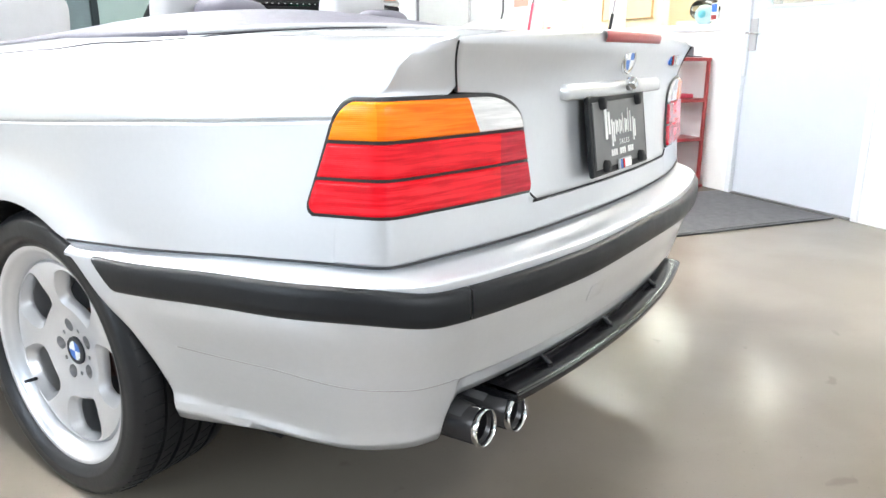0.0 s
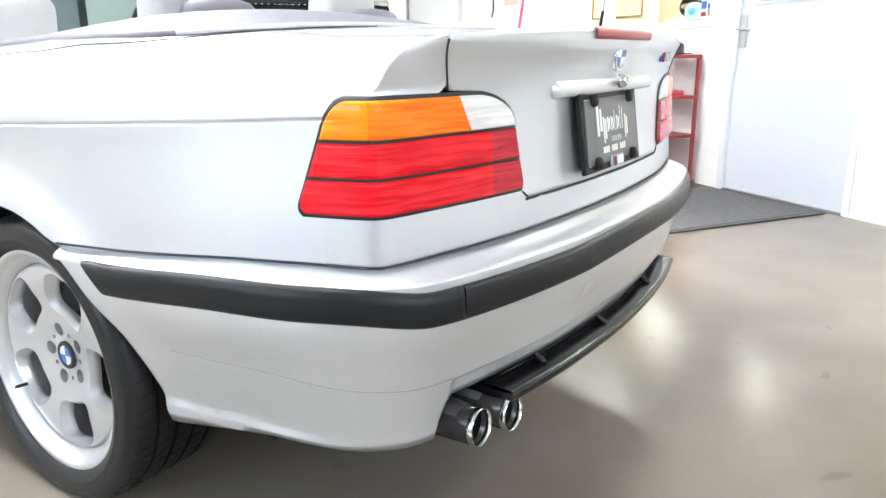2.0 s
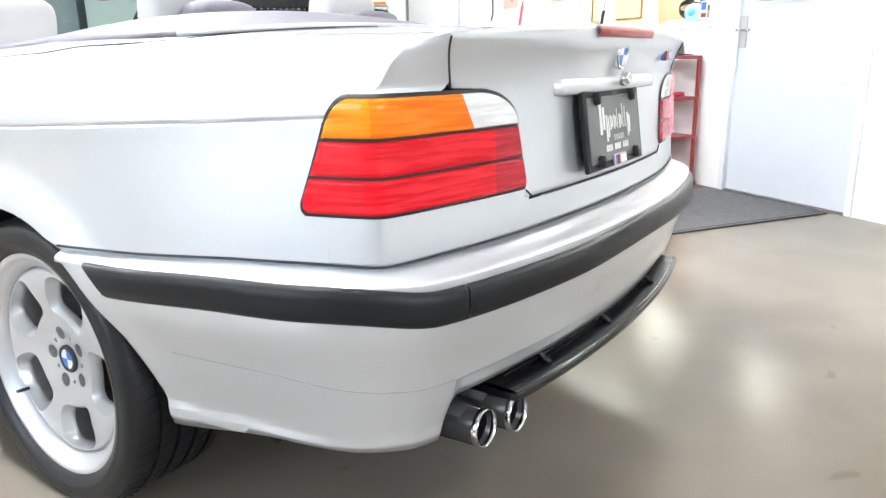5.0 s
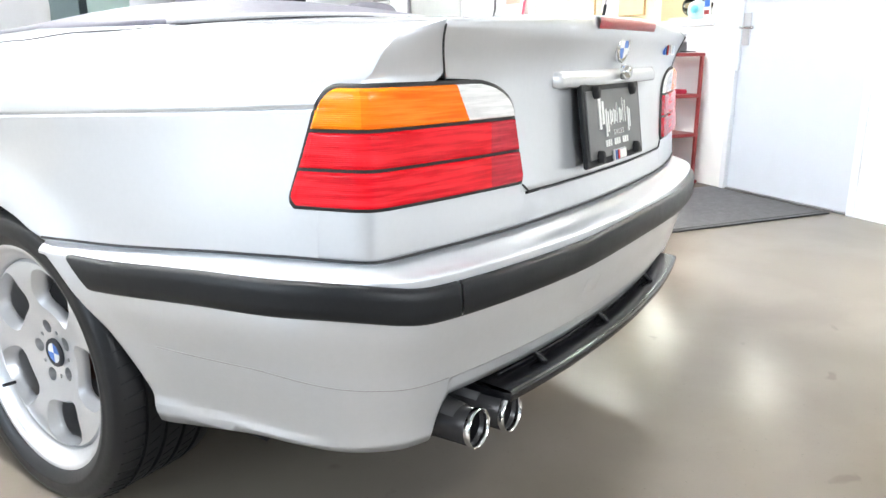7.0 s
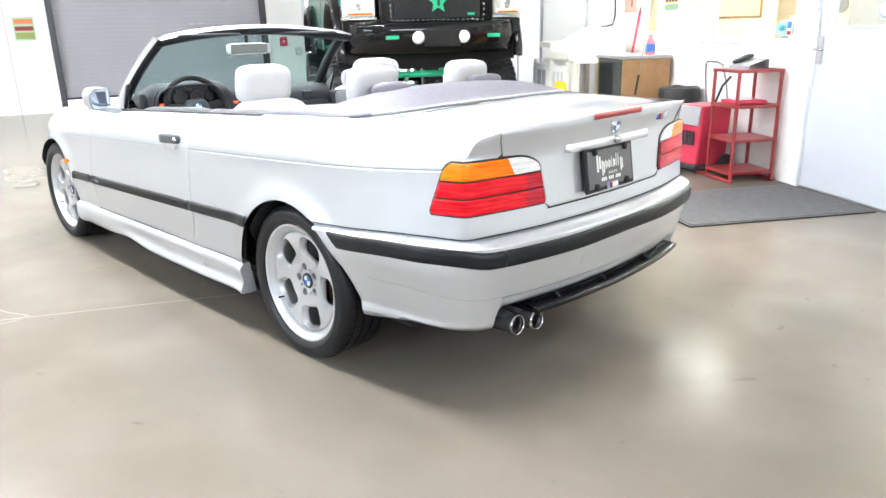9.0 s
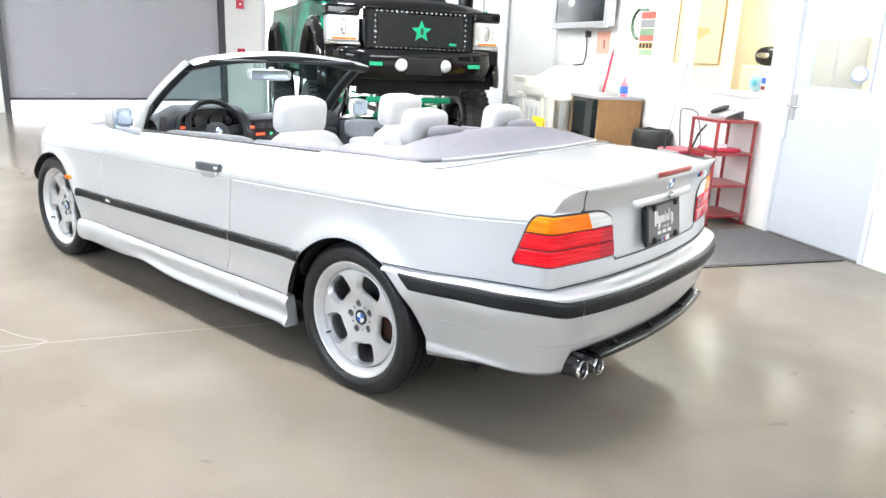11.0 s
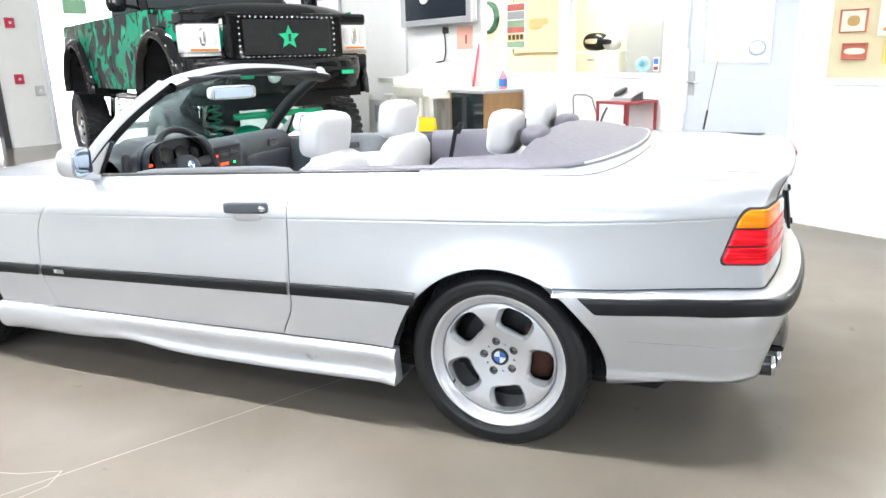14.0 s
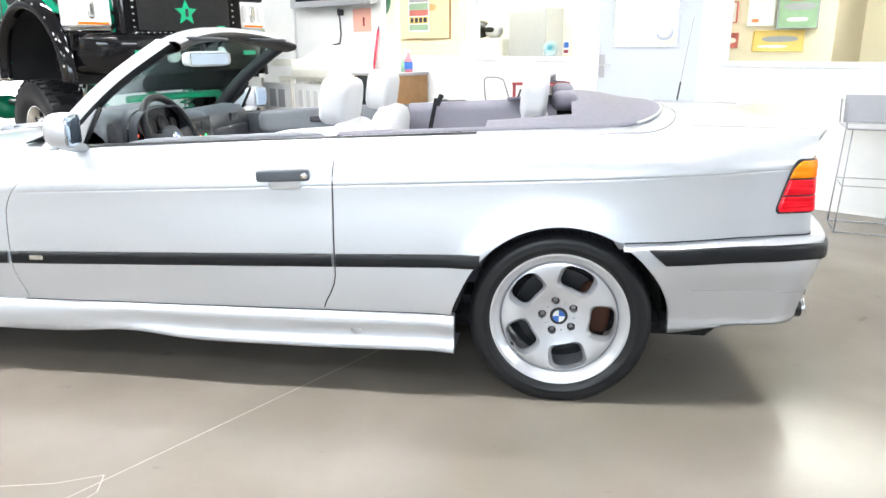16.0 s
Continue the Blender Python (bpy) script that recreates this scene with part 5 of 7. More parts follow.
# dashboard
prof = [(-2.06, 0.872), (-1.95, 0.912), (-1.84, 0.930), (-1.76, 0.918), (-1.725, 0.885), (-1.715, 0.82), (-1.73, 0.70), (-1.72, 0.55), (-1.80, 0.36)]
rows = []
for y in np.linspace(-0.655, 0.655, 41):
    hoodup = 0.068 * smooth_step(-0.62, -0.52, y) * smooth_step(-0.04, -0.16, y)
    centre = 0.03 * smooth_step(-0.20, -0.12, y) * smooth_step(0.22, 0.14, y)
    rows.append([Vector((x + (hoodup * 0.55 + centre if x > -1.9 else 0) , y, z + hoodup * smooth_step(-1.99, -1.84, x) * smooth_step(0.82, 0.90, z))) for x, z in prof])
dash = part("dashboard", sheet(rows), DASH, car, "dark grey dashboard with round gauges", smooth=True, thick=0.004)
# hooded gauge pack, black centre panel and a tall vent by the door
arch = [(-0.370 + 0.208 * math.copysign(abs(math.cos(a)) ** 0.6, -math.cos(a)), 0.838 + 0.152 * math.sin(a) ** 0.55) for a in np.linspace(0.0, math.pi, 41)]
part("gauge_hood", sheet([[Vector((x, -0.370 + (y + 0.370) * k, 0.838 + (z - 0.838) * k)) for x, k in ((-1.740, 0.97), (-1.660, 1.0), (-1.640, 1.01), (-1.636, 0.99), (-1.642, 0.965), (-1.700, 0.95))] for y, z in arch]), DASH, dash, "padded hood over the gauges", smooth=True)
bm = bmesh.new()
front = [bm.verts.new((-1.674, y, z)) for y, z in arch]
back = [bm.verts.new((-1.684, y, z)) for y, z in arch]
bm.faces.new(front), bm.faces.new(back)
for i in range(len(arch)):
    bm.faces.new((front[i], front[i - 1], back[i - 1], back[i]))
part("gauge_panel", bm, GLOSS_BLACK, dash)
part("centre_panel", boxed(-0.004, 0.004, -0.115, 0.125, -0.10, 0.09, 0.003, m=pose(-1.689, 0.0, 0.82, 0, 4, 0)), INK, dash, "black centre panel")
part("side_vent", blob(0.020, 0.046, 0.100, 3, pose(-1.715, -0.622, 0.900)), INK, dash, smooth=True)
for y, r in ((-0.43, 0.040), (-0.33, 0.040), (-0.50, 0.022), (-0.25, 0.022)):
    g = part("gauge", spin(bmesh.new(), [(0, -0.004), (r * 0.92, -0.004), (r, -0.007), (r, 0.0)], 28), SEAL, dash, smooth=True)
    g.matrix_local = pose(-1.668, y, 0.912, 0, 0, 90) @ pose(0, 0, 0, -15, 0, 0)
for y, z, w in ((-0.535, 0.866, 0.03), (-0.02, 0.80, 0.06), (-0.08, 0.845, 0.03)):
    part("lit_display", boxed(-0.002, 0.002, -w / 2, w / 2, -0.006, 0.006, m=pose(-1.668 if y < -0.2 else -1.676, y, z + 0.02, 0, 8, 0)), RED_GLOW, dash)
part("green_light", boxed(-0.002, 0.002, -0.006, 0.006, -0.006, 0.006, m=pose(-1.676, 0.06, 0.82)), GREEN_GLOW, dash)
for y in (-0.02, 0.07, 0.47):
    v = part("air_vent", boxed(-0.006, 0.010, -0.04, 0.04, -0.022, 0.022, 0.003, m=pose(-1.690 if y < 0.2 else -1.722, y, 0.872, 0, 12, 0)), INK, dash)
    for k in range(4):
        part("vent_slat", boxed(-0.002, 0.012, -0.037, 0.037, -0.0012, 0.0012, m=pose(-1.686 if y < 0.2 else -1.718, y, 0.858 + k * 0.009, 0, 12, 0)), GREY_PLASTIC_DARK, v)
part("glove_box", blob(0.03, 0.42, 0.13, 8, pose(-1.715, 0.42, 0.765, 0, -4, 0)), DASH, dash, smooth=True)
part("centre_console", boxed(-1.72, -0.70, -0.10, 0.10, 0.33, 0.56, 0.03, 2), DASH, car, "dark centre console")

# steering wheel
m = pose(-1.605, -0.36, 0.862, 0, 0, 0) @ pose(0, 0, 0, 0, -24, 0) @ pose(0, 0, 0, 0, 0, 90)
bm = bmesh.new()
ring = []
for i in range(48):
    a = 2 * math.pi * i / 48
    c = Vector((0.178 * math.cos(a), 0, 0.178 * math.sin(a)))
    ring.append([bm.verts.new(c + Vector((0.0155 * math.cos(b) * math.cos(a), 0.0155 * math.sin(b), 0.0155 * math.cos(b) * math.sin(a)))) for b in np.linspace(0, 2 * math.pi, 11)[:-1]])
for i in range(48):
    for j in range(10):
        bm.faces.new((ring[i][j], ring[(i + 1) % 48][j], ring[(i + 1) % 48][(j + 1) % 10], ring[i][(j + 1) % 10]))
steer = part("steering_wheel", bm, BLACK_TRIM, car, "black leather three-spoke steering wheel", smooth=True)
steer.matrix_local = m
part("wheel_hub", blob(0.15, 0.05, 0.13, 3, pose(0, 0.012, -0.01)), DASH, steer, smooth=True)
for a in (5, 175, 270):
    part("spoke", blob(0.13, 0.018, 0.045, 4, pose(0.115 * math.cos(radians(a)), 0.008, 0.115 * math.sin(radians(a)), 0, -a, 0)), BLACK_TRIM, steer, smooth=True)
hubmark = part("hub_badge", spin(bmesh.new(), [(0, -0.002), (0.020, -0.002), (0.021, 0.004)], 24), CHROME, steer, smooth=True)
hubmark.matrix_local = pose(0, -0.014, 0)
roundel(hubmark, 0.016, Matrix.Translation((0, -0.0035, 0)))


# seats
def head_rest(x, y, z, w, h, d, lean, parent):
    rest = part("headrest", blob(d, w, h, 4.6, pose(x, y, z, 0, lean, 0), 40, 24), LEATHER, parent, "pale grey leather headrest", smooth=True)
    for k in (-0.055, 0.055):
        part("headrest_post", tube(bmesh.new(), (x + 0.012, y + k, z - h / 2 + 0.02), (x + 0.022, y + k, z - h / 2 - 0.07), 0.006, 8), STEEL, rest)
    return rest


for y in (-0.36, 0.36):
    seat = new("front_seat")
    seat.parent = car
    tagged(seat, "pale grey leather front seat")
    part("cushion", blob(0.54, 0.50, 0.17, 4, pose(-1.14, y, 0.50, 0, -6, 0)), LEATHER, seat, smooth=True)
    part("backrest", blob(0.16, 0.50, 0.58, 3.6, pose(-0.885, y, 0.665, 0, 14, 0)), LEATHER, seat, smooth=True)
    for k in (-0.21, 0.21):
        part("bolster", blob(0.17, 0.10, 0.46, 3, pose(-0.925, y + k, 0.63, 0, 14, 0)), LEATHER, seat, smooth=True)
    head_rest(-0.875, y, 1.017, 0.275, 0.185, 0.125, 8, seat)
bench = new("rear_seat")
bench.parent = car
tagged(bench, "pale grey leather rear bench seat")
part("cushion", blob(0.45, 1.10, 0.16, 5, pose(-0.40, 0, 0.52, 0, -6, 0)), LEATHER, bench, smooth=True)
part("backrest", blob(0.14, 1.12, 0.50, 5, pose(-0.17, 0, 0.70, 0, 14, 0)), LEATHER, bench, smooth=True)
for y in (-0.29, 0.29):
    head_rest(-0.115, y, 1.030, 0.235, 0.165, 0.105, 6, bench)
    part("roll_bar_cover", blob(0.10, 0.19, 0.075, 3, pose(0.0, y + 0.01, 1.014)), VINYL, bench, "grey roll-bar cover", smooth=True)


# folded roof under its cover
def cover_point(x, f):
    """A point of the cover; f across from -1 to 1."""
    w = 0.700 * max(0.0, 1 - (max(x, 0) / 0.385) ** 2.6) ** (1 / 2.2)
    y = f * w
    rise = 0.036 * (1 - abs(f) ** 4) * (1 - smooth_step(0.06, 0.37, x)) * (0.35 + 0.65 * smooth_step(-0.3, 0.1, x))
    crown = 0.0018 * math.sin(9 * y + 2) * (1 - abs(f) ** 4)
    return Vector((x, y, deck_z(max(x, 0.0), y) + 0.042 * min(0, x) + 0.009 + rise + crown))


xs = [*np.linspace(-0.275, 0.0, 12), *[0.385 * math.sin(a) for a in np.linspace(0.06, math.pi / 2, 30)]]
bm = sheet([[cover_point(x, f) for f in np.linspace(-1, 1, 49)] for x in xs])
gone = [f for f in bm.faces if f.calc_center_median().x < 0.03 and abs(f.calc_center_median().y) < 0.585]
bmesh.ops.delete(bm, geom=gone, context="FACES")
cover = part("roof_cover", bm, VINYL, car, "dark grey vinyl cover over the folded roof", smooth=True, thick=0.012)
# pale bead round the tail of the cover
rim = [cover_point(x, -1) for x in xs if x > 0.24]
pts = [p + Vector((0.002, 0, -0.003)) for p in rim] + [Vector((p.x + 0.002, -p.y, p.z - 0.003)) for p in rim[-2::-1]]
part("cover_bead", bent(bmesh.new(), pts, 0.0055, 6), LEATHER, cover, "cream edge bead", smooth=True)
# seam of the lid that the cover lies on
pts = [skin(SX(x), belt_z(x) - 0.016 * (1 - smooth_step(0.0, 0.2, x)), 0.0004) for x in np.linspace(-0.285, 0.20, 20)]
y0 = pts[-1].y
for a in np.linspace(0.15, math.pi / 2 - 0.1, 18):
    x = 0.20 + 0.222 * math.sin(a)
    y = y0 * (1 - ((x - 0.20) / 0.225) ** 2.6) ** (1 / 2.4)
    pts.append(Vector((x, y, deck_z(x, y) + 0.0022)))
for side in (1, -1):
    part("cover_seam", bent(bmesh.new(), [(p.x, side * p.y, p.z) for p in pts], 0.0012, 5), SEAL, car)


# ---- openings of the building ----
def room_part(name, bm, mat, parent, label="", smooth=False):
    return part(name, bm, mat, parent, label, smooth)


def window(name, x0, x1, z0, z1, label):
    root = tagged(new(name), label, "window", "", "structure")
    root.matrix_world = WALL
    f = 0.022
    room_part("window_frame", box(box(box(boxed(x0, x0 + f, 0.006, 0.056, z0, z1, 0.003), x1 - f, x1, 0.006, 0.056, z0, z1, 0.003), x0 + f, x1 - f, 0.006, 0.056, z1 - f, z1, 0.003), x0 + f, x1 - f, 0.006, 0.056, z0, z0 + f, 0.003), FRAME_PAINT, root)
    room_part("window_sill", boxed(x0 - 0.02, x1 + 0.02, -0.012, 0.006, z0 - 0.025, z0, 0.004, 2), FRAME_PAINT, root)
    room_part("inner_sill", boxed(x0, x1, 0.062, 0.30, z0 - 0.02, z0 + 0.012, 0.004), FRAME_PAINT, root)
    p = room_part("pane", boxed(x0 + f, x1 - f, 0.030, 0.035, z0 + f, z1 - f), GLASS, root)
    p.visible_shadow = False
    return root


window("window_1", -3.73, -2.475, 1.10, 2.3, "white framed interior window into the office")
window("window_2", -2.355, -1.185, 1.10, 2.3, "white framed interior window into the office")
window("window_3", 0.20, 2.90, 1.07, 2.3, "wide white framed interior window into the office")

# office door with a half window
door = tagged(new("door_1"), "closed pale grey-white metal door with a half window", "door", "", "structure")
door.matrix_world = WALL
bm = bmesh.new()
for a in ((-0.940, -0.81, 0.012, 2.085), (-0.21, 0.0, 0.012, 2.085), (-0.81, -0.21, 0.012, 1.21), (-0.81, -0.21, 1.93, 2.085)):
    box(bm, a[0], a[1], 0.020, 0.064, a[2], a[3])
room_part("door_leaf", bm, DOOR_PAINT, door)
room_part("door_frame", box(box(boxed(-0.985, -0.940, -0.012, 0.075, 0, 2.13, 0.004), 0.0, 0.045, -0.012, 0.075, 0, 2.13, 0.004), -0.940, 0.0, -0.012, 0.075, 2.085, 2.13, 0.004), FRAME_PAINT, door)
p = room_part("pane", boxed(-0.81, -0.21, 0.040, 0.045, 1.21, 1.93), GLASS, door)
p.visible_shadow = False
bm = box(box(box(boxed(-0.82, -0.20, 0.012, 0.020, 1.195, 1.215, 0.002), -0.82, -0.20, 0.012, 0.020, 1.925, 1.945, 0.002), -0.825, -0.805, 0.012, 0.020, 1.195, 1.945, 0.002), -0.215, -0.195, 0.012, 0.020, 1.195, 1.945, 0.002)
room_part("glazing_bead", bm, DOOR_PAINT, door)
handle = room_part("door_handle", boxed(-0.925, -0.865, 0.008, 0.020, 0.94, 1.14, 0.004, 2), SILVER_PLASTIC, door, "brushed steel lever handle on a plate")
room_part("lever", bent(bmesh.new(), [(-0.895, 0.01, 1.05), (-0.895, -0.045, 1.05), (-0.78, -0.050, 1.047)], 0.009), CHROME, handle, smooth=True)
room_part("latch_guard", boxed(-0.947, -0.925, -0.004, 0.018, 0.78, 1.32, 0.003), FRAME_PAINT, door)
for z in (0.28, 1.10, 1.88):
    room_part("hinge", tube(bmesh.new(), (0.005, 0.008, z - 0.055), (0.005, 0.008, z + 0.055), 0.010, 10), STEEL, door)
sticker = room_part("window_sticker", spin(bmesh.new(), [(0.0, -0.0012), (0.100, -0.0012), (0.100, 0.0008)], 36), PAPER, door, "oval white and blue window sticker", True)
sticker.matrix_local = pose(-0.33, 0.038, 1.318) @ Matrix.Diagonal((0.80, 1, 0.62, 1))
ring = room_part("sticker_ring", spin(bmesh.new(), [(0.080, -0.0022), (0.094, -0.0022), (0.094, 0.0)], 36), PALE_BLUE, sticker, smooth=True)
room_part("threshold", boxed(-0.940, 0.0, 0.0, 0.075, 0.0, 0.010, 0.003), STEEL, door)

# roller shutter, raised a little, with its guides
shutter = tagged(new("door_2"), "grey slatted roller shutter raised just off the floor", "roller shutter", "", "structure")
shutter.matrix_world = GATE
slat = None
for i in range(40):
    z = 0.24 + i * 0.0765
    if slat is None:
        bm = sheet([[Vector((x, 0.10 + dy, dz)) for dy, dz in ((0.001, 0.0), (-0.0005, 0.003), (-0.0012, 0.03), (-0.0012, 0.05), (-0.0005, 0.0735), (0.001, 0.0762))] for x in (0.47, 4.08)])
        slat = part("slat", bm, GREY_ROLL, shutter)
        mesh = slat.data
    else:
        slat = new("slat", mesh)
        slat.parent = shutter
    slat.matrix_local = pose(0, 0, z)
part("bottom_bar", boxed(0.47, 4.08, 0.085, 0.125, 0.20, 0.245, 0.005), DARK_GUIDE, shutter)
for x in (0.40, 4.07):
    part("guide", boxed(x, x + 0.10, -0.04, 0.14, 0.0, 3.35, 0.005), DARK_GUIDE, shutter)
structure("backdrop", boxed(-1.5, 11.0, 3.0, 3.02, -0.1, 4.2), DAYLIGHT, GATE, "bright daylight outside the bays", "backdrop")
bm = box(box(boxed(4.90, 4.98, -0.02, 0.22, 0, 3.38, 0.004), 8.2, 8.28, -0.02, 0.22, 0, 3.38, 0.004), 4.98, 8.2, -0.02, 0.22, 3.3, 3.38, 0.004)
structure("trim", bm, FRAME_PAINT, GATE, "grey-white frame round the open bay", "door frame")
structure("wall_seam", boxed(-0.252, -0.238, -0.003, 0.0, 0, HEIGHT), GREY_LINE, GATE, "thin joint between two wall panels", "joint")

# office rooms behind the glass
structure("wall_office_rear", box(box(box(boxed(-9.5, -4.15, 1.85, 1.95, 0, HEIGHT), -9.5, 0.32, 3.40, 3.50, 0, HEIGHT), 0.32, 0.42, 2.25, 3.40, 0, HEIGHT), 0.42, 8.0, 3.40, 3.5, 0, HEIGHT), BEIGE, WALL, "beige office walls behind the windows", "wall")
structure("wall_partition", boxed(-1.05, 0.32, 2.25, 2.35, 0, HEIGHT), BEIGE, WALL, "beige office partition", "wall")
structure("wall_stub", boxed(-5.15, -4.42, 0.90, 0.98, 0, HEIGHT), BEIGE, WALL, "beige stub wall beside the window", "wall")

# floor joints and the doormat
JOINT_A, JOINT_B = Vector((-0.60, -0.25, 0)), Vector((-1.95, -2.60, 0))
bm = bmesh.new()
d = (JOINT_B - JOINT_A)
n = Vector((-d.y, d.x, 0)).normalized() * 0.0022
a0, b0 = JOINT_A - d * 0.25, JOINT_B + d * 1.2
bm.faces.new([bm.verts.new(v + Vector((0, 0, 0.0012))) for v in (a0 - n, b0 - n, b0 + n, a0 + n)])
structure("floor_joint", bm, PALE_LINE, Matrix(), "hairline pale joint across the concrete", "joint")
bm = bmesh.new()
pts = [(-2.35, -1.62), (-1.95, -1.60), (-1.62, -1.57), (-1.45, -1.53), (-1.33, -1.47), (-1.30, -1.55), (-1.34, -1.66)]
for (x0, y0), (x1, y1) in zip(pts, pts[1:]):
    v = Vector((y0 - y1, x1 - x0, 0)).normalized() * 0.002
    bm.faces.new([bm.verts.new(Vector((x, y, 0.0016)) + s) for x, y, s in ((x0, y0, -v), (x1, y1, -v), (x1, y1, v), (x0, y0, v))])
structure("floor_scuff", bm, PALE_LINE, Matrix(), "curved pale scuff on the concrete", "scuff")
rug = thing("door_mat", WALL @ pose(-0.54, -0.735, 0), "dark grey ribbed carpet mat in front of the door", "mat")
part("carpet", boxed(-0.44, 0.44, -0.66, 0.66, 0.002, 0.012, 0.003), MAT, rug)
part("edging", box(box(box(boxed(-0.47, -0.44, -0.69, 0.69, 0.001, 0.009, 0.002), 0.44, 0.47, -0.69, 0.69, 0.001, 0.009, 0.002), -0.44, 0.44, -0.69, -0.66, 0.001, 0.009, 0.002), -0.44, 0.44, 0.66, 0.69, 0.001, 0.009, 0.002), RUBBER, rug)

# ---- things along the office wall ----
# red shelf stand with a telephone
stand = thing("shelf_stand", WALL @ pose(-1.37, -0.24, 0), "dark red metal shelf stand with four shelves", "shelf")
for sx in (-0.17, 0.17):
    for sy in (-0.185, 0.185):
        part("post", boxed(sx - 0.011, sx + 0.011, sy - 0.011, sy + 0.011, 0.015, 0.875, 0.002), RED_METAL, stand)
for z, w, d in ((0.885, 0.185, 0.20), (0.61, 0.18, 0.20), (0.34, 0.18, 0.20), (0.075, 0.18, 0.20)):
    part("shelf", boxed(-w, w, -d, d, z - 0.012, z + 0.012, 0.003), RED_METAL, stand)
for sy in (-0.19, 0.19):
    part("foot_bar", boxed(-0.30, 0.20, sy - 0.02, sy + 0.02, 0.0, 0.025, 0.006), RED_METAL, stand)
phone = thing("telephone", WALL @ pose(-1.37, -0.24, 0.897, 0, 0, 12), "grey desk telephone with a black receiver on the red stand", "telephone")
part("base", sheet([[Vector((x, y, z)) for y, z in ((-0.11, 0.0), (-0.11, 0.025), (0.10, 0.075), (0.11, 0.07), (0.11, 0.0))] for x in (-0.10, -0.098, 0.098, 0.10)]), GREY_PLASTIC, phone)
part("receiver", blob(0.055, 0.215, 0.04, 3, pose(-0.065, 0, 0.075, 14, 0, 0)), INK, phone, smooth=True)
for i in range(4):
    for j in range(3):
        part("key", boxed(0.0 + j * 0.026, 0.018 + j * 0.026, -0.07 + i * 0.032, -0.05 + i * 0.032, 0.03 + i * 0.0075, 0.041 + i * 0.0075, 0.002), CREAM, phone)
part("cord", bent(bmesh.new(), [(0.10, 0.05, 0.01), (0.16, 0.02, 0.008), (0.22, 0.05, 0.006)], 0.004, 6), INK, phone)
tray = thing("parts_tray", WALL @ pose(-1.36, -0.26, 0.623), "small red and white odds and ends in a tray", "tray")
part("tray", boxed(-0.13, 0.13, -0.13, 0.13, 0, 0.03, 0.008), RED_PLASTIC, tray)
part("carton", boxed(-0.06, 0.05, -0.08, 0.04, 0.03, 0.06, 0.003), PAPER, tray)
# wheeled red battery charger
charger = thing("battery_charger", WALL @ pose(-1.80, -0.36, 0, 0, 0, 10), "red wheeled battery charger with a bent tube handle", "charger")
bm = bmesh.new()
box(bm, -0.15, 0.15, -0.15, 0.17, 0.07, 0.58, 0.02, 2)
for v in bm.verts:
    if v.co.z > 0.3:
        v.co.y += 0.10 * (v.co.z - 0.3)
part("cabinet", bm, RED_PLASTIC, charger, "red plastic cabinet")
part("control_panel", boxed(-0.13, 0.13, -0.02, 0.02, 0, 0.16, 0.004, m=pose(0, -0.135, 0.41, -10, 0, 0)), GREY_PLASTIC, charger)
for i in range(5):
    part("vent_slot", boxed(-0.10 + i * 0.042, -0.075 + i * 0.042, -0.156, -0.148, 0.24, 0.36, 0.001), INK, charger)
part("base", boxed(-0.16, 0.16, -0.17, 0.20, 0.03, 0.075, 0.01), INK, charger)
for sx in (-0.18, 0.18):
    part("wheel", spin(bmesh.new(), [(0.0, -0.02), (0.07, -0.02), (0.08, -0.012), (0.08, 0.012), (0.07, 0.02), (0.0, 0.02)], 24, pose(sx, 0.14, 0.08, 0, 0, 90)), RUBBER, charger, smooth=True)
part("handle", bent(bmesh.new(), [(-0.15, 0.20, 0.40), (-0.24, 0.22, 0.75), (-0.25, 0.22, 0.90), (-0.21, 0.20, 0.925), (-0.09, 0.20, 0.925), (-0.03, 0.21, 0.90), (0.02, 0.22, 0.75), (0.12, 0.20, 0.40)], 0.008), STEEL, charger, "bent steel tube handle", True)
part("cable", bent(bmesh.new(), [(0.13, 0.0, 0.55), (0.21, -0.05, 0.62), (0.24, -0.02, 0.75), (0.22, 0.08, 0.82)], 0.010), INK, charger, smooth=True)
tub = thing("blue_bin", WALL @ pose(-2.14, -0.165, 0), "blue plastic tub beside the bin", "tub")
part("tub", spin(bmesh.new(), [(0.0, 0.0), (0.11, 0.0), (0.13, 0.40), (0.145, 0.41), (0.125, 0.40), (0.10, 0.02)], 28, pose(0, 0, 0, 90, 0, 0)), BLUE_PLASTIC, tub, smooth=True)

# black bin with a liner
bin_ = thing("waste_bin", WALL @ pose(-2.50, -0.20, 0), "black waste bin with a crumpled liner over its rim", "bin")
part("body", spin(bmesh.new(), [(0.0, 0.0), (0.14, 0.0), (0.170, 0.62), (0.182, 0.63), (0.165, 0.61), (0.13, 0.03)], 32, pose(0, 0, 0, 90, 0, 0)), BLACK_TRIM, bin_, smooth=True)
bm = spin(bmesh.new(), [(0.190, 0.50), (0.192, 0.58), (0.190, 0.66), (0.172, 0.675), (0.156, 0.63), (0.13, 0.40)], 48, pose(0, 0, 0, 90, 0, 0))
for v in bm.verts:
    v.co += noise.noise_vector(v.co * 14) * 0.014
part("liner", bm, SEAL, bin_, "black plastic liner", True)

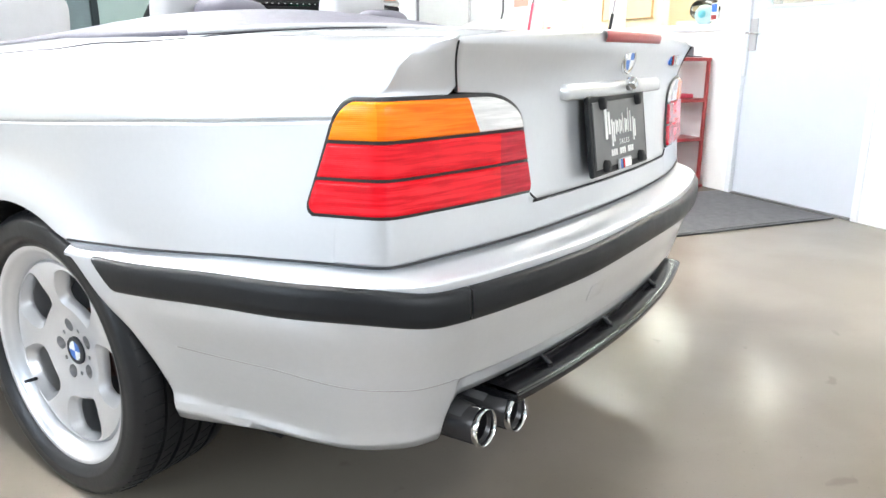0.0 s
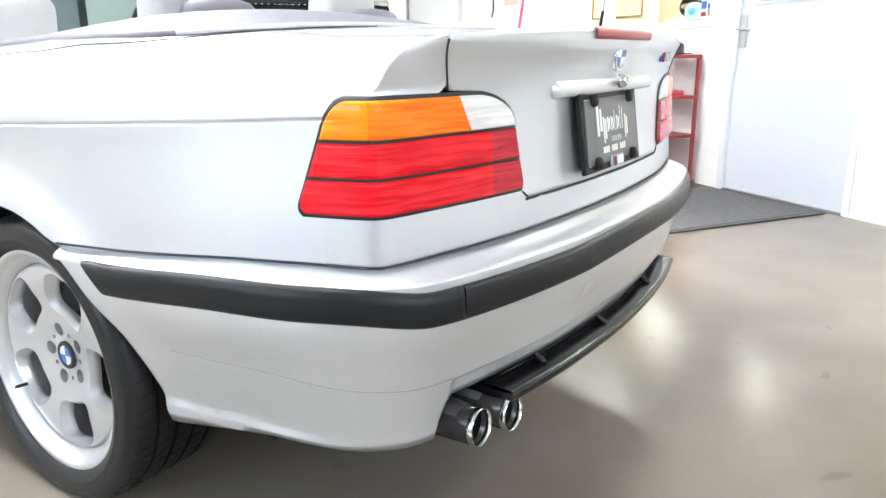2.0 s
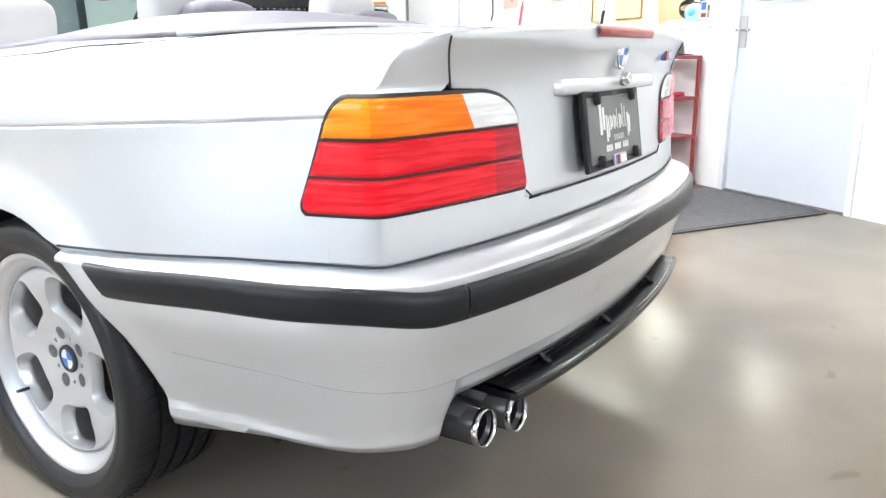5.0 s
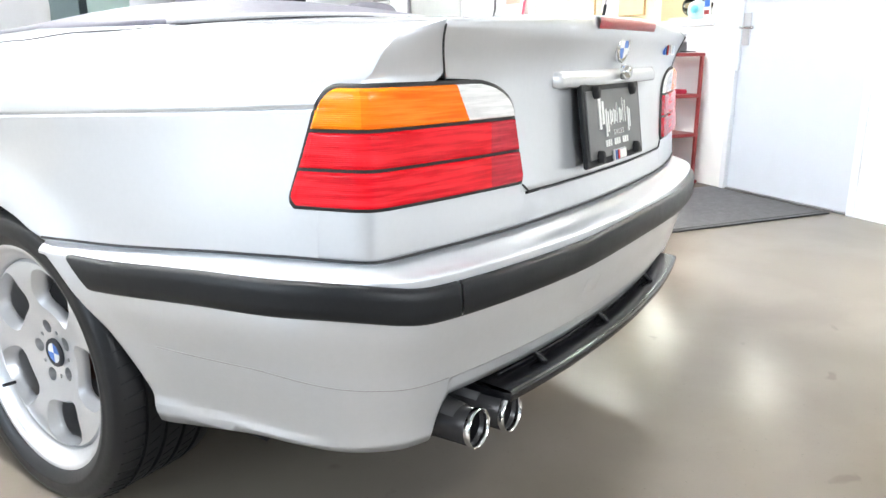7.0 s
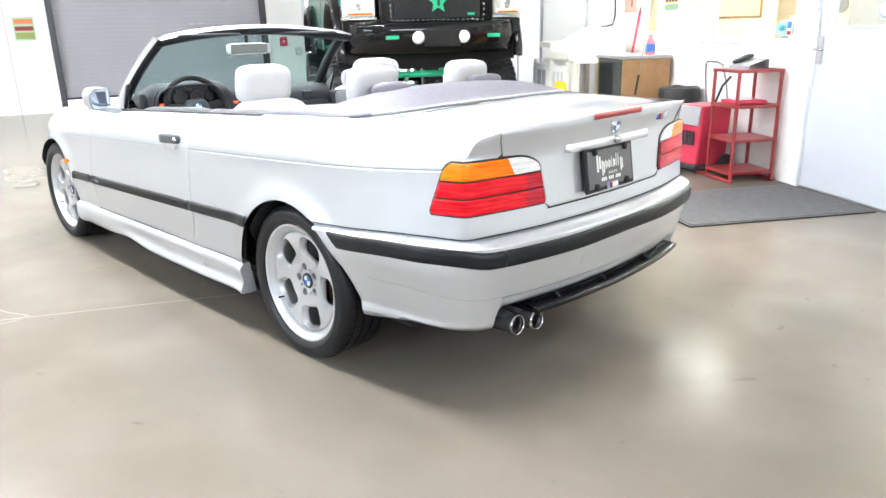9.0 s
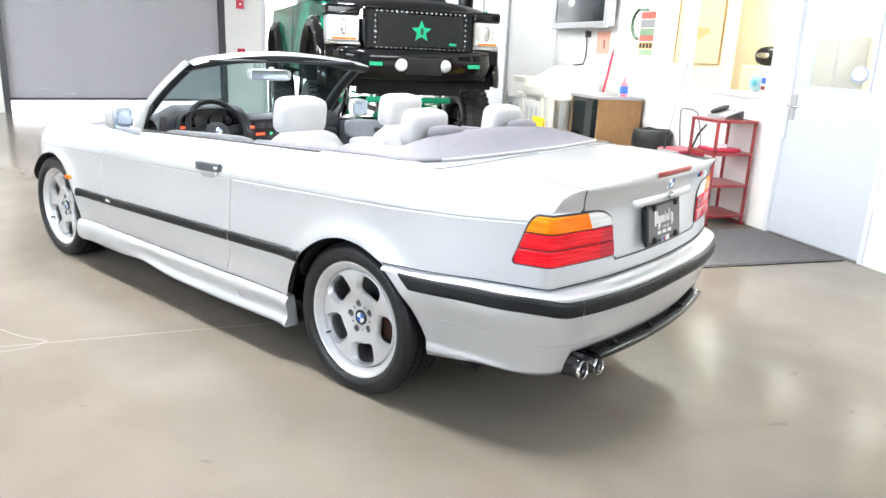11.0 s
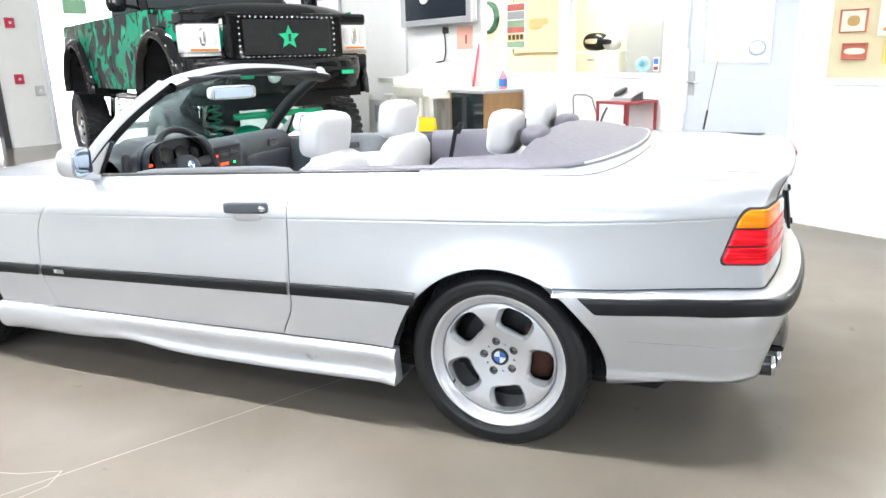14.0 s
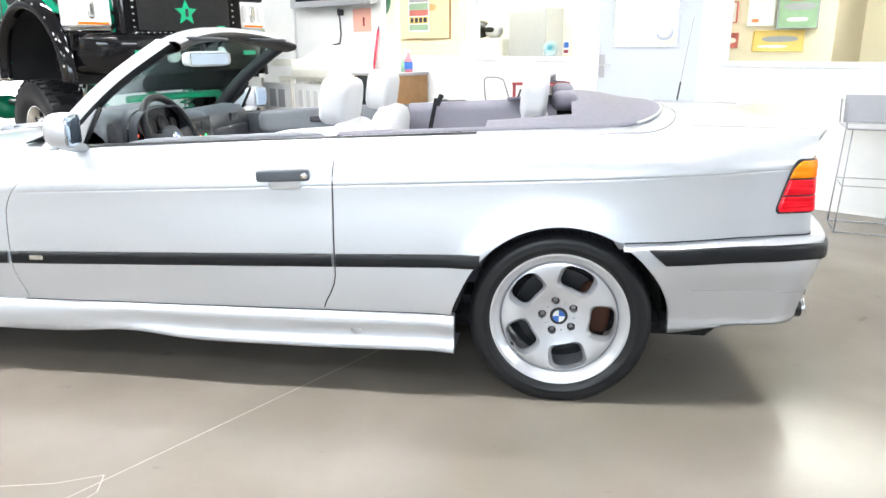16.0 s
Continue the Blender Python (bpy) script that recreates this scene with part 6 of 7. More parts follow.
# oak cabinet with a glass front, things on it
cab = thing("display_cabinet", WALL @ pose(-3.29, -0.31, 0), "oak laminate cabinet with a dark glass front", "cabinet")
for n_, a in (("side_panel", (-0.31, -0.285, -0.26, 0.26, 0.0, 0.925)), ("side_panel", (0.285, 0.31, -0.26, 0.26, 0.0, 0.925)), ("back_panel", (-0.285, 0.285, 0.24, 0.26, 0.0, 0.925)), ("shelf", (-0.285, 0.285, -0.22, 0.24, 0.58, 0.60)), ("shelf", (-0.285, 0.285, -0.22, 0.24, 0.05, 0.07))):
    part(n_, boxed(*a, 0.002), WOOD, cab)
part("top", boxed(-0.33, 0.33, -0.28, 0.26, 0.925, 0.955, 0.003), GREY_PLASTIC, cab, "dark grey top board")
g = part("glass_door", boxed(-0.283, 0.283, -0.255, -0.248, 0.07, 0.92), DARK_GLASS, cab, "dark glass door")
for i, (x, z, w, c) in enumerate(((-0.2, 0.62, 0.05, PAPER), (-0.12, 0.62, 0.04, BLUE_PLASTIC), (-0.03, 0.62, 0.06, PAPER), (0.09, 0.62, 0.05, CREAM), (0.18, 0.62, 0.05, INK))):
    b = thing("binder", WALL @ pose(-3.29 + x, -0.30, z - 0.02), "upright binder on the cabinet shelf", "binder", "binders in the cabinet")
    part("cover", boxed(0, w, -0.10, 0.10, 0.0, 0.24 + 0.01 * (i % 3), 0.004), c, b)
papers = thing("paper_stack", WALL @ pose(-3.46, -0.40, 0.955), "loose stack of white papers on the cabinet", "papers")
for i in range(4):
    part("sheet", boxed(-0.14, 0.14, -0.10, 0.10, i * 0.005, i * 0.005 + 0.0045, m=pose(0, 0, 0, 0, 0, (7, -4, 3, -9)[i])), PAPER, papers)
bottle = thing("spray_bottle", WALL @ pose(-3.10, -0.22, 0.955), "pink and blue spray bottle on the cabinet", "bottle")
part("body", spin(bmesh.new(), [(0.0, 0.0), (0.04, 0.0), (0.044, 0.02), (0.044, 0.12), (0.022, 0.17), (0.014, 0.18), (0.014, 0.20)], 24, pose(0, 0, 0, 90, 0, 0)), PINK, bottle, smooth=True)
part("label", spin(bmesh.new(), [(0.0450, 0.03), (0.0453, 0.04), (0.0453, 0.10), (0.0450, 0.11)], 24, pose(0, 0, 0, 90, 0, 0)), BLUE, bottle, smooth=True)
part("trigger", box(boxed(-0.015, 0.015, -0.05, 0.03, 0.20, 0.235, 0.006), -0.006, 0.006, -0.05, -0.04, 0.15, 0.20, 0.002), PAPER, bottle)
small = thing("small_bottle", WALL @ pose(-3.20, -0.20, 0.955), "small pale green bottle on the cabinet", "bottle")
part("body", spin(bmesh.new(), [(0.0, 0.0), (0.026, 0.0), (0.028, 0.08), (0.012, 0.11), (0.012, 0.15), (0.0, 0.15)], 20, pose(0, 0, 0, 90, 0, 0)), PALE_GREEN, small, smooth=True)

# cream slant-topped desk copier on a stand
copier = thing("copier_stand", WALL @ pose(-4.16, -0.55, 0), "cream slant-topped copier on a cream stand", "copier")
bm = bmesh.new()
prof = [(-0.36, 0.90), (-0.36, 1.00), (-0.30, 1.05), (0.06, 1.24), (0.30, 1.24), (0.30, 0.90)]
lo = [bm.verts.new((-0.10, y, z)) for y, z in prof]
hi = [bm.verts.new((0.55, y, z)) for y, z in prof]
bm.faces.new(lo), bm.faces.new(hi)
for i in range(len(prof)):
    bm.faces.new((lo[i], lo[(i + 1) % 6], hi[(i + 1) % 6], hi[i]))
bmesh.ops.bevel(bm, geom=bm.edges[:], offset=0.012, segments=2, affect="EDGES")
part("housing", bm, CREAM, copier, "cream housing with a sloping front")
part("side_table", boxed(-0.47, -0.10, -0.34, 0.26, 1.02, 1.09, 0.012, 2), CREAM, copier)
part("lower_housing", boxed(-0.43, 0.55, -0.30, 0.28, 0.86, 0.90, 0.008), CREAM, copier)
for x in (-0.36, 0.04, 0.46):
    for y in (-0.24, 0.22):
        part("leg", boxed(x - 0.05, x + 0.05, y - 0.03, y + 0.03, 0.0, 0.86, 0.006), CREAM, copier)
pole = thing("red_pole", WALL @ pose(-3.83, -0.16, 0), "red pole leaning on the wall behind the cabinet", "pole")
part("shaft", tube(bmesh.new(), (-0.10, 0, 0.0), (0.07, 0.13, 1.40), 0.014, 10), RED_PLASTIC, pole, smooth=True)
part("tip", tube(bmesh.new(), (0.07, 0.13, 1.40), (0.076, 0.135, 1.45), 0.010, 8, 0.004), INK, pole)
caution = thing("caution_sign", WALL @ pose(-3.20, -1.15, 0), "yellow folding floor sign beside the cabinet", "floor sign")
for sgn in (1, -1):
    part("leaf", boxed(-0.14, 0.14, -0.008, 0.008, 0.0, 0.72, 0.005, m=pose(0, 0.10 * sgn, 0, 8 * sgn, 0, 0)), YELLOW, caution)
boards = thing("letter_board", WALL @ pose(-4.58, -0.86, 0), "white board with large grey letters leaning by the copier", "sign board")
b = part("board", boxed(-0.30, 0.25, -0.012, 0.012, 0.48, 0.83, 0.003), PAPER, boards)
for x in (-0.31, 0.26):
    part("post", boxed(x - 0.01, x + 0.01, -0.02, 0.02, 0, 0.88, 0.002), CREAM, boards)
for k in range(2):
    part("letter_bar", boxed(-0.16 + k * 0.17, -0.04 + k * 0.17, -0.016, -0.012, 0.56, 0.76), GREY_PLASTIC, b)
boards = thing("letter_board", WALL @ pose(-4.00, -0.87, 0), "white board with large grey letters leaning by the copier", "sign board")
b = part("board", boxed(-0.26, 0.25, -0.012, 0.012, 0.48, 0.83, 0.003), PAPER, boards)
for x in (-0.27, 0.26):
    part("post", boxed(x - 0.01, x + 0.01, -0.02, 0.02, 0, 0.88, 0.002), CREAM, boards)
for k in range(3):
    part("letter_bar", boxed(-0.17 + k * 0.13, -0.10 + k * 0.13, -0.016, -0.012, 0.58, 0.76), CREAM_GREY, b)

# television on the wall
tv = thing("television", WALL @ pose(-4.46, -0.10, 2.09), "wall-mounted flat television with a silver bezel", "television")
part("housing", boxed(-0.72, 0.72, -0.045, 0.045, -0.40, 0.42, 0.012, 2), GREY_PLASTIC, tv)
part("bezel", box(box(box(boxed(-0.74, -0.64, -0.065, -0.04, -0.41, 0.43, 0.008), 0.64, 0.74, -0.065, -0.04, -0.41, 0.43, 0.008), -0.64, 0.64, -0.065, -0.04, -0.41, -0.335, 0.008), -0.64, 0.64, -0.065, -0.04, 0.36, 0.43, 0.008), SILVER_PLASTIC, tv, "silver bezel")
part("screen", boxed(-0.64, 0.64, -0.052, -0.045, -0.335, 0.36), SCREEN, tv)
part("bracket", boxed(-0.2, 0.2, 0.045, 0.10, -0.15, 0.15), STEEL, tv)
part("logo_shape", spin(bmesh.new(), [(0, -0.054), (0.09, -0.054)], 24, pose(-0.22, 0, -0.10) @ Matrix.Diagonal((1, 1, 0.6, 1))), PAPER, tv)
cable = thing("tv_cable", WALL @ pose(-4.41, 0, 0), "black cable hanging from the television to the copier", "cable")
part("run", bent(bmesh.new(), [(0, -0.05, 1.66), (-0.006, -0.03, 1.5), (0.0, -0.03, 1.36), (0.004, -0.06, 1.26), (0.008, -0.16, 1.243), (0.10, -0.24, 1.243)], 0.010, 8), INK, cable, smooth=True)
part("plug", boxed(-0.04, 0.04, -0.05, 0.0, 1.58, 1.65, 0.008), INK, cable)
notice = thing("wall_notice", WALL @ pose(-4.04, -0.003, 1.52), "salmon paper notice with a dark arrow", "notice")
part("sheet", boxed(-0.17, 0.14, -0.002, 0.002, -0.13, 0.13), SALMON, notice)
part("mark", boxed(0.0, 0.03, -0.0045, -0.002, -0.07, 0.03), RED_METAL, notice)
conduit = thing("conduit", WALL @ pose(-5.30, -0.03, 0), "grey conduit down the wall", "conduit")
part("pipe", tube(bmesh.new(), (0, 0, 0.9), (0, 0, 1.70), 0.016, 10), CREAM_GREY, conduit, smooth=True)
panel = thing("wall_panel", WALL @ pose(-7.7, -0.02, 1.35), "grey framed panel on the far end of the wall", "panel")
part("panel_frame", box(box(boxed(-0.60, -0.55, -0.02, 0.02, -1.3, 0.9, 0.004), 0.55, 0.60, -0.02, 0.02, -1.3, 0.9, 0.004), -0.55, 0.55, -0.02, 0.02, 0.85, 0.9, 0.004), GREY_PLASTIC, panel)
part("panel_leaf", boxed(-0.55, 0.55, -0.008, 0.016, -1.3, 0.85), FRAME_PAINT, panel)

# ---- inside the office ----
cal = thing("calendar", WALL @ pose(-3.17, 0.024, 1.60), "colourful wall calendar taped to the window", "calendar")
part("sheet", boxed(-0.155, 0.155, -0.002, 0.002, -0.225, 0.25), PAPER, cal)
for z0, z1, c in ((0.17, 0.24, PRINT_RED), (0.08, 0.16, GREY_PLASTIC), (0.0, 0.07, PRINT_GREEN), (-0.06, 0.0, PRINT_RED), (-0.14, -0.07, PRINT_YELLOW), (-0.21, -0.15, PRINT_GREEN)):
    part("print_band", boxed(-0.14, 0.14, -0.0035, -0.0015, z0, z1), c, cal)
for i in range(4):
    part("print_bar", boxed(-0.12 + 0.065 * i, -0.075 + 0.065 * i, -0.0048, -0.0033, -0.13, -0.08), INK, cal)
clock = thing("wall_clock", WALL @ pose(-4.70, 0.876, 1.79), "round wall clock with a dark green rim", "clock")
part("rim", spin(bmesh.new(), [(0.165, -0.005), (0.165, -0.04), (0.185, -0.045), (0.205, -0.03), (0.205, 0.024)], 40), DARK_GREEN, clock, smooth=True)
part("face", spin(bmesh.new(), [(0, -0.012), (0.168, -0.012), (0.168, 0.02)], 40), PAPER, clock)
for k in range(12):
    part("hour_mark", boxed(-0.006, 0.006, -0.015, -0.011, 0.125, 0.152, m=pose(0, 0, 0, 0, 30 * k, 0)), INK, clock)
for a, l in ((-60, 0.08), (85, 0.12)):
    part("pointer", boxed(-0.004, 0.004, -0.018, -0.014, -0.02, l, m=pose(0, 0, 0, 0, a, 0)), INK, clock)


def framed(x, y, z, w, h, label, fill, shapes, rim):
    pic = thing("framed_picture", WALL @ pose(x, y, z), label, "picture")
    t = 0.012
    part("picture_frame", box(box(box(boxed(-w / 2, -w / 2 + t, -0.03, 0, -h / 2, h / 2, 0.004), w / 2 - t, w / 2, -0.03, 0, -h / 2, h / 2, 0.004), -w / 2 + t, w / 2 - t, -0.03, 0, h / 2 - t, h / 2, 0.004), -w / 2 + t, w / 2 - t, -0.03, 0, -h / 2, -h / 2 + t, 0.004), rim, pic)
    part("print", boxed(-w / 2 + t, w / 2 - t, -0.012, -0.004, -h / 2 + t, h / 2 - t), fill, pic)
    for x0, x1, z0, z1, c in shapes:
        part("print_shape", blob(x1 - x0, 0.006, z1 - z0, 2.6, pose((x0 + x1) / 2, -0.013, (z0 + z1) / 2)), c, pic, smooth=True)
    return pic


framed(-4.80, 1.85, 1.76, 1.00, 0.88, "oak framed pale print with a tan figure", PRINT_TAN, ((-0.18, 0.12, -0.12, 0.04, TAN), (0.05, 0.24, -0.06, 0.03, TAN)), WOOD)
framed(-0.11, 2.25, 1.25, 0.51, 0.215, "yellow poster of a dark car", PRINT_YELLOW, ((-0.16, 0.20, -0.01, 0.05, GREY_PLASTIC), (-0.2, 0.1, -0.07, -0.04, CREAM)), PRINT_YELLOW)
framed(-0.30, 2.25, 1.60, 0.28, 0.40, "pale poster with an orange mark", PAPER, ((-0.08, 0.08, -0.10, 0.10, CREAM), (-0.1, -0.02, -0.16, -0.12, ORANGE)), CREAM)
framed(0.07, 2.21, 1.60, 0.40, 0.46, "grey framed picture of a race car in a green field", PRINT_GREEN, ((-0.16, 0.16, 0.04, 0.17, PRINT_RED), (-0.14, 0.16, -0.05, 0.02, GREY_PLASTIC), (-0.1, 0.1, -0.16, -0.12, CREAM)), GREY_PLASTIC)
framed(-0.64, 2.25, 1.26, 0.24, 0.16, "red picture of a sports car", PRINT_RED, ((-0.1, 0.1, -0.03, 0.03, CREAM),), PRINT_RED)
framed(-0.68, 2.25, 1.55, 0.26, 0.22, "pale print in a red frame", CREAM, ((-0.06, 0.06, -0.05, 0.05, TAN),), PRINT_RED)
counter = thing("office_counter", WALL @ pose(0.95, 1.35, 0), "white office counter behind the window", "counter")
part("top", boxed(-0.85, 1.6, -0.25, 0.30, 0.96, 1.0, 0.006), PAPER, counter)
part("front", boxed(-0.80, 1.55, -0.18, -0.14, 0.0, 0.96), FRAME_PAINT, counter)
for x, c, l in ((0.05, INK, "black tray on the counter"), (0.35, RED_PLASTIC, "red folder stack on the counter")):
    f = thing("desk_tray", WALL @ pose(0.40 + x, 1.30, 1.0), l, "tray")
    part("tray", boxed(-0.15, 0.15, -0.11, 0.11, 0.0, 0.03, 0.004), c, f)
    part("papers", boxed(-0.13, 0.13, -0.09, 0.09, 0.03, 0.05, 0.002), PAPER, f)
files = thing("filing_cabinet", WALL @ pose(-4.88, 3.05, 0), "cream filing cabinet at the back of the office", "cabinet")
part("body", boxed(-0.24, 0.62, -0.20, 0.30, 0.0, 1.33, 0.006), CREAM, files)
for i in range(4):
    d_ = part("drawer", boxed(-0.22, 0.60, -0.215, -0.20, 0.03 + i * 0.325, 0.33 + i * 0.325, 0.004), CREAM, files)
    part("pull", boxed(0.12, 0.26, -0.23, -0.214, 0.22 + i * 0.325, 0.24 + i * 0.325, 0.003), STEEL, d_)
hat = thing("crash_helmet", WALL @ pose(-4.78, 3.02, 1.33), "shiny black crash helmet on the filing cabinet", "helmet")
part("shell", blob(0.42, 0.30, 0.27, 2.4, pose(0, 0, 0.135)), TRUCK_BLACK, hat, smooth=True)
part("visor", blob(0.24, 0.06, 0.09, 2.6, pose(0.02, -0.125, 0.14)), CHROME, hat, smooth=True)
hat = thing("crash_helmet", WALL @ pose(-4.46, 3.02, 1.33), "smaller grey crash helmet on the filing cabinet", "helmet")
part("shell", blob(0.26, 0.26, 0.23, 2.3, pose(0, 0, 0.115)), GREY_PLASTIC, hat, smooth=True)
part("visor", blob(0.18, 0.05, 0.08, 2.6, pose(0.0, -0.12, 0.125)), TRUCK_BLACK, hat, smooth=True)
# locker's grey and place imitate a grey reflection in the window
locker = thing("locker", WALL @ pose(-4.22, 3.15, 0), "locker at the back of the office, grey for a window reflection", "locker")
part("body", boxed(0.10, 0.75, -0.22, 0.24, 0.0, 1.74, 0.006), GREY_PLASTIC, locker)
part("door", boxed(0.12, 0.73, -0.235, -0.22, 0.05, 1.70, 0.004), GREY_PLASTIC, locker)
globe = thing("desk_globe", WALL @ pose(-1.57, 0.20, 1.112), "small white globe with blue patches on the window ledge", "globe")
part("ball", blob(0.145, 0.145, 0.145, 2.0, pose(0, 0, 0.083)), GLOBE, globe, smooth=True)
part("patch", blob(0.07, 0.05, 0.06, 2.2, pose(0.022, -0.050, 0.088)), BLUE_GREEN, globe, smooth=True)
part("foot", boxed(-0.03, 0.03, -0.02, 0.02, 0.0, 0.012, 0.003), GREY_PLASTIC, globe)
tag = thing("window_decal", WALL @ pose(-1.28, 0.024, 1.20), "small blue and red decal on the window", "decal")
part("sheet", boxed(-0.03, 0.03, -0.001, 0.003, -0.06, 0.06), PAPER, tag)
part("blue_band", boxed(-0.025, 0.025, -0.003, -0.001, 0.0, 0.05), BLUE, tag)
part("red_band", boxed(-0.025, 0.025, -0.003, -0.001, -0.05, -0.02), RED_METAL, tag)


# wire bar stools by the wall
def stool(m):
    st = thing("bar_stool", m, "tall wire bar stool with a dark mesh back", "stool", "bar stools by the wall")
    for sx in (-1, 1):
        for sy in (-1, 1):
            part("leg", tube(bmesh.new(), (0.18 * sx, 0.18 * sy, 0.0), (0.15 * sx, 0.15 * sy, 0.69), 0.0045, 8), WIRE, st, smooth=True)
    part("foot_ring", bent(bmesh.new(), [(-0.172, -0.172, 0.32), (0.172, -0.172, 0.32), (0.172, 0.172, 0.32), (-0.172, 0.172, 0.32), (-0.172, -0.172, 0.32)], 0.004, 6), WIRE, st, smooth=True)
    part("floor_ring", bent(bmesh.new(), [(-0.18, -0.18, 0.008), (0.18, -0.18, 0.008), (0.18, 0.18, 0.008), (-0.18, 0.18, 0.008), (-0.18, -0.18, 0.008)], 0.0045, 6), WIRE, st, smooth=True)
    part("seat", boxed(-0.19, 0.19, -0.19, 0.19, 0.685, 0.698, 0.006), GREY_PLASTIC, st)
    part("back", boxed(-0.17, 0.17, -0.006, 0.006, 0.0, 0.19, 0.004, m=pose(0, 0.19, 0.70, -14, 0, 0)), GREY_PLASTIC, st, "dark mesh back")
    part("arm_hoop", bent(bmesh.new(), [(-0.19, 0.19, 0.695), (-0.20, 0.16, 0.86), (-0.20, -0.12, 0.86), (-0.19, -0.18, 0.695)], 0.004, 6), WIRE, st, smooth=True)
    part("arm_hoop", bent(bmesh.new(), [(0.19, 0.19, 0.695), (0.20, 0.16, 0.86), (0.20, -0.12, 0.86), (0.19, -0.18, 0.695)], 0.004, 6), WIRE, st, smooth=True)
    return st


stool(WALL @ pose(1.42, -0.45, 0, 0, 0, 20))

# ---- on the shutter wall ----
poster = thing("wall_poster", GATE @ pose(0.03, -0.004, 1.43), "small green and red poster on the white wall", "poster")
part("sheet", boxed(-0.16, 0.16, -0.003, 0.003, -0.19, 0.19), PALE_GREEN, poster)
part("print_band", boxed(-0.14, 0.14, -0.005, -0.003, 0.08, 0.16), ORANGE, poster)
part("print_band", boxed(-0.14, 0.14, -0.005, -0.003, -0.03, 0.04), RED_METAL, poster)
part("print_band", boxed(-0.14, 0.14, -0.005, -0.003, -0.16, -0.06), OLIVE, poster)
for x, z, c, l in ((4.47, 2.02, RED_PLASTIC, "red fire alarm box on the white wall"), (4.47, 1.12, RED_PLASTIC, "red switch box on the white wall"), (4.77, 0.92, CREAM_GREY, "grey switch box on the white wall")):
    bx = thing("wall_box", GATE @ pose(x, 0, z), l, "switch box")
    part("case", boxed(-0.07, 0.07, -0.05, 0.0, -0.08, 0.08, 0.008, 2), c, bx)
    part("button", spin(bmesh.new(), [(0, -0.06), (0.02, -0.06), (0.022, -0.05)], 16), PAPER, bx)
exit_sign = thing("exit_sign", GATE @ pose(5.55, -0.05, 2.30), "pale green lit exit sign", "sign")
part("case", boxed(-0.20, 0.20, -0.03, 0.03, -0.12, 0.12, 0.008, 2), PALE_GREEN, exit_sign)


# ---- lifted pickup truck ----
truck = thing("pickup_truck", pose(-3.60, 3.45, 0, 0, 0, -120.5), "black lifted pickup truck with green flame paint", "truck")
TA, TR, TB = (-0.70, -4.28), 0.64, 1.03


def truck_bottom(y):
    z = TB
    for c in TA:
        d = abs(y - c)
        if d < TR:
            z = max(z, 0.98 + 0.60 * math.sqrt(1 - (d / TR) ** 2))
    return z


def truck_side(y, z):
    """How far out the truck's flank stands."""
    k = 0.985 - 0.03 * smooth_step(1.45, 1.85, z) - 0.015 * smooth_step(1.3, 1.0, z)
    return k - 0.10 * smooth_step(-0.35, 0.05, y)


def truck_top(y):
    return 1.80 + 0.06 * smooth_step(0.0, -1.3, y)


for name, y0, y1, mat in (("fender", 0.02, -1.36, FLAME), ("door", -1.37, -2.52, FLAME), ("bed_side", -2.54, -5.05, FLAME)):
    ys = set(np.round(np.linspace(y0, y1, 30), 4))
    for c in TA:
        for a in np.linspace(0, math.pi, 31):
            y = round(c + TR * math.cos(a), 4)
            if y1 <= y <= y0:
                ys.add(y)
    rows = [[Vector((truck_side(y, z), y, z)) for z in np.linspace(truck_bottom(y), truck_top(y), 12)] for y in sorted(ys, reverse=True)]
    for sgn in (1, -1):
        rr = [[Vector((v.x * sgn, v.y, v.z)) for v in r] for r in rows]
        part(name, sheet(rr), mat, truck, "black panel with green flames", smooth=True, thick=0.01)
# arch flares and dark wheel housings
for c in TA:
    for sgn in (1, -1):
        rows = []
        for a in np.linspace(-0.05, math.pi + 0.05, 36):
            ca, sa = math.cos(a), math.sin(a)
            rows.append([Vector((sgn * x, c + (TR + g) * ca, 0.98 + (0.60 + g) * sa)) for x, g in ((0.985, 0.10), (1.035, 0.085), (1.075, 0.03), (1.07, -0.015), (0.98, -0.02))])
        part("arch_flare", sheet(rows), TRUCK_BLACK, truck, "black bolted arch flare", smooth=True)
        for a in np.linspace(0.15, math.pi - 0.15, 9):
            part("flare_bolt", blob(0.02, 0.03, 0.03, 2, pose(sgn * 1.058, c + (TR + 0.055) * math.cos(a), 0.98 + 0.655 * math.sin(a)), 10, 6), CHROME, truck, smooth=True)
        rows = []
        for a in np.linspace(-0.1, math.pi + 0.1, 24):
            rows.append([Vector((sgn * x, c + TR * math.cos(a), 0.98 + 0.60 * math.sin(a))) for x in (0.98, 0.55)] + [Vector((sgn * 0.54, c, 1.0))])
        part("wheel_housing", sheet(rows), DARK, truck)
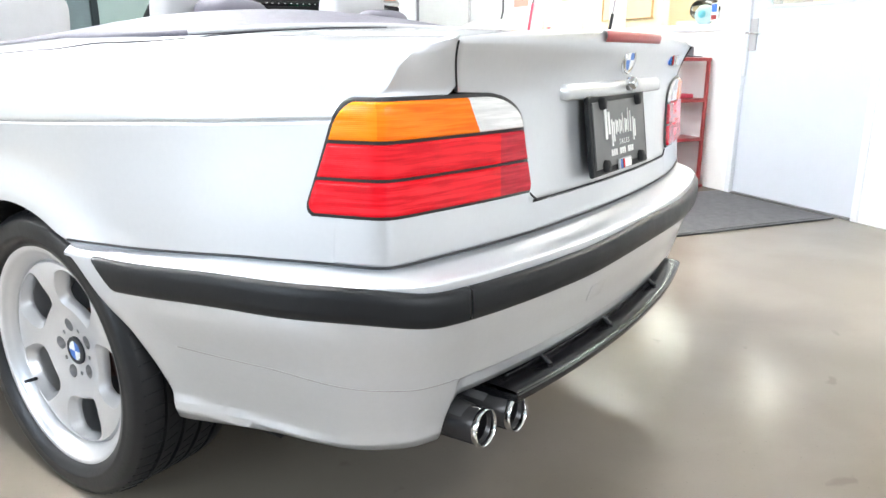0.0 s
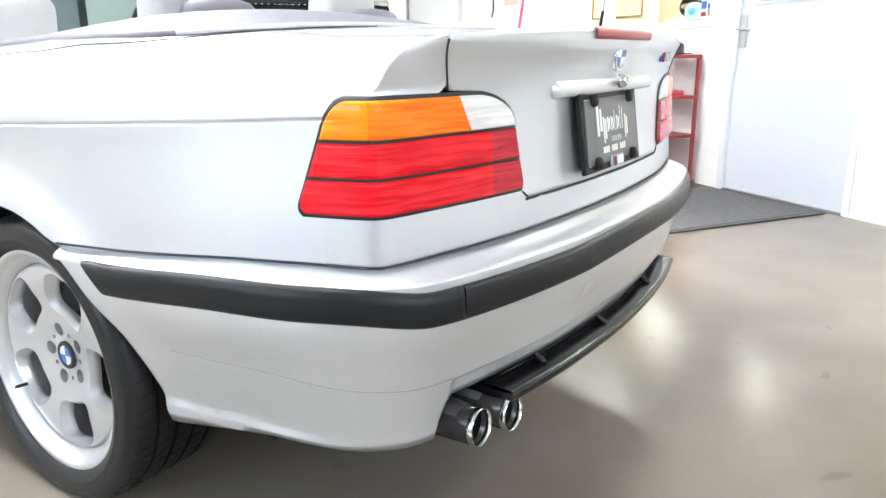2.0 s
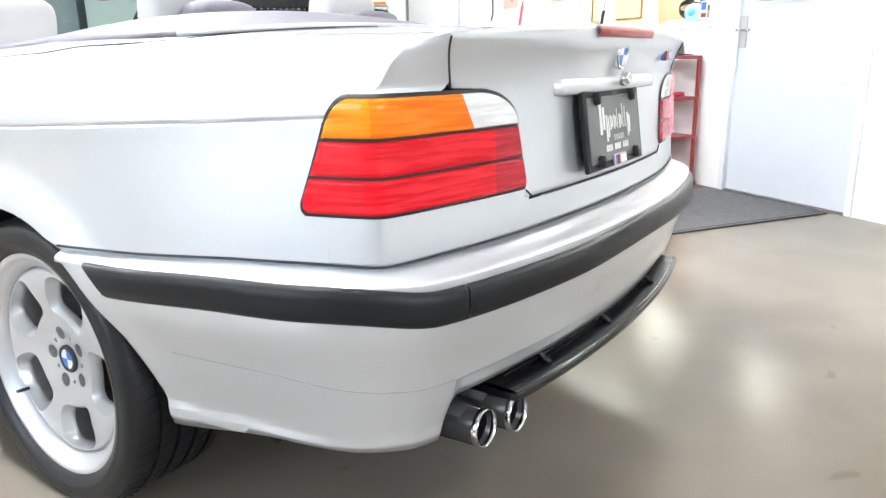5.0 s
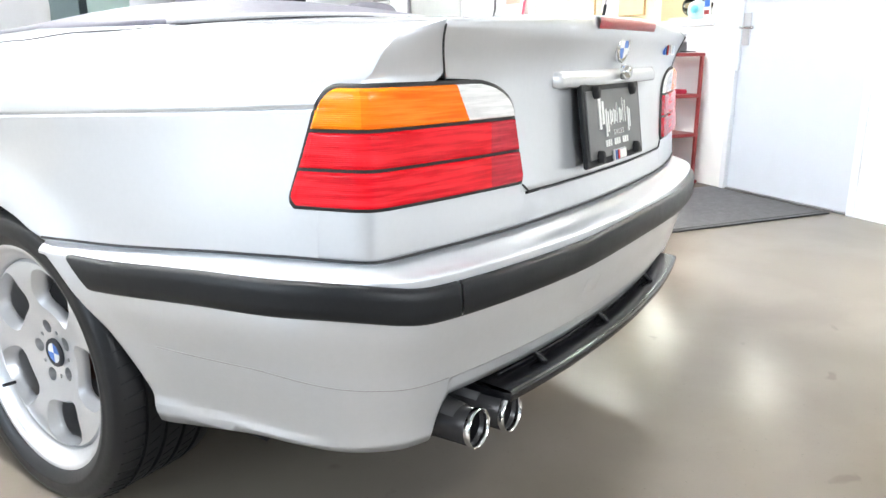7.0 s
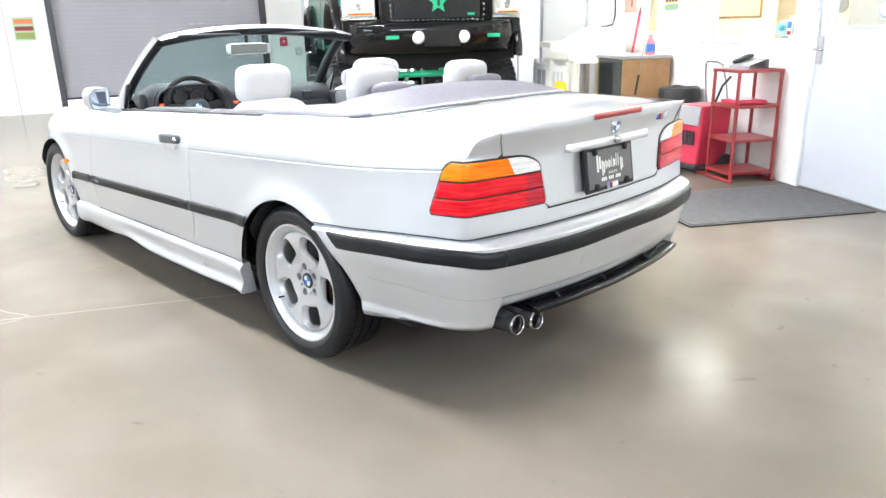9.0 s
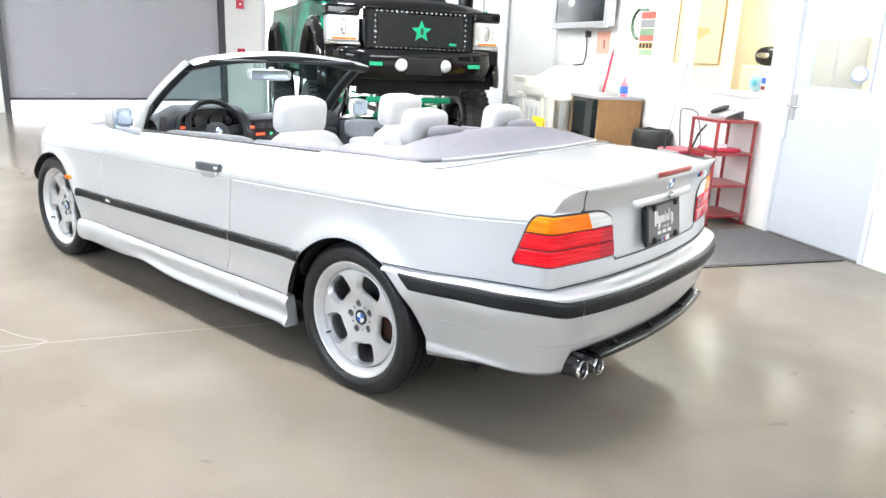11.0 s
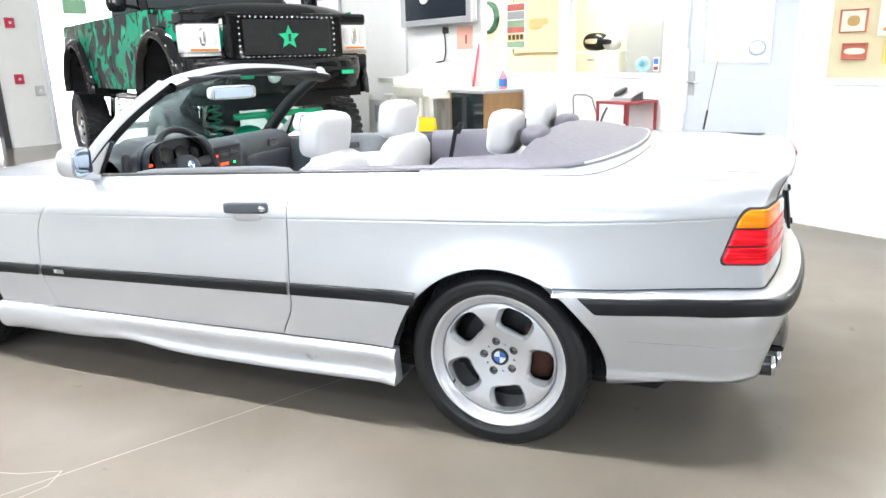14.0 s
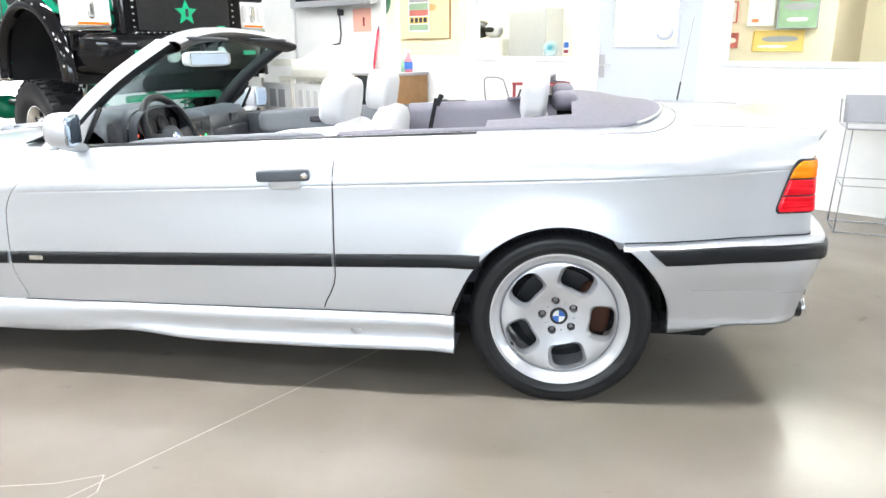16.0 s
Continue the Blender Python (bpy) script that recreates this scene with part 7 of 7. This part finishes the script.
# bonnet, cab, bed
rows = []
for y in np.linspace(0.10, -1.38, 20):
    w = 0.955 - 0.10 * smooth_step(-0.35, 0.10, y)
    rows.append([Vector((f * w, y - 0.05 * f * f * smooth_step(-0.4, 0.1, y), truck_top(y) - 0.015 + 0.09 * (1 - abs(f) ** 3) - 0.10 * smooth_step(-0.05, 0.10, y))) for f in np.linspace(-1, 1, 21)])
part("bonnet", sheet(rows), TRUCK_BLACK, truck, "glossy black bonnet", smooth=True, thick=0.01)
rows = []
for y, z, w in ((-1.30, 1.86, 0.93), (-1.62, 2.10, 0.86), (-1.92, 2.34, 0.78), (-2.10, 2.38, 0.76), (-2.40, 2.38, 0.76), (-2.52, 2.30, 0.78), (-2.54, 1.86, 0.93)):
    rows.append([Vector((f * w, y, z - 0.03 * abs(f) ** 4)) for f in np.linspace(-1, 1, 13)])
cabtop = part("cab_roof", sheet(rows), TRUCK_BLACK, truck, "glossy black cab", smooth=False, thick=0.01)
for sgn in (1, -1):
    bm = bmesh.new()
    bm.faces.new([bm.verts.new((sgn * x, y, z)) for y, z, x in ((-1.40, 1.87, 0.925), (-1.92, 2.29, 0.80), (-2.38, 2.30, 0.80), (-2.50, 1.87, 0.925))])
    part("side_window", bm, DARK_GLASS, truck, thick=0.006)
    bm = blob(0.20, 0.12, 0.26, 4, pose(sgn * 1.14, -1.42, 1.98))
    mir = part("door_mirror", bm, TRUCK_BLACK, truck, "black door mirror", smooth=True)
    part("mirror_arm", tube(bmesh.new(), (sgn * 0.92, -1.42, 1.90), (sgn * 1.10, -1.42, 1.93), 0.02, 8), TRUCK_BLACK, mir)
bm = sheet([[Vector((f * w, y, z + 0.012)) for f in np.linspace(-0.92, 0.92, 9)] for y, z, w in ((-1.34, 1.885, 0.91), (-1.88, 2.305, 0.78))])
part("windscreen", bm, DARK_GLASS, truck, smooth=True)
part("bed_floor", box(boxed(-0.90, 0.90, -5.03, -2.56, 1.30, 1.36), -0.92, 0.92, -5.06, -5.02, 1.05, 1.82, 0.01), TRUCK_BLACK, truck)
part("underside", boxed(-0.50, 0.50, -4.95, -0.10, 0.98, 1.12, 0.03), DARK, truck)
# front: grille shell, mesh, studs, star
shell = part("grille", boxed(-0.66, 0.60, 0.02, 0.16, 1.31, 1.77, 0.035, 3), TRUCK_BLACK, truck, "black mesh grille with chrome studs and a green star")
part("mesh", boxed(-0.50, 0.44, 0.155, 0.168, 1.375, 1.705, 0.004), GRILLE_MESH, shell)
for i in range(19):
    for z in (1.352, 1.728):
        part("stud", blob(0.022, 0.016, 0.022, 2, pose(-0.53 + i * 0.0556, 0.165, z), 10, 6), CHROME, shell, smooth=True)
for i in range(6):
    for x in (-0.545, 0.485):
        part("stud", blob(0.022, 0.016, 0.022, 2, pose(x, 0.165, 1.40 + i * 0.056), 10, 6), CHROME, shell, smooth=True)
bm = bmesh.new()
star = []
for i in range(10):
    a = math.pi / 2 + i * math.pi / 5
    r = 0.115 if i % 2 == 0 else 0.052
    star.append((r * math.cos(a) - 0.03, 1.535 + r * math.sin(a)))
lo = [bm.verts.new((x, 0.168, z)) for x, z in star]
hi = [bm.verts.new((x, 0.182, z)) for x, z in star]
bm.faces.new(lo), bm.faces.new(hi)
for i in range(10):
    bm.faces.new((lo[i], lo[(i + 1) % 10], hi[(i + 1) % 10], hi[i]))
part("star", bm, GREEN, shell, "bright green star emblem")
part("star_mark", boxed(-0.05, -0.02, 0.182, 0.186, 1.50, 1.57, 0.001), INK, shell)
part("grille_mark", boxed(-0.44, -0.36, 0.168, 0.174, 1.40, 1.425), GREEN, shell)
for sgn, x0, x1 in ((1, 0.635, 0.985), (-1, -1.00, -0.69)):
    lampb = part("headlight", boxed(x0, x1, -0.14, 0.075, 1.405, 1.665, 0.02, 2), LAMP_CLEAR, truck, "clear headlight with an amber corner")
    for k in range(3):
        part("reflector", blob(0.07, 0.02, 0.17, 3, pose(x0 + (x1 - x0) * (0.2 + 0.3 * k), 0.074, 1.55)), CREAM_GREY if k != 1 else CHROME, lampb, smooth=True)
    part("indicator", boxed(x0 + 0.03, x1 - 0.05, 0.072, 0.080, 1.420, 1.440, 0.004), AMBER_LENS, lampb)
    part("lamp_trim", boxed(x0 - 0.02, x1 + 0.02, -0.12, 0.05, 1.365, 1.405, 0.008), CHROME, lampb)
    part("fender_nose", boxed(min(x0, x1) - 0.02, max(x0, x1) + 0.01, -0.20, 0.05, 1.665, 1.78, 0.03, 3), TRUCK_BLACK, truck)
    part("fender_nose", boxed(min(x0, x1) - 0.02, max(x0, x1) + 0.01, -0.20, 0.04, 1.20, 1.365, 0.02, 2), TRUCK_BLACK, truck)
rows = []
for x in np.linspace(-0.96, 0.96, 33):
    f = abs(x) / 0.96
    y = 0.30 - 0.10 * f ** 2 - 0.22 * f ** 8
    rows.append([Vector((x, y - 0.20, 1.36)), Vector((x, y - 0.02, 1.345)), Vector((x, y, 1.30)), Vector((x, y + 0.01, 1.22)), Vector((x, y - 0.02, 1.12)), Vector((x, y - 0.06, 1.03)), Vector((x, y - 0.20, 1.00))])
bumper = part("front_bumper", sheet(rows), TRUCK_BLACK, truck, "glossy black front bumper", smooth=True, thick=0.01)
part("bumper_duct", boxed(-0.24, 0.17, 0.285, 0.312, 1.08, 1.26, 0.008), DARK, bumper)
for x in (0.22, -0.28):
    part("fog_lamp", spin(bmesh.new(), [(0, -0.03), (0.05, -0.025), (0.065, -0.005), (0.07, 0.02)], 20, pose(x, 0.30, 1.18, 0, 0, 180)), LAMP_CLEAR, bumper, "round clear fog lamp", True)
for x in (0.50, -0.62):
    part("bumper_mark", boxed(x - 0.07, x + 0.07, 0.275, 0.290, 1.165, 1.205, 0.003), GREEN, bumper)
# wheels and axles
for i, y in enumerate(TA):
    for sgn in (1, -1):
        w = new("wheel")
        w.parent = truck
        tagged(w, "large black mud tyre on a polished alloy wheel")
        w.matrix_local = pose(sgn * 0.93, y, 0.475, 0, 0, 90 if sgn > 0 else -90)
        prof = [(0.24, -0.13), (0.30, -0.165), (0.38, -0.172), (0.44, -0.165), (0.462, -0.14), (0.468, -0.05), (0.468, 0.05), (0.462, 0.14), (0.44, 0.165), (0.30, 0.165), (0.24, 0.13)]
        tyre = part("tyre", spin(bmesh.new(), prof, 56), RUBBER, w, smooth=True)
        bm = bmesh.new()
        for k in range(34):
            a = 360 * k / 34
            for yy, sh in ((-0.12, 0), (-0.04, 0.5), (0.04, 0), (0.12, 0.5)):
                m = pose(0, 0, 0, 0, a + sh * 10.6, 0) @ pose(0.464, yy, 0)
                box(bm, -0.01, 0.013, -0.036, 0.036, -0.026, 0.026, m=m)
        lugs = part("tread", bm, RUBBER, tyre)
        tagged(lugs, "rows of rubber tread blocks", kind="stuff")
        part("rim", spin(bmesh.new(), [(0.0, -0.10), (0.05, -0.115), (0.07, -0.10), (0.12, -0.095), (0.20, -0.105), (0.215, -0.13), (0.24, -0.145), (0.25, -0.14), (0.24, -0.12), (0.22, 0.10)], 40), CHROME, w, "polished alloy rim", True)
        for k in range(8):
            a = radians(45 * k)
            part("rim_window", blob(0.055, 0.02, 0.045, 2.6, pose(0.16 * math.cos(a), -0.098, 0.16 * math.sin(a)), 12, 8), DARK, w, smooth=True)
    part("axle", tube(bmesh.new(), (-0.80, y, 0.475), (0.80, y, 0.475), 0.055, 14), TRUCK_BLACK, truck, smooth=True)
    part("differential", blob(0.34, 0.34, 0.32, 2.4, pose(0.12 if i == 0 else 0, y, 0.475)), GREEN, truck, "green differential", smooth=True)
    for sgn in (1, -1):
        part("link_bar", tube(bmesh.new(), (sgn * 0.55, y, 0.44), (sgn * 0.42, y - 1.25 if i == 0 else y + 1.35, 0.98), 0.038, 12), GREEN, truck, "green suspension link", smooth=True)
        part("shock", tube(bmesh.new(), (sgn * 0.62, y - 0.10, 0.50), (sgn * 0.56, y - 0.02, 1.10), 0.035, 12), CHROME, truck, smooth=True)
        part("coil_spring", bent(bmesh.new(), [(sgn * 0.48 + 0.07 * math.cos(k * 0.9), y + 0.07 * math.sin(k * 0.9), 0.52 + k * 0.011) for k in range(48)], 0.010, 5), GREEN, truck, smooth=True)
part("steering_bar", tube(bmesh.new(), (-0.66, -0.52, 0.48), (0.66, -0.46, 0.52), 0.028, 12), CHROME, truck, smooth=True)
part("cross_bar", tube(bmesh.new(), (-0.50, -0.12, 0.78), (0.50, -0.12, 0.78), 0.035, 12), GREEN, truck, "green cross bar under the bumper", smooth=True)
part("skid_plate", boxed(-0.62, 0.62, -0.16, -0.08, 0.84, 1.02, 0.01), DARK, truck)
part("drive_shaft", tube(bmesh.new(), (0.05, -0.9, 0.55), (0.0, -4.1, 0.55), 0.04, 12), STEEL, truck, smooth=True)
for sgn in (1, -1):
    part("side_step", tube(bmesh.new(), (sgn * 0.93, -1.5, 0.95), (sgn * 0.93, -3.5, 0.95), 0.04, 12), CHROME, truck, "chrome side step", smooth=True)


# ---- ceiling lamps ----
for y, xs in ((-5.6, (-9.0, -5.5)), (-1.3, (-9.0, -5.5, -2.4, 0.3)), (0.9, (-2.4,)), (3.3, (-5.5,))):
    for x in xs:
        fix = thing("ceiling_light", pose(x, y, HEIGHT - 0.10), "white fluorescent ceiling fixture with a glowing diffuser", "ceiling light", "ceiling lights")
        part("housing", boxed(-0.64, 0.64, -0.17, 0.17, 0.02, 0.10, 0.01), FRAME_PAINT, fix)
        part("diffuser", boxed(-0.62, 0.62, -0.15, 0.15, 0.0, 0.02, 0.004), TUBE, fix)
# first three are added to brighten the office; last two follow floor reflections
for x, y in ((-5.6, 0.50), (-3.3, 0.60), (1.10, 1.30), (-4.5, 2.75), (-2.35, 2.60)):
    fix = thing("ceiling_light", WALL @ pose(x, y, 2.75), "unseen white fluorescent office ceiling fixture", "ceiling light", "office ceiling lights")
    part("housing", boxed(-0.6, 0.6, -0.3, 0.3, 0.01, 0.08, 0.01), FRAME_PAINT, fix)
    part("diffuser", boxed(-0.58, 0.58, -0.28, 0.28, 0.0, 0.01), OFFICE_TUBE, fix)
structure("ceiling_office", boxed(-9.5, 8.0, 0.14, 3.5, 2.83, 2.9), CEILING, WALL, "white office ceiling", "ceiling")
